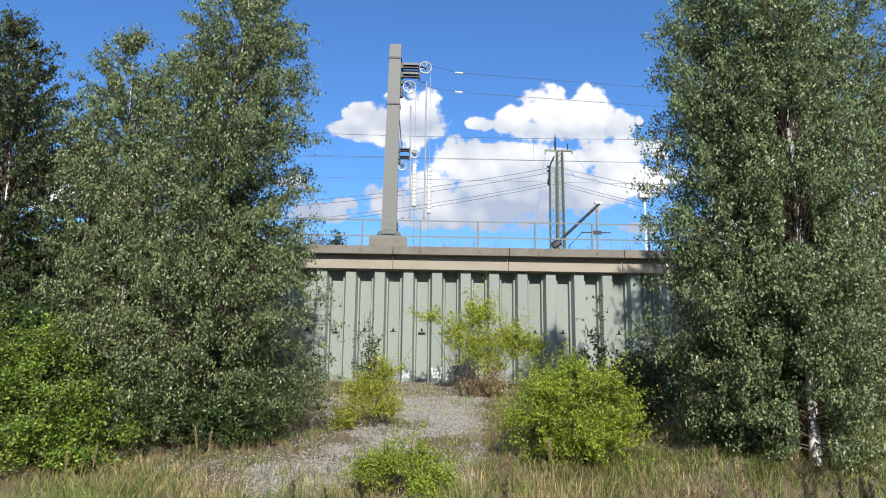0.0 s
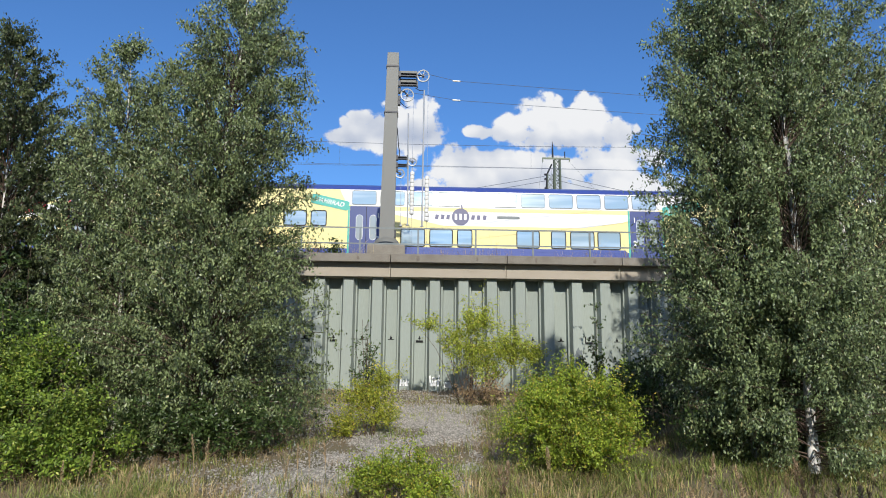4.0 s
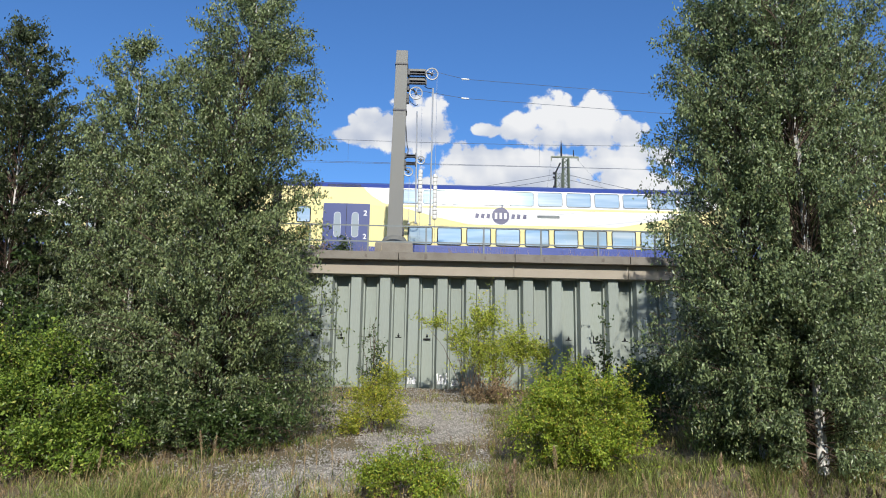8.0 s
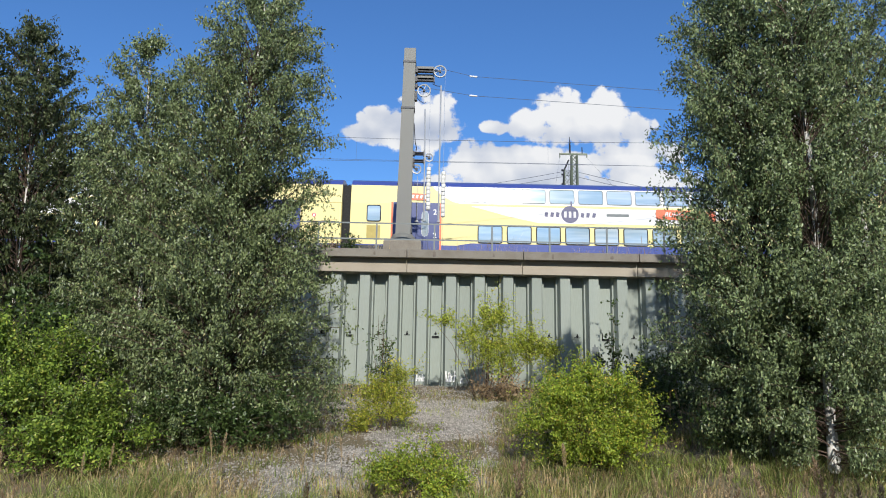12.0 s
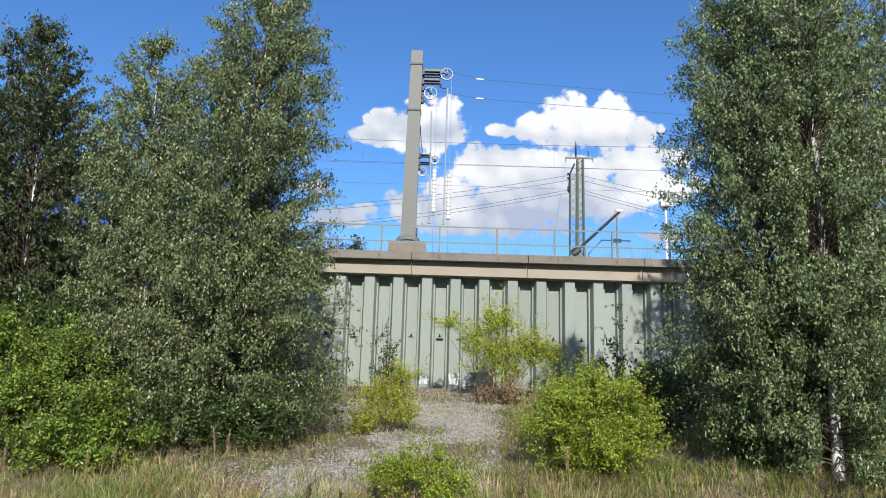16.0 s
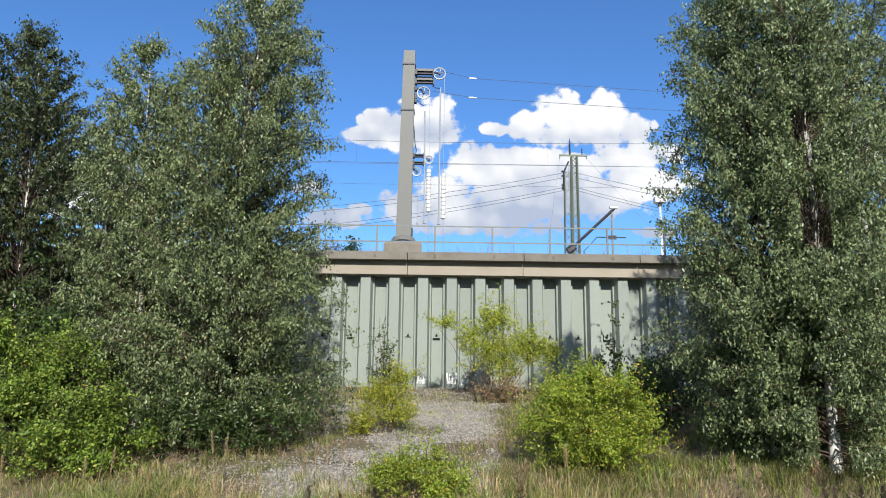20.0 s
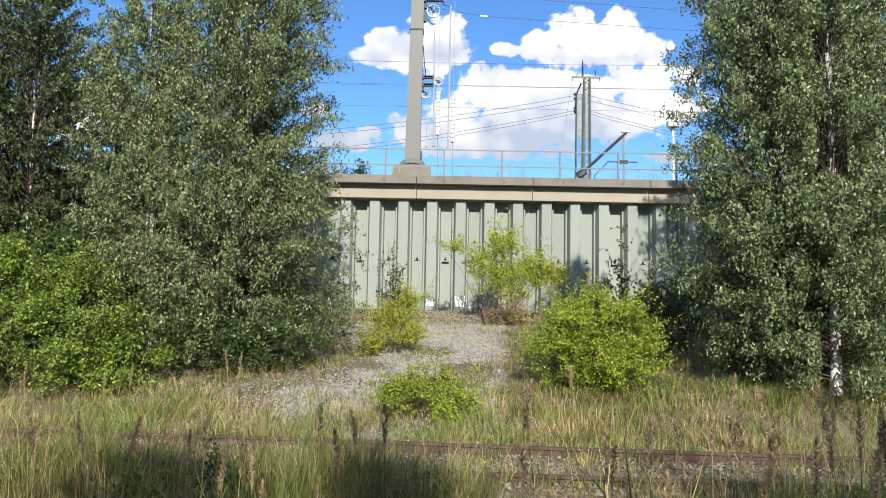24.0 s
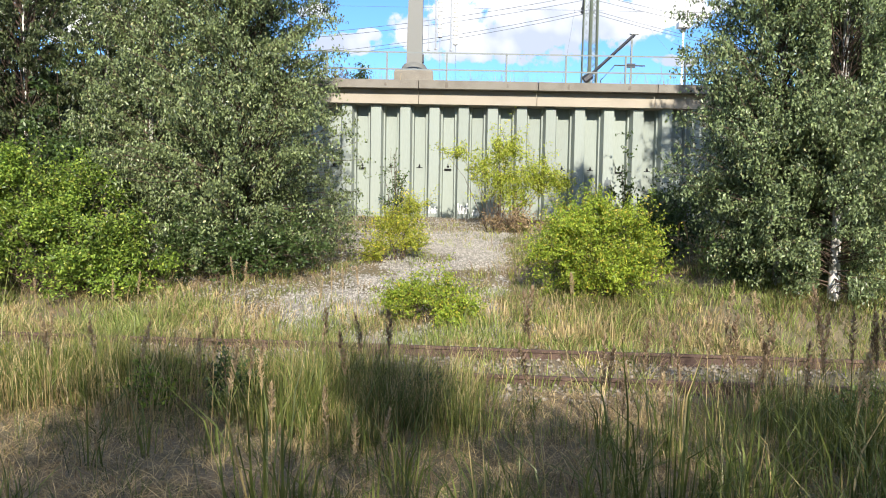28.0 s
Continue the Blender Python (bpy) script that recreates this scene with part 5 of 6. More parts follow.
def hatches(car, x):
    """Equipment doors: thin joints, small latches, a round red badge."""
    for z0, z1 in ((1.15, 2.22), (2.26, 3.20)):
        part("hatch_joint", boxes((x, x + 0.03, -1.404, -1.39, z0, z1), (x + 1.93, x + 1.96, -1.404, -1.39, z0, z1), (x + 0.031, x + 1.929, -1.404, -1.39, z1 - 0.025, z1)), M["hatch"], car, "thin joint of an equipment hatch")
    part("hatch_slot", boxes((x + 0.28, x + 1.84, -1.406, -1.39, 2.222, 2.258)), M["dark"], car, "dark slot between the equipment hatches")
    part("badge", tube(bmesh.new(), [(x + 0.62, -1.408, 2.55), (x + 0.62, -1.39, 2.55)], 0.11, 16), M["white_coat"], car, "small round white badge with a red ring")
    part("badge_ring", rrect(0.20, 0.20, 0.099, -1.412, -1.40, 0.04), M["red_sign"], car, "red ring of a badge", at=pose(x + 0.62, 0, 2.55))
    for dx in (0.45, 1.45):
        for z in (2.85, 1.65):
            part("latch", boxes((x + dx, x + dx + 0.14, -1.412, -1.39, z, z + 0.05)), M["dark"], car)


WEDGE_A = [(2.36, 9.4, 16.7), (2.67, 7.9, 18.3), (3.06, 6.4, 20.4), (3.35, 5.2, 21.5), (3.73, 4.6, 22.4), (4.13, 4.2, 23.4)]


def coach_low(kind):
    """Double-deck coach with wide low doors near both ends."""
    car = thing("coach", "yellow and white double-deck coach with blue doors" if kind == "plain" else "yellow and white double-deck coach with orange quiet-car signs",
                "railway coach", group="double-deck coaches")
    L = 26.8
    shell(car, L)
    part("white_field", side_patch(WEDGE_A), M["white_coat"], car, "white field of the livery")
    part("blue_band", side_patch([(1.12, 5.3, 21.3), (1.20, 5.6, 21.0), (1.285, 6.1, 20.7)]), M["blue_coat"], car, "blue band below the lower windows")
    for k in range(11):
        coach_window(car, 5.70 + 1.414 * k + 0.63, 3.71, 1.25, 0.75, 8.3, False)
    for k in range(10):
        coach_window(car, 6.42 + 1.424 * k + 0.61, 1.745, 1.21, 0.88)
    border = "orange_sign" if kind == "quiet" else ""
    coach_door(car, 2.30, 4.56, border, "22")
    coach_door(car, L - 4.46, L - 2.20, border, "22", figures_right=False)
    coach_window(car, 1.36, 2.69, 0.70, 0.83)
    part("grille", boxes((1.03, 1.69, -1.412, -1.39, 1.40, 2.09)), M["hatch"], car, "ochre ventilation grille")
    hatches(car, L - 2.16)
    emblem(car, 10.95)
    roof_gear(car, 2.45, 4, 0.41, 0.37)
    roof_gear(car, L - 4.0, 4, 0.39, 0.35)
    if kind == "quiet":
        sign(car, 16.65, 2.89, 2.95, 0.50, M["orange_sign"], "RUHE-WAGEN", 1.0)
        sign(car, 3.45, 3.56, 1.25, 0.33, M["orange_sign"], "", 2.0, 5)
    return car, L


WEDGE_B = [(2.36, 10.1, 16.9), (2.67, 8.7, 18.9), (2.96, 7.3, 19.8), (3.35, 5.4, 20.8), (3.73, 5.2, 21.8), (4.13, 5.0, 22.9)]


def coach_high(L, front):
    """The leading control coach, or the coach behind it: narrow doors further in, signs on the flank."""
    if front:
        car = thing("control_coach", "yellow and white double-deck control coach with white cab", "railway coach", group="double-deck coaches")
        nose = lambda z: 0.02 * z + 1.95 * max(0.0, (z - 1.6) / 2.7) ** 2.2  # noqa: E731
    else:
        car = thing("coach", "yellow and white double-deck coach with teal bicycle signs", "railway coach", group="double-deck coaches")
        nose = None
    shell(car, L, nose)
    part("white_field", side_patch(WEDGE_B), M["white_coat"], car, "white field of the livery")
    part("blue_band", side_patch([(1.12, 7.5, 19.2), (1.20, 7.6, 19.1), (1.285, 7.7, 19.0)]), M["blue_coat"], car, "blue band below the lower windows")
    d0 = 5.80 if front else 5.53
    colour = "red_sign" if front else "teal_sign"
    for k in range(11):
        x = d0 + 0.05 + 1.385 * k + 0.62
        if x < L - 5.5:
            coach_window(car, x, 3.71, 1.22, 0.75, 8.3, False)
    coach_door(car, d0, d0 + 1.60, colour, "12")
    coach_door(car, 19.3, 20.9, colour, "12", figures_right=False)
    for a, b in ((8.0, 9.2), (9.4, 10.55), (10.75, 11.5), (13.65, 14.8), (15.35, 16.1), (16.3, 17.5), (17.65, 18.8)):
        coach_window(car, (a + b) / 2, 1.745, b - a, 0.88)
    emblem(car, 10.92)
    if front:
        # white cab front wrapped round the nose
        bm = loft([1.02, 2.0, 2.7, 3.2, 3.66, 4.16], -0.012, lambda z: nose(z) + 1.36, nose, None)
        for v in bm.verts:
            v.co.y *= 1.006
        part("cab_front", bm, M["white_coat"], car, "white cab front")
        bm = bmesh.new()
        ring = [(0, 0), (1.20, 0), (1.20, 0.72), (0.72, 0.72), (0.40, 0.56), (0.16, 0.30)]
        f = [bm.verts.new((x, -0.02, z)) for x, z in ring]
        b = [bm.verts.new((x, 0.05, z)) for x, z in ring]
        bm.faces.new(f)
        for i in range(len(f)):
            bm.faces.new((f[i], f[(i + 1) % len(f)], b[(i + 1) % len(f)], b[i]))
        rim = bmesh.new()
        edge_ring = [(0.60 + (x - 0.60) * 1.12, 0.36 + (z - 0.36) * 1.16) for x, z in ring]
        f = [rim.verts.new((x, -0.012, z)) for x, z in edge_ring]
        b = [rim.verts.new((x, 0.05, z)) for x, z in edge_ring]
        rim.faces.new(f)
        for i in range(len(f)):
            rim.faces.new((f[i], f[(i + 1) % len(f)], b[(i + 1) % len(f)], b[i]))
        part("cab_window_rim", rim, M["rubber"], car, "black rubber rim of the cab window", at=pose(1.02, -1.41, 2.60))
        wn_ = part("cab_window", bm, M["pane"], car, "curved cab side window", at=pose(1.02, -1.41, 2.60))
        part("cab_window_bar", boxes((0.56, 0.60, -0.03, 0.0, 0.02, 0.66)), M["rubber"], wn_)
        part("windscreen", rrect(1.5, 1.3, 0.2, -0.02, 0.02), M["pane"], car, "dark raked windscreen", at=pose(0.66, 0, 3.05, 0, 36, -90))
        for s in (-0.75, 0.75):
            part("headlight", tube(bmesh.new(), [(0.0, s, 1.55), (0.09, s, 1.55)], 0.12, 12), M["alu"], car)
        part("buffer_beam", boxes((-0.12, 0.5, -1.15, 1.15, 0.45, 1.0), bevel=0.05), M["dark"], car, "dark front apron")
        coach_window(car, 4.67, 2.63, 1.13, 0.77)
        part("roof_vent", boxes((2.6, 3.1, -1.40, -1.36, 3.55, 3.85)), M["hatch"], car, "ochre louvre")
        sign(car, 4.86, 3.55, 1.55, 0.29, M["red_sign"], "", 24, 8)
        part("notice", boxes((5.28, 5.52, -1.412, -1.39, 1.95, 2.30), (5.36, 5.60, -1.412, -1.39, 2.31, 2.52)), M["red_sign"], car, "small red notice beside the door")
        sign(car, 16.25, 2.89, 3.9, 0.54, M["red_sign"], "MEHRZWECK-WAGEN", -2.0)
        coach_window(car, L - 4.1, 2.65, 0.73, 0.79)
        coach_window(car, L - 2.85, 2.65, 1.13, 0.79)
        hatches(car, L - 2.0)
        roof_gear(car, 2.7, 3, 0.5, 0.42)
    else:
        for a, b in ((1.15, 1.87), (2.33, 3.46), (3.64, 4.42)):
            coach_window(car, (a + b) / 2, 2.63, b - a, 0.79)
        part("grille", boxes((1.22, 1.95, -1.412, -1.39, 1.25, 1.98)), M["hatch"], car, "ochre ventilation grille")
        sign(car, 4.55, 3.44, 1.88, 0.48, M["teal_sign"], "FAHRRAD", 12)
        sign(car, 21.9, 3.45, 1.9, 0.48, M["teal_sign"], "FAHRRAD", -12)
        coach_window(car, L - 4.15, 2.63, 0.77, 0.79)
        coach_window(car, L - 3.0, 2.63, 1.13, 0.79)
        hatches(car, L - 2.0)
        roof_gear(car, 1.2, 3)
    roof_gear(car, L - 5.0, 4, 0.8, 0.72)
    return car, L


def locomotive():
    """Blue electric locomotive pushing at the end; the cab at its far end is raked."""
    car = thing("locomotive", "blue electric locomotive with grey roof and frame", "locomotive")
    L = 19.1
    rake = lambda z: 0.05 + 0.80 * max(0.0, (z - 1.3) / 2.7) ** 1.6  # noqa: E731
    part("frame", boxes((0.5, L - 0.4, -1.36, 1.36, 0.85, 1.48), bevel=0.03), M["roof_grey"], car, "grey underframe")
    part("frame_line", boxes((0.6, L - 0.5, -1.375, -1.355, 1.36, 1.46)), M["alu"], car, "pale line along the frame")
    bm = loft([1.482, 2.4, 3.2, 3.54], 0.15, L - 0.05, rake, rake)
    part("body", bm, M["loco_blue"], car, "blue body side")
    for a, b in ((0.15, 3.55), (L - 3.45, L - 0.05)):
        bm = loft([3.544, 3.8, 4.02, 4.08], a, b, rake if a < 1 else None, None if a < 1 else rake)
        part("cab_roof", bm, M["loco_blue"], car, "blue cab roof")
    part("roof", boxes((3.56, L - 3.46, -1.18, 1.18, 3.544, 3.96), bevel=0.04), M["roof_grey"], car, "grey machine roof")
    for x, w in ((3.9, 1.2), (5.2, 1.35), (11.1, 0.55), (13.3, 1.2), (14.55, 1.1)):
        g = part("roof_grille", boxes((x, x + w, -1.195, -1.17, 3.62, 3.88)), M["dark"], car, "dark roof grille")
        for k in range(3):
            part("slat", boxes((x + 0.03, x + w - 0.03, -1.205, -1.196, 3.65 + 0.08 * k, 3.68 + 0.08 * k)), M["roof_grey"], g)
    for x in (L - 3.05, L - 2.15, 2.2, 3.0):
        part("door_joint", boxes((x, x + 0.07, -1.412, -1.39, 1.5, 3.45)), M["dark"], car, "dark handrail recess")
        part("handrail", tube(bmesh.new(), [(x + 0.11, -1.44, 1.55), (x + 0.11, -1.44, 3.35)], 0.018, 6), M["alu"], car)
    for x, way in ((L - 1.88, 1), (1.98, -1)):
        for name, grow, y0, mat in (("cab_window", 0.05, -0.022, "rubber"), ("pane", 0.0, -0.028, "pane")):
            shape = ((-grow, -grow), (0.60 + grow, -grow), (0.47 + grow * 0.6, 0.52 + grow), (0.36, 0.66 + grow), (-grow, 0.66 + grow))
            bm = bmesh.new()
            f = [bm.verts.new((way * a, y0, b)) for a, b in shape]
            g = [bm.verts.new((way * a, 0.05, b)) for a, b in shape]
            bm.faces.new(f)
            for k in range(5):
                bm.faces.new((f[k], f[(k + 1) % 5], g[(k + 1) % 5], g[k]))
            if name == "cab_window":
                rim = part(name, bm, M[mat], car, "slanted cab side window in a black rim", at=pose(x, -1.40, 2.62))
            else:
                part(name, bm, M[mat], rim)
    for k in range(5):
        part("letter_bar", boxes((8.6 + 0.72 * k, 9.12 + 0.72 * k, -1.405, -1.39, 2.36, 2.78)), M["loco_mark"], car, "faded unreadable letter")
    part("marker", boxes((9.3, 9.7, -1.405, -1.39, 1.62, 1.68)), M["red_sign"], car)
    for k in range(3):
        part("data_plate", boxes((9.0 + 0.28 * k, 9.2 + 0.28 * k, -1.395, -1.379, 1.18, 1.3)), M["white_paint"], car)
    part("data_strip", boxes((14.3, 15.6, -1.392, -1.379, 1.36, 1.42)), M["white_paint"], car)
    for x, z in ((L - 2.55, 2.6), (L - 2.55, 2.05), (L - 2.7, 1.75)):
        part("door_handle", boxes((x, x + 0.22, -1.43, -1.39, z, z + 0.05)), M["alu"], car)
    part("step_box", boxes((L - 2.75, L - 2.25, -1.40, -1.30, 0.55, 1.25)), M["rubber"], car, "dark cab steps")
    for s in (-0.9, 0.9):
        b = part("buffer", tube(bmesh.new(), [(L - 0.45, s, 1.05), (L + 0.25, s, 1.05)], 0.09, 10), M["dark"], car, "round buffer")
        part("buffer_plate", tube(bmesh.new(), [(L + 0.25, s, 1.05), (L + 0.30, s, 1.05)], 0.24, 14), M["dark"], b)
        b = part("buffer", tube(bmesh.new(), [(0.5, s, 1.05), (0.02, s, 1.05)], 0.09, 10), M["dark"], car, "round buffer")
    part("apron", boxes((L - 0.5, L - 0.1, -1.2, 1.2, 0.5, 1.3), bevel=0.03), M["loco_blue"], car)
    part("white_flash", boxes((L - 0.62, L - 0.28, -1.29, -1.20, 0.9, 1.12)), M["white_paint"], car)
    pan = part("pantograph", boxes((12.9, 14.6, -0.75, -0.65, 4.12, 4.2), (12.9, 14.6, 0.65, 0.75, 4.12, 4.2), (12.9, 13.0, -0.66, 0.66, 4.13, 4.19), (14.5, 14.6, -0.66, 0.66, 4.13, 4.19)), M["dark"], car, "raised pantograph")
    bm = bmesh.new()
    tube(bm, [(14.2, 0, 4.2), (12.8, 0, 4.95)], 0.06, 8)
    tube(bm, [(12.8, 0, 4.95), (14.9, 0, 5.72)], 0.035, 8)
    tube(bm, [(14.9, -0.8, 5.62), (14.9, -0.5, 5.76), (14.9, 0.5, 5.76), (14.9, 0.8, 5.62)], 0.025, 6)
    tube(bm, [(15.2, -0.8, 5.60), (15.2, -0.5, 5.76), (15.2, 0.5, 5.76), (15.2, 0.8, 5.60)], 0.025, 6)
    part("pantograph_arm", bm, M["dark"], pan)
    for x in (4.6, 5.3, 6.0, 11.9, 12.5, 14.0):
        part("roof_insulator", tube(bmesh.new(), [(x, -0.5, 3.95), (x, -0.5, 4.15)], 0.07, 8), M["dark"], car, "dark roof insulator")
    for a, b in ((4.4, 6.4), (11.6, 13.4)):
        part("bus_bar", tube(bmesh.new(), [(a, -0.5, 4.15), (b, -0.5, 4.17)], 0.03, 6), M["dark"], car, "dark roof bus bar")
    for x in (4.0, L - 4.0):
        bogie(car, x)
    return car, L


TRAIN = []
at_x = 0.0
for maker in (lambda: coach_high(27.1, True), lambda: coach_high(26.8, False), lambda: coach_low("plain"), lambda: coach_low("plain"), lambda: coach_low("plain"),
              lambda: coach_low("quiet"), locomotive):
    car, length = maker()
    car.matrix_basis = pose(at_x + 15, TRACK, RAIL_TOP)
    TRAIN.append((car, at_x))
    at_x += length
# seconds and the place of the train's head along the line
HEAD = [(0, 14.35), (1, 2.44), (2, -10.17), (3, -22.88), (4, -35.77), (5, -48.77), (6, -61.82), (7, -74.85), (8, -87.83), (9, -100.72), (10, -113.49), (11, -126.08), (12, -138.44), (13, -150.80), (14, -163.12), (15, -175.34), (28, -332.70)]


def motions():
    for car, back in TRAIN:
        walk(car, [(t, pose(x + back, TRACK, RAIL_TOP)) for t, x in HEAD])

# ---- trees ----
SPIRE = ((0.0, 0.65), (0.2, 1.0), (0.4, 0.96), (0.6, 0.90), (0.78, 0.84), (0.87, 0.76), (0.93, 0.55), (0.97, 0.24), (1.0, 0.08))
PILLAR = ((0.0, 0.72), (0.08, 0.88), (0.2, 1.0), (0.34, 0.98), (0.46, 0.84), (0.62, 0.84), (0.74, 0.90), (0.84, 0.76), (0.92, 0.58), (0.97, 0.34), (1.0, 0.10))
RAISED = ((0.0, 0.50), (0.08, 0.62), (0.16, 0.84), (0.24, 1.0), (0.36, 1.0), (0.48, 0.97), (0.62, 0.90), (0.74, 0.86), (0.84, 0.72), (0.92, 0.55), (0.97, 0.34), (1.0, 0.10))
birch("birch", "tall dense birch with grey-green leaves on the bank", -4.45, 15.5, 10.5, 2.88, M["birch"], n_limbs=600, strings=20, leaf=16, size=0.047, seed=13, group="birches")
birch("birch", "smaller birch crowded beside a taller one", -6.40, 15.9, 9.2, 1.80, M["birch"], SPIRE, n_limbs=340, strings=20, leaf=15, size=0.047, lean=(-0.25, 0), seed=4, group="birches")
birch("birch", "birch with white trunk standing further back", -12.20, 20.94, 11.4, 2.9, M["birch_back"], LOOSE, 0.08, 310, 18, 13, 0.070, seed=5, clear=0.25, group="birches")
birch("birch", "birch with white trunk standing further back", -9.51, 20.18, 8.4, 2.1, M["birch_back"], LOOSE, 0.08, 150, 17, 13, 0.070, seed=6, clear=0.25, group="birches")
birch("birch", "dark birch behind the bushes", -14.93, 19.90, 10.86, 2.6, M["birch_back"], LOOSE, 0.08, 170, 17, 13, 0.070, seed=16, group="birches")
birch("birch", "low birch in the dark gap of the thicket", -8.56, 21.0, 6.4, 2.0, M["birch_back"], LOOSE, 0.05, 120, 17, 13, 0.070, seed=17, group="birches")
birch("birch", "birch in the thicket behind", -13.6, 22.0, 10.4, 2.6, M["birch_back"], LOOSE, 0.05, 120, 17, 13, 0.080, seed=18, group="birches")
birch("birch", "tall birch with two white trunks beside the bank", 6.55, 11.65, 9.3, 1.55, M["birch_dark"], PILLAR, n_limbs=420, strings=19, leaf=15, size=0.040, stems=((0, 0, 1), (0.17, 0.15, 0.94)), seed=7, clear=0.20, group="birches")
birch("birch", "slender birch with low hanging leaves beside the bank", 6.02, 12.5, 9.25, 1.95, M["birch_dark"], RAISED, n_limbs=560, strings=19, leaf=15, size=0.042, seed=8, clear=0.08, group="birches")
birch("birch", "lighter birch at the edge of the thicket", 9.75, 15.2, 10.9, 2.5, M["birch"], SPIRE, n_limbs=340, strings=18, leaf=15, size=0.050, seed=9, group="birches")
birch("birch", "birch at the end of the thicket", 12.2, 17.4, 9.0, 2.4, M["birch"], SPIRE, n_limbs=200, strings=18, leaf=14, size=0.06, seed=10, group="birches")

# trees on the near side of the path, whose shade lies over the near grass
for k, (x, y, h, r) in enumerate(((-4.8, -6.0, 6.5, 2.2), (-1.2, -6.1, 6.9, 2.2), (2.1, -6.0, 6.5, 1.9), (6.0, -6.2, 7.9, 2.2), (9.2, -6.2, 7.4, 2.4), (-8.6, -6.3, 6.8, 2.4),
                                  (-1.45, -6.6, 8.15, 1.5), (0.75, -6.6, 8.0, 1.4), (4.35, -6.6, 8.1, 1.5), (3.5, -7.2, 6.9, 1.6), (13.0, -7.0, 8.2, 2.8), (-13.0, -7.5, 8.4, 2.8))):
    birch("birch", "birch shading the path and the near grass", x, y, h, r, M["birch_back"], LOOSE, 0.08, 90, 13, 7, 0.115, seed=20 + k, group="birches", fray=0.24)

# ---- shrubs ----
lobed_shrub("bush", "bright green bush thicket at the foot of the birches", -6.95, 13.3,
            ((1.25, 0, 0.55, 0.75, 0.7, 0.55, 240), (0.7, 0.1, 1.2, 0.7, 0.6, 0.6, 240), (-0.4, 0.2, 1.5, 0.9, 0.8, 0.9, 400), (0.25, 0.3, 2.1, 0.6, 0.5, 0.45, 140), (-1.1, 0.2, 2.4, 0.6, 0.5, 0.5, 150),
             (-1.9, 0, 1.7, 0.9, 0.8, 1.0, 380), (-0.9, -0.5, 0.9, 1.0, 0.6, 0.8, 330), (0.4, -0.6, 0.5, 1.0, 0.5, 0.45, 250), (-1.9, -0.4, 0.6, 0.8, 0.5, 0.55, 200), (1.2, -0.5, 0.35, 0.5, 0.4, 0.26, 90)),
            M["bush"], 18, 0.043, 31, "green bushes", "bush", clump=22)
lobed_shrub("bush", "bright green bush thicket further along the bank", -10.0, 13.7,
            ((0, 0, 1.4, 1.4, 1.0, 1.3, 560), (0.6, 0.2, 2.2, 0.9, 0.7, 0.6, 240), (0.9, -0.5, 0.7, 1.0, 0.6, 0.6, 260)),
            M["bush"], 18, 0.044, 33, "green bushes", "bush", clump=22)
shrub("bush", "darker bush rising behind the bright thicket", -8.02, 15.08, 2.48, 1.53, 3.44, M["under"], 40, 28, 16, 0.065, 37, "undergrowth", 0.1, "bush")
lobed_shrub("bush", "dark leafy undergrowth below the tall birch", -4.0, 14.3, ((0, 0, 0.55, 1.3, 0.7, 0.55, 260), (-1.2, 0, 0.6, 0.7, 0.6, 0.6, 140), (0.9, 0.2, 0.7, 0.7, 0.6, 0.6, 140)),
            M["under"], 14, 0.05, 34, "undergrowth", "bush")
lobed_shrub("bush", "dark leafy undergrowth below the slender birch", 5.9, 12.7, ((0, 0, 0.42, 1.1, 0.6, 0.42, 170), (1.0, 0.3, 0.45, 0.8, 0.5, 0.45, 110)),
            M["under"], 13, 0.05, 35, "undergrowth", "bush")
# the next three bushes are added for deep shade, carried by their dark leaves
lobed_shrub("bush", "dark low undergrowth added where shade lies between shrub and birch", 4.9, 15.6, ((0, 0, 0.5, 0.9, 0.6, 0.5, 170), (0.6, 0.4, 0.8, 0.7, 0.5, 0.6, 130), (-0.5, 0.2, 0.4, 0.5, 0.4, 0.4, 60)),
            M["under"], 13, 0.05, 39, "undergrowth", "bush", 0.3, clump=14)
lobed_shrub("bush", "dark tangled thicket added where shade lies behind the birches", 6.5, 18.3, ((0, 0, 0.7, 1.1, 0.6, 0.65, 190), (1.3, 0.3, 0.9, 1.0, 0.7, 0.85, 190), (-0.75, 0.3, 0.4, 0.6, 0.5, 0.4, 70)),
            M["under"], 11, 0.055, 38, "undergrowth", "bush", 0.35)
shrub("bush", "dark shrub added where shade lies by the wall", 6.9, 22.6, 1.6, 0.9, 0.9, M["under"], 30, 24, 14, 0.07, 36, "undergrowth", 0.03, "bush")
lobed_shrub("shrub", "broad rounded yellow-green shrub on the bank", 2.88, 13.2,
            ((-0.05, 0, 0.96, 0.88, 0.8, 0.68, 420), (-0.62, 0, 0.85, 0.50, 0.55, 0.50, 190), (0.74, 0, 0.95, 0.48, 0.5, 0.58, 190), (0.22, 0, 1.50, 0.6, 0.5, 0.32, 150), (-0.4, 0, 1.38, 0.45, 0.4, 0.30, 110),
             (0.45, -0.45, 0.42, 0.55, 0.4, 0.40, 170), (-0.1, -0.1, 0.5, 0.8, 0.6, 0.4, 130), (0.85, -0.1, 0.55, 0.4, 0.4, 0.35, 100)),
            M["leafy"], 30, 0.031, 41, "yellow-green shrubs", clump=13)
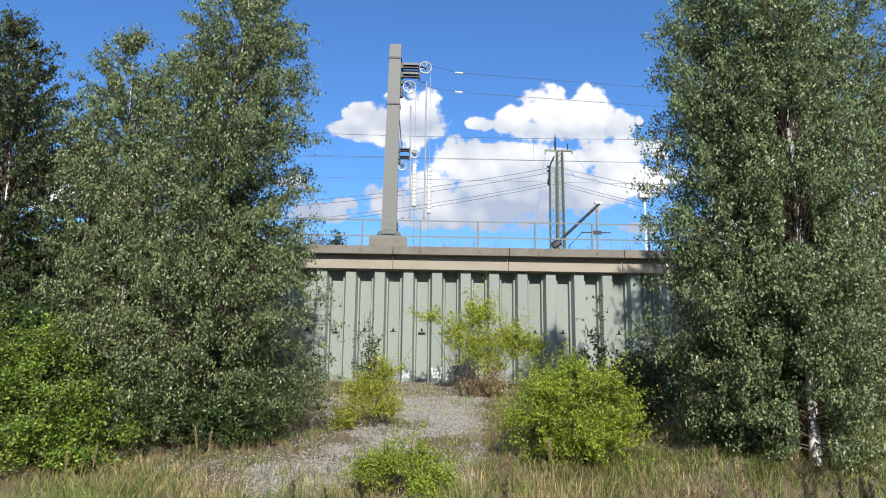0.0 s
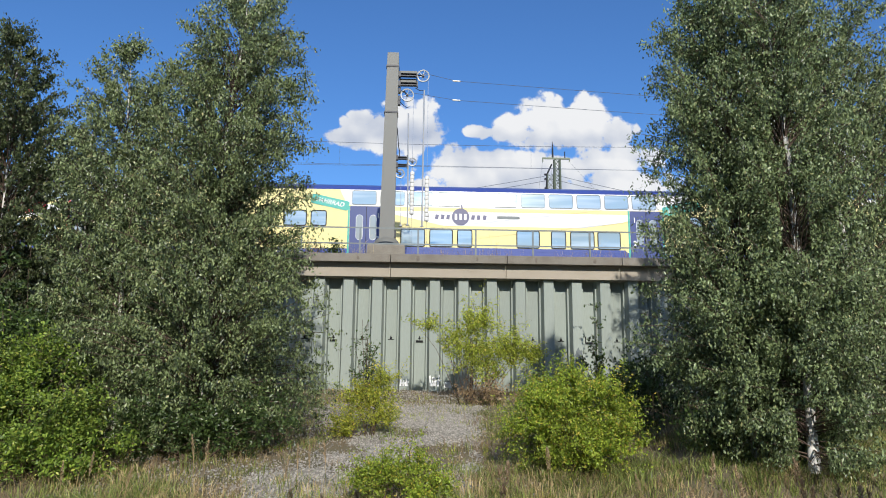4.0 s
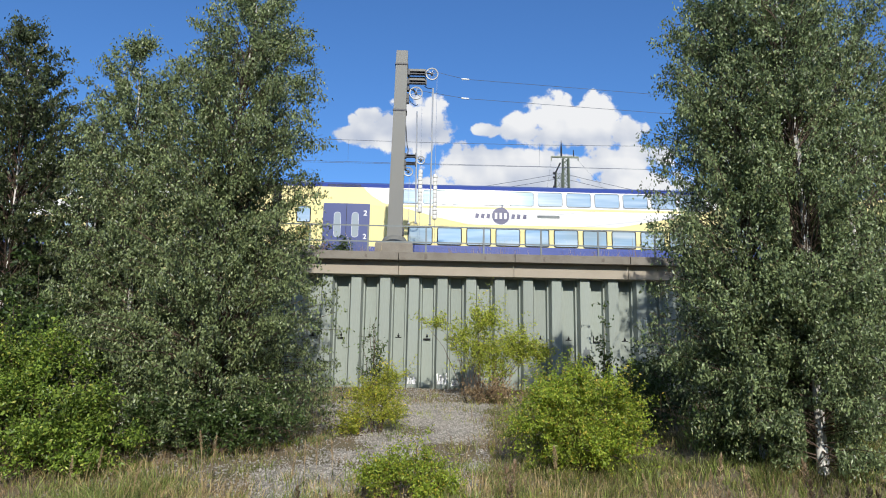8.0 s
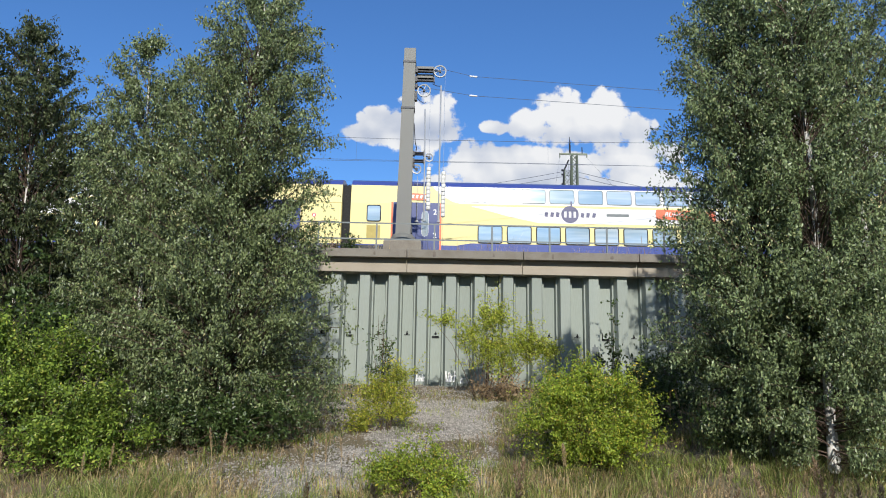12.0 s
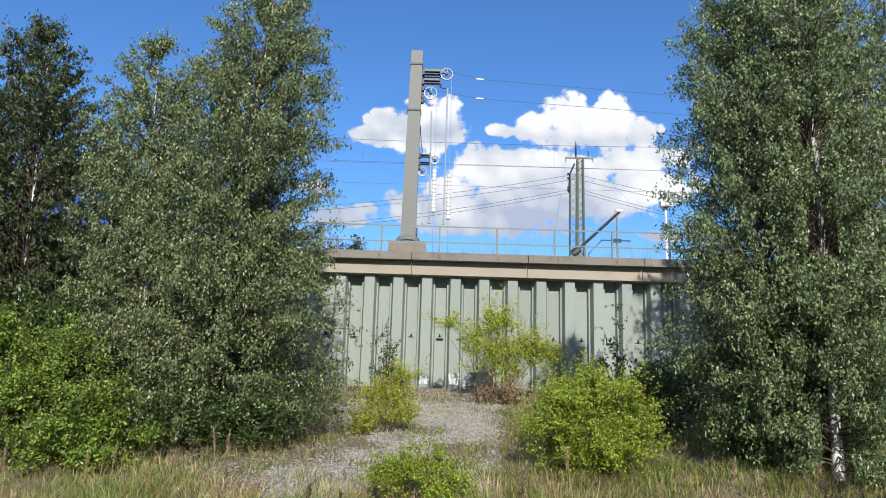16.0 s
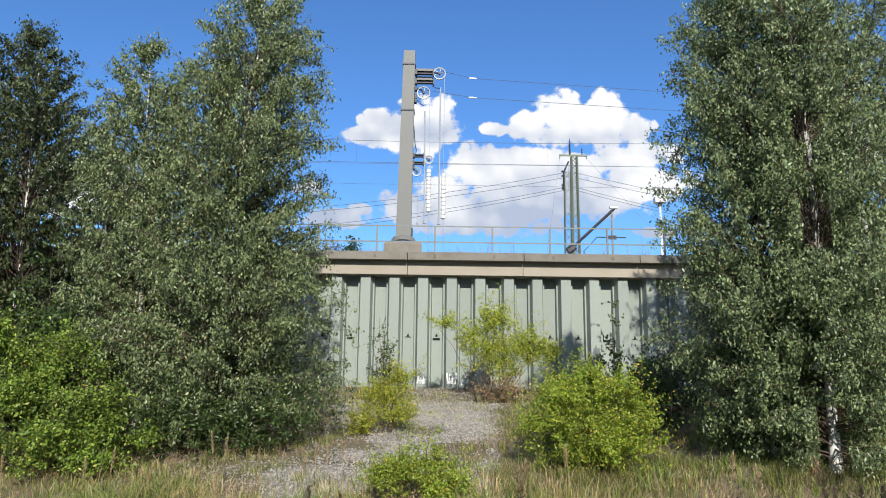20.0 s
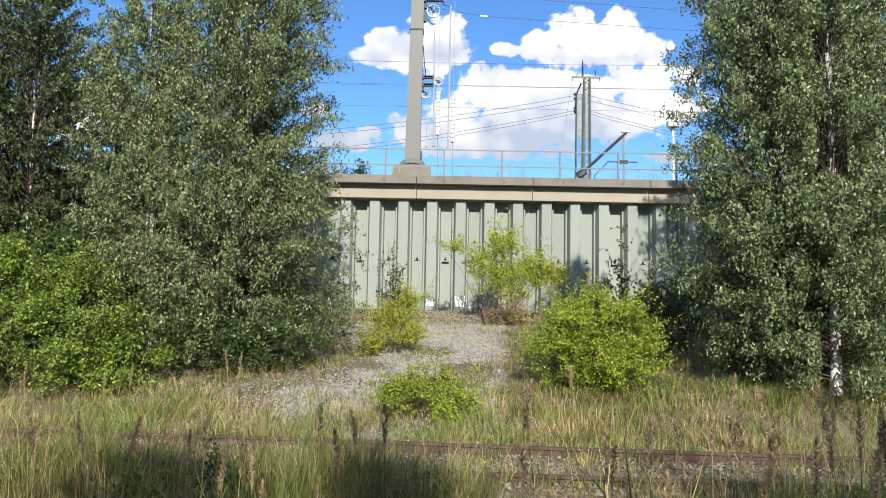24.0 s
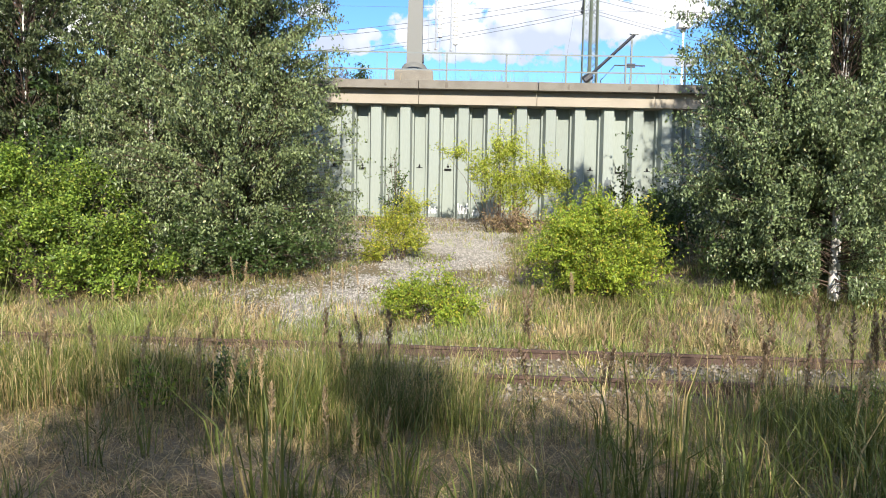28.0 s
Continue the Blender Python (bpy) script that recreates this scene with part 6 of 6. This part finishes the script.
lobed_shrub("shrub", "tall airy yellow-green shrub before the wall", 1.72, 21.2,
            ((0.2, 0, 2.35, 0.50, 0.45, 0.50, 190), (1.15, 0, 1.55, 0.75, 0.5, 0.48, 260), (0.1, 0, 1.35, 0.70, 0.5, 0.45, 200), (-1.15, 0, 2.3, 0.55, 0.25, 0.12, 44), (-0.55, 0, 1.85, 0.35, 0.3, 0.28, 60), (1.8, 0, 1.45, 0.35, 0.3, 0.28, 60), (0.6, 0, 0.9, 0.5, 0.4, 0.3, 60)),
            M["lime"], 18, 0.041, 42, "yellow-green shrubs", twig=0.26)
lobed_shrub("weed", "brown withered weeds below the tall shrub", 2.35, 20.6, ((0, 0, 0.35, 0.85, 0.4, 0.32, 90), (-0.6, 0.1, 0.25, 0.5, 0.3, 0.22, 40)),
            M["weed"], 9, 0.045, 48, "withered weeds", "weed")
lobed_shrub("shrub", "small yellowing shrub on the bank", -1.0, 16.3,
            ((0.32, 0, 1.15, 0.30, 0.3, 0.30, 110), (-0.05, 0, 0.72, 0.46, 0.4, 0.40, 210), (-0.5, -0.2, 0.25, 0.24, 0.25, 0.28, 100), (0.40, 0, 0.45, 0.26, 0.3, 0.30, 90)),
            M["yellow"], 20, 0.030, 44, "yellow-green shrubs")
lobed_shrub("shrub", "low yellow-green bush beside the siding", -0.12, 11.5,
            ((0.05, 0, 0.36, 0.68, 0.5, 0.38, 330), (-0.40, 0, 0.42, 0.36, 0.4, 0.34, 130), (0.42, -0.1, 0.25, 0.38, 0.35, 0.30, 150), (0.15, 0, 0.85, 0.28, 0.25, 0.22, 18)),
            M["leafy"], 22, 0.026, 45, "yellow-green shrubs", twig=0.15, clump=12)
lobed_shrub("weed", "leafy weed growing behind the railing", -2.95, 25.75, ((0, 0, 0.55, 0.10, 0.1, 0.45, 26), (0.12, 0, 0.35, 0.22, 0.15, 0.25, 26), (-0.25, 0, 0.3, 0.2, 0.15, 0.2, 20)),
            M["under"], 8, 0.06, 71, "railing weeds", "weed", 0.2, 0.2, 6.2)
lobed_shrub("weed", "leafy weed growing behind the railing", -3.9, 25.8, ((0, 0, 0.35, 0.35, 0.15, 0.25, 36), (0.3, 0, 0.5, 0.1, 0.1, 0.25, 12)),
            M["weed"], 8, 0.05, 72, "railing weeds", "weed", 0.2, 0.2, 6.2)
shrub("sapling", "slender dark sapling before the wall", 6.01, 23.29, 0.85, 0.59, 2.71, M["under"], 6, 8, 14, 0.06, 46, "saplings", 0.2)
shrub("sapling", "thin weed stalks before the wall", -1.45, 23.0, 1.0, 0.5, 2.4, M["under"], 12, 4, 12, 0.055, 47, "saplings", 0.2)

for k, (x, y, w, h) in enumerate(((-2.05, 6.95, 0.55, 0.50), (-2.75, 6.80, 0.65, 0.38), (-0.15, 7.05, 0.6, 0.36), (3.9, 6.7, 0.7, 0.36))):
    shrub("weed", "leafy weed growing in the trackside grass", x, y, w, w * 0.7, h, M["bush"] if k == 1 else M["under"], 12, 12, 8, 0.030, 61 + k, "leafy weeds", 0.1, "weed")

# ---- grasses ----


def blades(x, y, height, width, lean=0.35, az=None):
    """Arrays of bent grass blades with tapering tips."""
    n = len(x)
    z = ground_np(x, y)
    if az is None:
        az = rng.uniform(0, math.tau, n)
    h = height * rng.uniform(0.45, 1.15, n)
    w = width * rng.uniform(0.6, 1.3, n)
    bend = lean * rng.uniform(0.1, 1.3, n) * h
    turn = az + math.pi / 2 + rng.normal(0, 0.8, n)
    side = np.c_[np.cos(turn), np.sin(turn), np.zeros(n)] * w[:, None] / 2
    fwd = np.c_[np.cos(az), np.sin(az), np.zeros(n)]
    p0 = np.c_[x, y, z - 0.02]
    v = []
    for q, k in ((0, 1.0), (0.5, 0.85)):
        c = p0 + fwd * (bend * q ** 2)[:, None] + np.c_[np.zeros(n), np.zeros(n), h * q]
        v += [c - side * k, c + side * k]
    c = p0 + fwd * bend[:, None] + np.c_[np.zeros(n), np.zeros(n), h * rng.uniform(0.6, 1.0, n)]
    v.append(c)
    v = np.stack(v, 1).reshape(-1, 3)
    i = (np.arange(n) * 5)[:, None]
    f = np.concatenate([i + np.array([[0, 1, 3]]), i + np.array([[0, 3, 2]]), i + np.array([[2, 3, 4]])])
    return v, f


def grass(name, label, n, area, keep, height, width, mat, lean=0.35):
    x = rng.uniform(area[0], area[1], n)
    y = rng.uniform(area[2], area[3], n)
    ok = np.array([rng.random() < keep(a, b) for a, b in zip(x, y)])
    v, f = blades(x[ok], y[ok], height, width, lean)
    return tagged(new(name, mesh_np(name, v, f, mat)), label, "grass", kind="stuff")


def tufts(name, label, n, area, keep, height, width, mat, per=24, radius=0.09, lean=0.5):
    """Grass that grows in clumps: blades fan out from scattered roots, clumps differ in size."""
    x = rng.uniform(area[0], area[1], n)
    y = rng.uniform(area[2], area[3], n)
    ok = np.array([rng.random() < keep(a, b) for a, b in zip(x, y)])
    x, y = x[ok], y[ok]
    size = np.exp(rng.normal(-0.1, 0.35, len(x)))
    k = rng.poisson(per * size) + 3
    i = np.repeat(np.arange(len(x)), k)
    off = rng.normal(0, 1.0, (len(i), 2)) * (radius * size[i])[:, None]
    az = np.arctan2(off[:, 1], off[:, 0]) + rng.normal(0, 0.5, len(i))
    v, f = blades(x[i] + off[:, 0], y[i] + off[:, 1], height * size[i], width, lean, az)
    return tagged(new(name, mesh_np(name, v, f, mat)), label, "grass", kind="stuff")


def patch(x, y, s, seed):
    return 0.5 + noise.noise((x * s, y * s, seed))


def off_track(x, y):
    return y - rail_y(x)


def fade(a, b, v):
    return smooth01(a, b, v)


def open_gap(x, y):
    """The bare stony gap in the grass beside the near rail."""
    return fade(0.2, 0.7, x) * fade(3.2, 2.6, x) * fade(5.6, 6.3, y)


def beside(x, y):
    """1 on the strip of tall grass along the near rail, 0 away from it."""
    o = off_track(x, y)
    return (1 - 0.75 * fade(2.0, 3.0, x)) * fade(-0.08, -0.35, o) * fade(-1.7, -1.05, o + 0.7 * patch(x, y, 0.9, 31)) * (1 - open_gap(x, y))


def verge(x, y):
    """How thick the grass stands on the bank: thin on the scree, thick on the right."""
    p = 1.15 * patch(x, y, 0.8, 3) - 0.42 + (0.62 if x > 0 else 0.44 if x < -5 else 0.36) * fade(2.2, 4.0, ((0.5 - x) * 1.2 if x < 0.5 else (x - 0.5) * 3.4) + 2.2 * (patch(x, y, 0.6, 33) - 0.5))
    p *= 1 - 0.93 * scree(x, y)
    if abs(off_track(x, y) - 0.75) < 0.75:
        p *= 0.10
    return max(0, p) * (1 - 0.75 * fade(5.5, 9.5, off_track(x, y)))


tufts("tall_grass", "tall green grass growing beside the siding", 3000, (-10, 10, 5.6, 8.6), lambda x, y: beside(x, y) * max(0, patch(x, y, 0.6, 2) - 0.26) * 2.8, 0.52, 0.008, M["reed"], 26, 0.10, 0.4)
tufts("pale_grass", "pale sunlit grass between the tall tufts", 2600, (-10, 10, 5.8, 8.6), lambda x, y: beside(x, y) * max(0, patch(x, y, 0.8, 12) - 0.22) * 2.3, 0.50, 0.007, M["grass"], 22, 0.10, 0.5)
tufts("bleached_grass", "bleached straw stalks among the tall grass", 2400, (-10, 10, 5.8, 8.6), lambda x, y: beside(x, y) * max(0, patch(x, y, 0.7, 42) - 0.2) * 1.8, 0.55, 0.006, M["straw"], 12, 0.12, 0.5)
grass("dry_grass", "matted dry grass lying in the shade", 65000, (-7, 7, 2.2, 7.5), lambda x, y: 0.25 + 0.8 * patch(x, y, 1.1, 9), 0.13, 0.006, M["straw"], 3.2)
grass("brown_grass", "brown rotting grass lying among the straw", 60000, (-7, 7, 2.2, 7.5), lambda x, y: 0.1 + 0.9 * patch(x, y, 0.8, 49), 0.12, 0.007, M["weed"], 3.0)
tufts("short_grass", "short green grass among the straw", 3000, (-7, 7, 2.2, 7.0), lambda x, y: max(0, patch(x, y, 0.9, 5) - 0.25) * 1.3, 0.20, 0.006, M["reed"], 14, 0.10, 0.8)
tufts("long_grass", "long dark grass blades close to the path", 560, (-4, 6, 2.5, 5.8),
      lambda x, y: max(0, patch(x, y, 1.1, 21) - 0.55 + 0.40 * fade(0.9, 2.0, x)) * 1.3, 0.75, 0.012, M["reed"], 15, 0.07, 0.5)
tufts("bank_grass", "yellow-green grass clumps on the bank", 10500, (-16, 20, 7.6, 22), lambda x, y: verge(x, y) * 0.8, 0.18, 0.012, M["grass"], 16, 0.10, 0.9)
tufts("dark_grass", "dark green grass clumps on the bank", 5200, (1.5, 20, 9.0, 20.5), lambda x, y: verge(x, y) * max(0, patch(x, y, 0.5, 61) - 0.2) * 1.7, 0.24, 0.008, M["reed"], 20, 0.11, 0.9)
tufts("bank_straw", "bleached straw clumps on the bank", 6500, (-16, 20, 7.6, 21), lambda x, y: verge(x, y) * patch(x, y, 0.7, 8) * (0.8 if x < 3.5 else 0.55), 0.20, 0.006, M["straw"], 16, 0.13, 1.1)
tufts("green_tufts", "fresh green grass tufts between siding and bank", 9000, (-14, 20, 7.6, 20), lambda x, y: verge(x, y) * max(0, patch(x, y, 0.8, 15) - 0.25) * 3.4, 0.24, 0.012, M["fresh"], 15, 0.10, 0.8)
tufts("brown_weeds", "brown dried weeds on the bank", 5000, (-16, 18, 8.0, 18), lambda x, y: verge(x, y) * max(0, patch(x, y, 0.6, 28) - 0.25) * (2.4 if x < 0 else 1.9) + (0.22 if x < 4 else 0.05) * (1 - 0.85 * scree(x, y)), 0.20, 0.008, M["weed"], 20, 0.13, 1.0)
tufts("siding_grass", "pale grey-green grass on the gravel beside the siding", 2700, (-5.5, 2.6, 8.2, 13.5),
      lambda x, y: fade(1.55, 1.8, off_track(x, y)) * fade(5.2, 2.4, off_track(x, y) + 1.6 * (patch(x, y, 0.5, 88) - 0.5)) * max(0, patch(x, y, 0.9, 81) - 0.22) * 1.5, 0.25, 0.011, M["fresh"], 14, 0.10, 0.8)
tufts("tawny_weeds", "tawny withered weeds on the gravel beside the siding", 1500, (-7.5, 4.5, 8.2, 14.0),
      lambda x, y: fade(1.55, 1.8, off_track(x, y)) * fade(5.6, 2.8, off_track(x, y)) * max(0, patch(x, y, 0.8, 83) - 0.35) * 2.0, 0.25, 0.011, M["straw"], 22, 0.12, 0.7)
tufts("scree_weeds", "sparse small weeds on the gravel", 420, (-3, 4, 10.5, 23), lambda x, y: max(0, patch(x, y, 0.7, 51) - 0.35) * 1.5, 0.20, 0.008, M["lime"], 12, 0.08, 0.8)
tufts("track_weeds", "yellow-green weeds between the rails", 700, (-14, 14, 6.5, 11), lambda x, y: fade(0.0, 0.2, off_track(x, y)) * fade(1.5, 1.3, off_track(x, y)) * max(0, patch(x, y, 0.9, 25) - 0.35) * 2, 0.20, 0.008, M["lime"], 16, 0.09, 0.8)
grass("track_straw", "dry straw between the rails", 16000, (-14, 14, 6.5, 11), lambda x, y: fade(-0.1, 0.1, off_track(x, y)) * fade(1.6, 1.4, off_track(x, y)) * patch(x, y, 0.8, 26), 0.12, 0.006, M["straw"], 2.5)
grass("wall_grass", "dry weeds along the foot of the wall", 16000, (-5, 8, 20.5, 24.35), lambda x, y: patch(x, y, 0.6, 4) * (0.35 if y < 22.5 else 0.6), 0.18, 0.010, M["weed"], 1.0)
grass("wall_weeds", "green weeds along the foot of the wall", 7000, (-5, 8, 19.0, 24.35), lambda x, y: max(0, patch(x, y, 0.7, 14) - 0.3), 0.26, 0.010, M["grass"], 0.8)
tufts("coping_weeds", "thin dry weeds on the embankment edge", 420, (-9, 14, 25.0, 26.8), lambda x, y: max(0, patch(x, y, 0.8, 6) - 0.30) * 1.6, 0.75, 0.010, M["weed"], 9, 0.10, 0.35).location.z = 4.42
tufts("coping_straw", "bleached weed stalks on the embankment edge", 260, (-9, 14, 25.0, 26.8), lambda x, y: max(0, patch(x, y, 0.8, 6) - 0.30) * 1.6, 0.85, 0.009, M["straw"], 7, 0.10, 0.35).location.z = 4.42


# reed grass close by: single stalks with seed heads
def reed(x, y, h, head, thick, bend, turn, mat, group):
    root = thing("reed_stalk", "tall reed grass stalk with a brown seed head" if mat == "seed_dark" else "pale reed grass stalk with a buff seed head", "reed", pose(x, y, ground_z(x, y) - 0.02, 0, 0, turn), group)
    n = 7
    pts = [(bend * (k / n) ** 2 * h, 0, h * k / n) for k in range(n + 1)]
    part("stalk", tube(bmesh.new(), pts, [0.0035 - 0.002 * k / n for k in range(n + 1)], 5), M["straw"] if mat == "seed" else M["reed"], root)
    m = 52
    q = 1 - head / h * (1 - np.linspace(0, 1, m) ** 0.9)
    spine = np.c_[bend * q ** 2 * h, np.zeros(m), h * q]
    full = np.sin(np.pi * np.clip(np.linspace(0.06, 0.97, m), 0, 1)) ** 0.7
    v, f = [], []
    for k in range(2 * m):
        i = k % m
        a = rng.uniform(0, math.tau)
        out = np.array([math.cos(a), math.sin(a), 0.0]) * thick * full[i] * rng.uniform(0.5, 1.15)
        tip = spine[i] + out + np.array([0, 0, rng.uniform(0.015, 0.045)])
        w = np.array([-math.sin(a), math.cos(a), 0.0]) * rng.uniform(0.005, 0.009)
        mid = spine[i] + out * 0.55 + np.array([0, 0, 0.008])
        n0 = len(v)
        v += [spine[i], mid - w, tip, mid + w]
        f.append((n0, n0 + 1, n0 + 2, n0 + 3))
    part("seed_head", mesh_np("seed_head", np.array(v), np.array(f), M[mat]), None, root)
    nb = random.randint(2, 4)
    for k in range(nb):
        z0 = h * random.uniform(0.05, 0.5)
        a = random.uniform(0, math.tau)
        l = h * random.uniform(0.25, 0.45)
        bm = bmesh.new()
        c, s = math.cos(a), math.sin(a)
        pr = None
        for j in range(5):
            q = j / 4
            p = Vector((bend * (z0 / h) ** 2 * h + c * l * 0.7 * q, s * l * 0.7 * q, z0 + l * (0.9 * q - 0.55 * q * q)))
            wv = Vector((-s, c, 0)) * 0.006 * (1 - q * 0.9)
            row = (bm.verts.new(p - wv), bm.verts.new(p + wv))
            if pr:
                bm.faces.new((pr[0], pr[1], row[1], row[0]))
            pr = row
        part("blade", bm, M["reed"], root)
    return root


# single clumps of long blades close by
for x, y, h in ((-0.36, 4.10, 0.62), (-0.16, 4.15, 0.66), (-0.55, 4.05, 0.55), (0.30, 4.05, 0.62), (0.52, 4.35, 0.66), (1.05, 4.20, 0.72), (1.25, 4.55, 0.70), (1.40, 4.05, 0.78),
                (1.62, 4.40, 0.75), (1.78, 4.15, 0.80), (2.0, 4.25, 0.78), (2.35, 4.75, 0.74), (2.55, 4.3, 0.85), (3.0, 4.75, 0.82), (3.45, 5.1, 0.80), (3.05, 4.25, 0.90)):
    n = rng.integers(16, 30)
    spot = rng.normal(0, 0.055, (n, 2))
    v, f = blades(x + spot[:, 0], y + spot[:, 1], h, 0.013, 0.55, np.arctan2(spot[:, 1], spot[:, 0]))
    tagged(new("grass_clump", mesh_np("grass_clump", v, f, M["reed"])), "clump of long dark green grass blades", "grass", "grass clumps")

random.seed(11)
for x, y, h, mat in ((0.62, 5.6, 1.42, "seed_dark"), (0.78, 5.5, 1.40, "seed_dark"), (0.72, 5.0, 1.05, "seed_dark"), (1.22, 5.2, 1.08, "seed_dark"), (1.29, 5.3, 1.00, "seed_dark"),
                     (1.39, 5.2, 0.86, "seed_dark"), (1.50, 5.2, 1.18, "seed_dark"), (1.62, 5.1, 0.82, "seed"), (1.85, 5.2, 1.19, "seed_dark"), (2.08, 5.3, 1.23, "seed_dark"), (2.23, 5.2, 1.17, "seed_dark"),
                     (2.30, 5.1, 0.97, "seed_dark"), (2.36, 5.2, 1.12, "seed_dark"), (2.17, 5.4, 1.46, "seed"), (2.50, 5.2, 1.40, "seed"), (2.02, 5.2, 1.25, "seed"), (2.43, 5.3, 1.23, "seed"),
                     (2.85, 5.2, 1.28, "seed_dark"), (2.94, 5.2, 1.23, "seed_dark"), (3.01, 5.3, 1.44, "seed_dark"), (3.10, 5.2, 1.28, "seed_dark"), (3.23, 5.2, 1.28, "seed_dark"), (3.28, 5.2, 1.19, "seed_dark"),
                     (3.01, 5.0, 1.02, "seed"), (2.59, 5.2, 1.04, "seed_dark"), (2.76, 5.2, 1.07, "seed_dark"), (3.16, 5.1, 1.03, "seed"), (3.42, 5.2, 1.25, "seed_dark"), (3.55, 5.0, 1.15, "seed_dark"),
                     (-0.38, 5.6, 1.20, "seed_dark"), (-0.66, 5.3, 1.06, "seed_dark"), (-0.95, 5.7, 1.20, "seed_dark"), (-0.62, 6.2, 1.05, "seed_dark"), (-1.5, 5.5, 1.05, "seed"), (-1.75, 5.4, 1.12, "seed"),
                     (-1.62, 5.3, 0.95, "seed"), (-1.68, 5.6, 1.08, "seed"), (-1.38, 5.5, 0.98, "seed"), (-2.45, 5.0, 0.55, "seed"), (-1.1, 4.6, 0.55, "seed"), (-0.55, 4.7, 0.62, "seed"), (-0.40, 4.9, 0.60, "seed"),
                     (-0.78, 5.0, 0.72, "seed"), (-1.28, 5.4, 0.66, "seed"), (-2.6, 6.0, 1.0, "seed"), (-3.0, 6.2, 0.95, "seed"), (-3.3, 6.0, 1.05, "seed"), (-3.5, 6.3, 1.0, "seed"), (-2.2, 6.4, 0.85, "seed")):
    reed(x, y, h, 0.36 * random.uniform(0.8, 1.25), 0.046 if mat == "seed_dark" else 0.042, random.uniform(0.02, 0.16), random.uniform(0, 360), mat, "reed stalks")
for x, y, h in ((-3.35, 11.6, 1.05), (-3.25, 11.7, 1.0), (-1.75, 11.5, 0.95), (-1.6, 11.7, 0.9), (-1.95, 11.4, 0.8), (-1.35, 11.9, 0.9), (2.2, 11.6, 0.85), (2.28, 11.8, 0.8), (4.9, 14.5, 0.95), (5.2, 14.6, 0.9), (5.75, 14.3, 1.0), (5.85, 14.4, 0.95),
                (4.2, 10.4, 0.8), (3.3, 10.2, 0.75), (-5.2, 11.2, 0.8), (-4.9, 11.4, 0.9), (-4.3, 11.3, 0.7), (-6.3, 11.0, 0.8), (-3.0, 10.4, 0.6)):
    reed(x, y, h, 0.34, 0.038, random.uniform(0.02, 0.2), random.uniform(0, 360), "seed", "pale reed stalks")

motions()
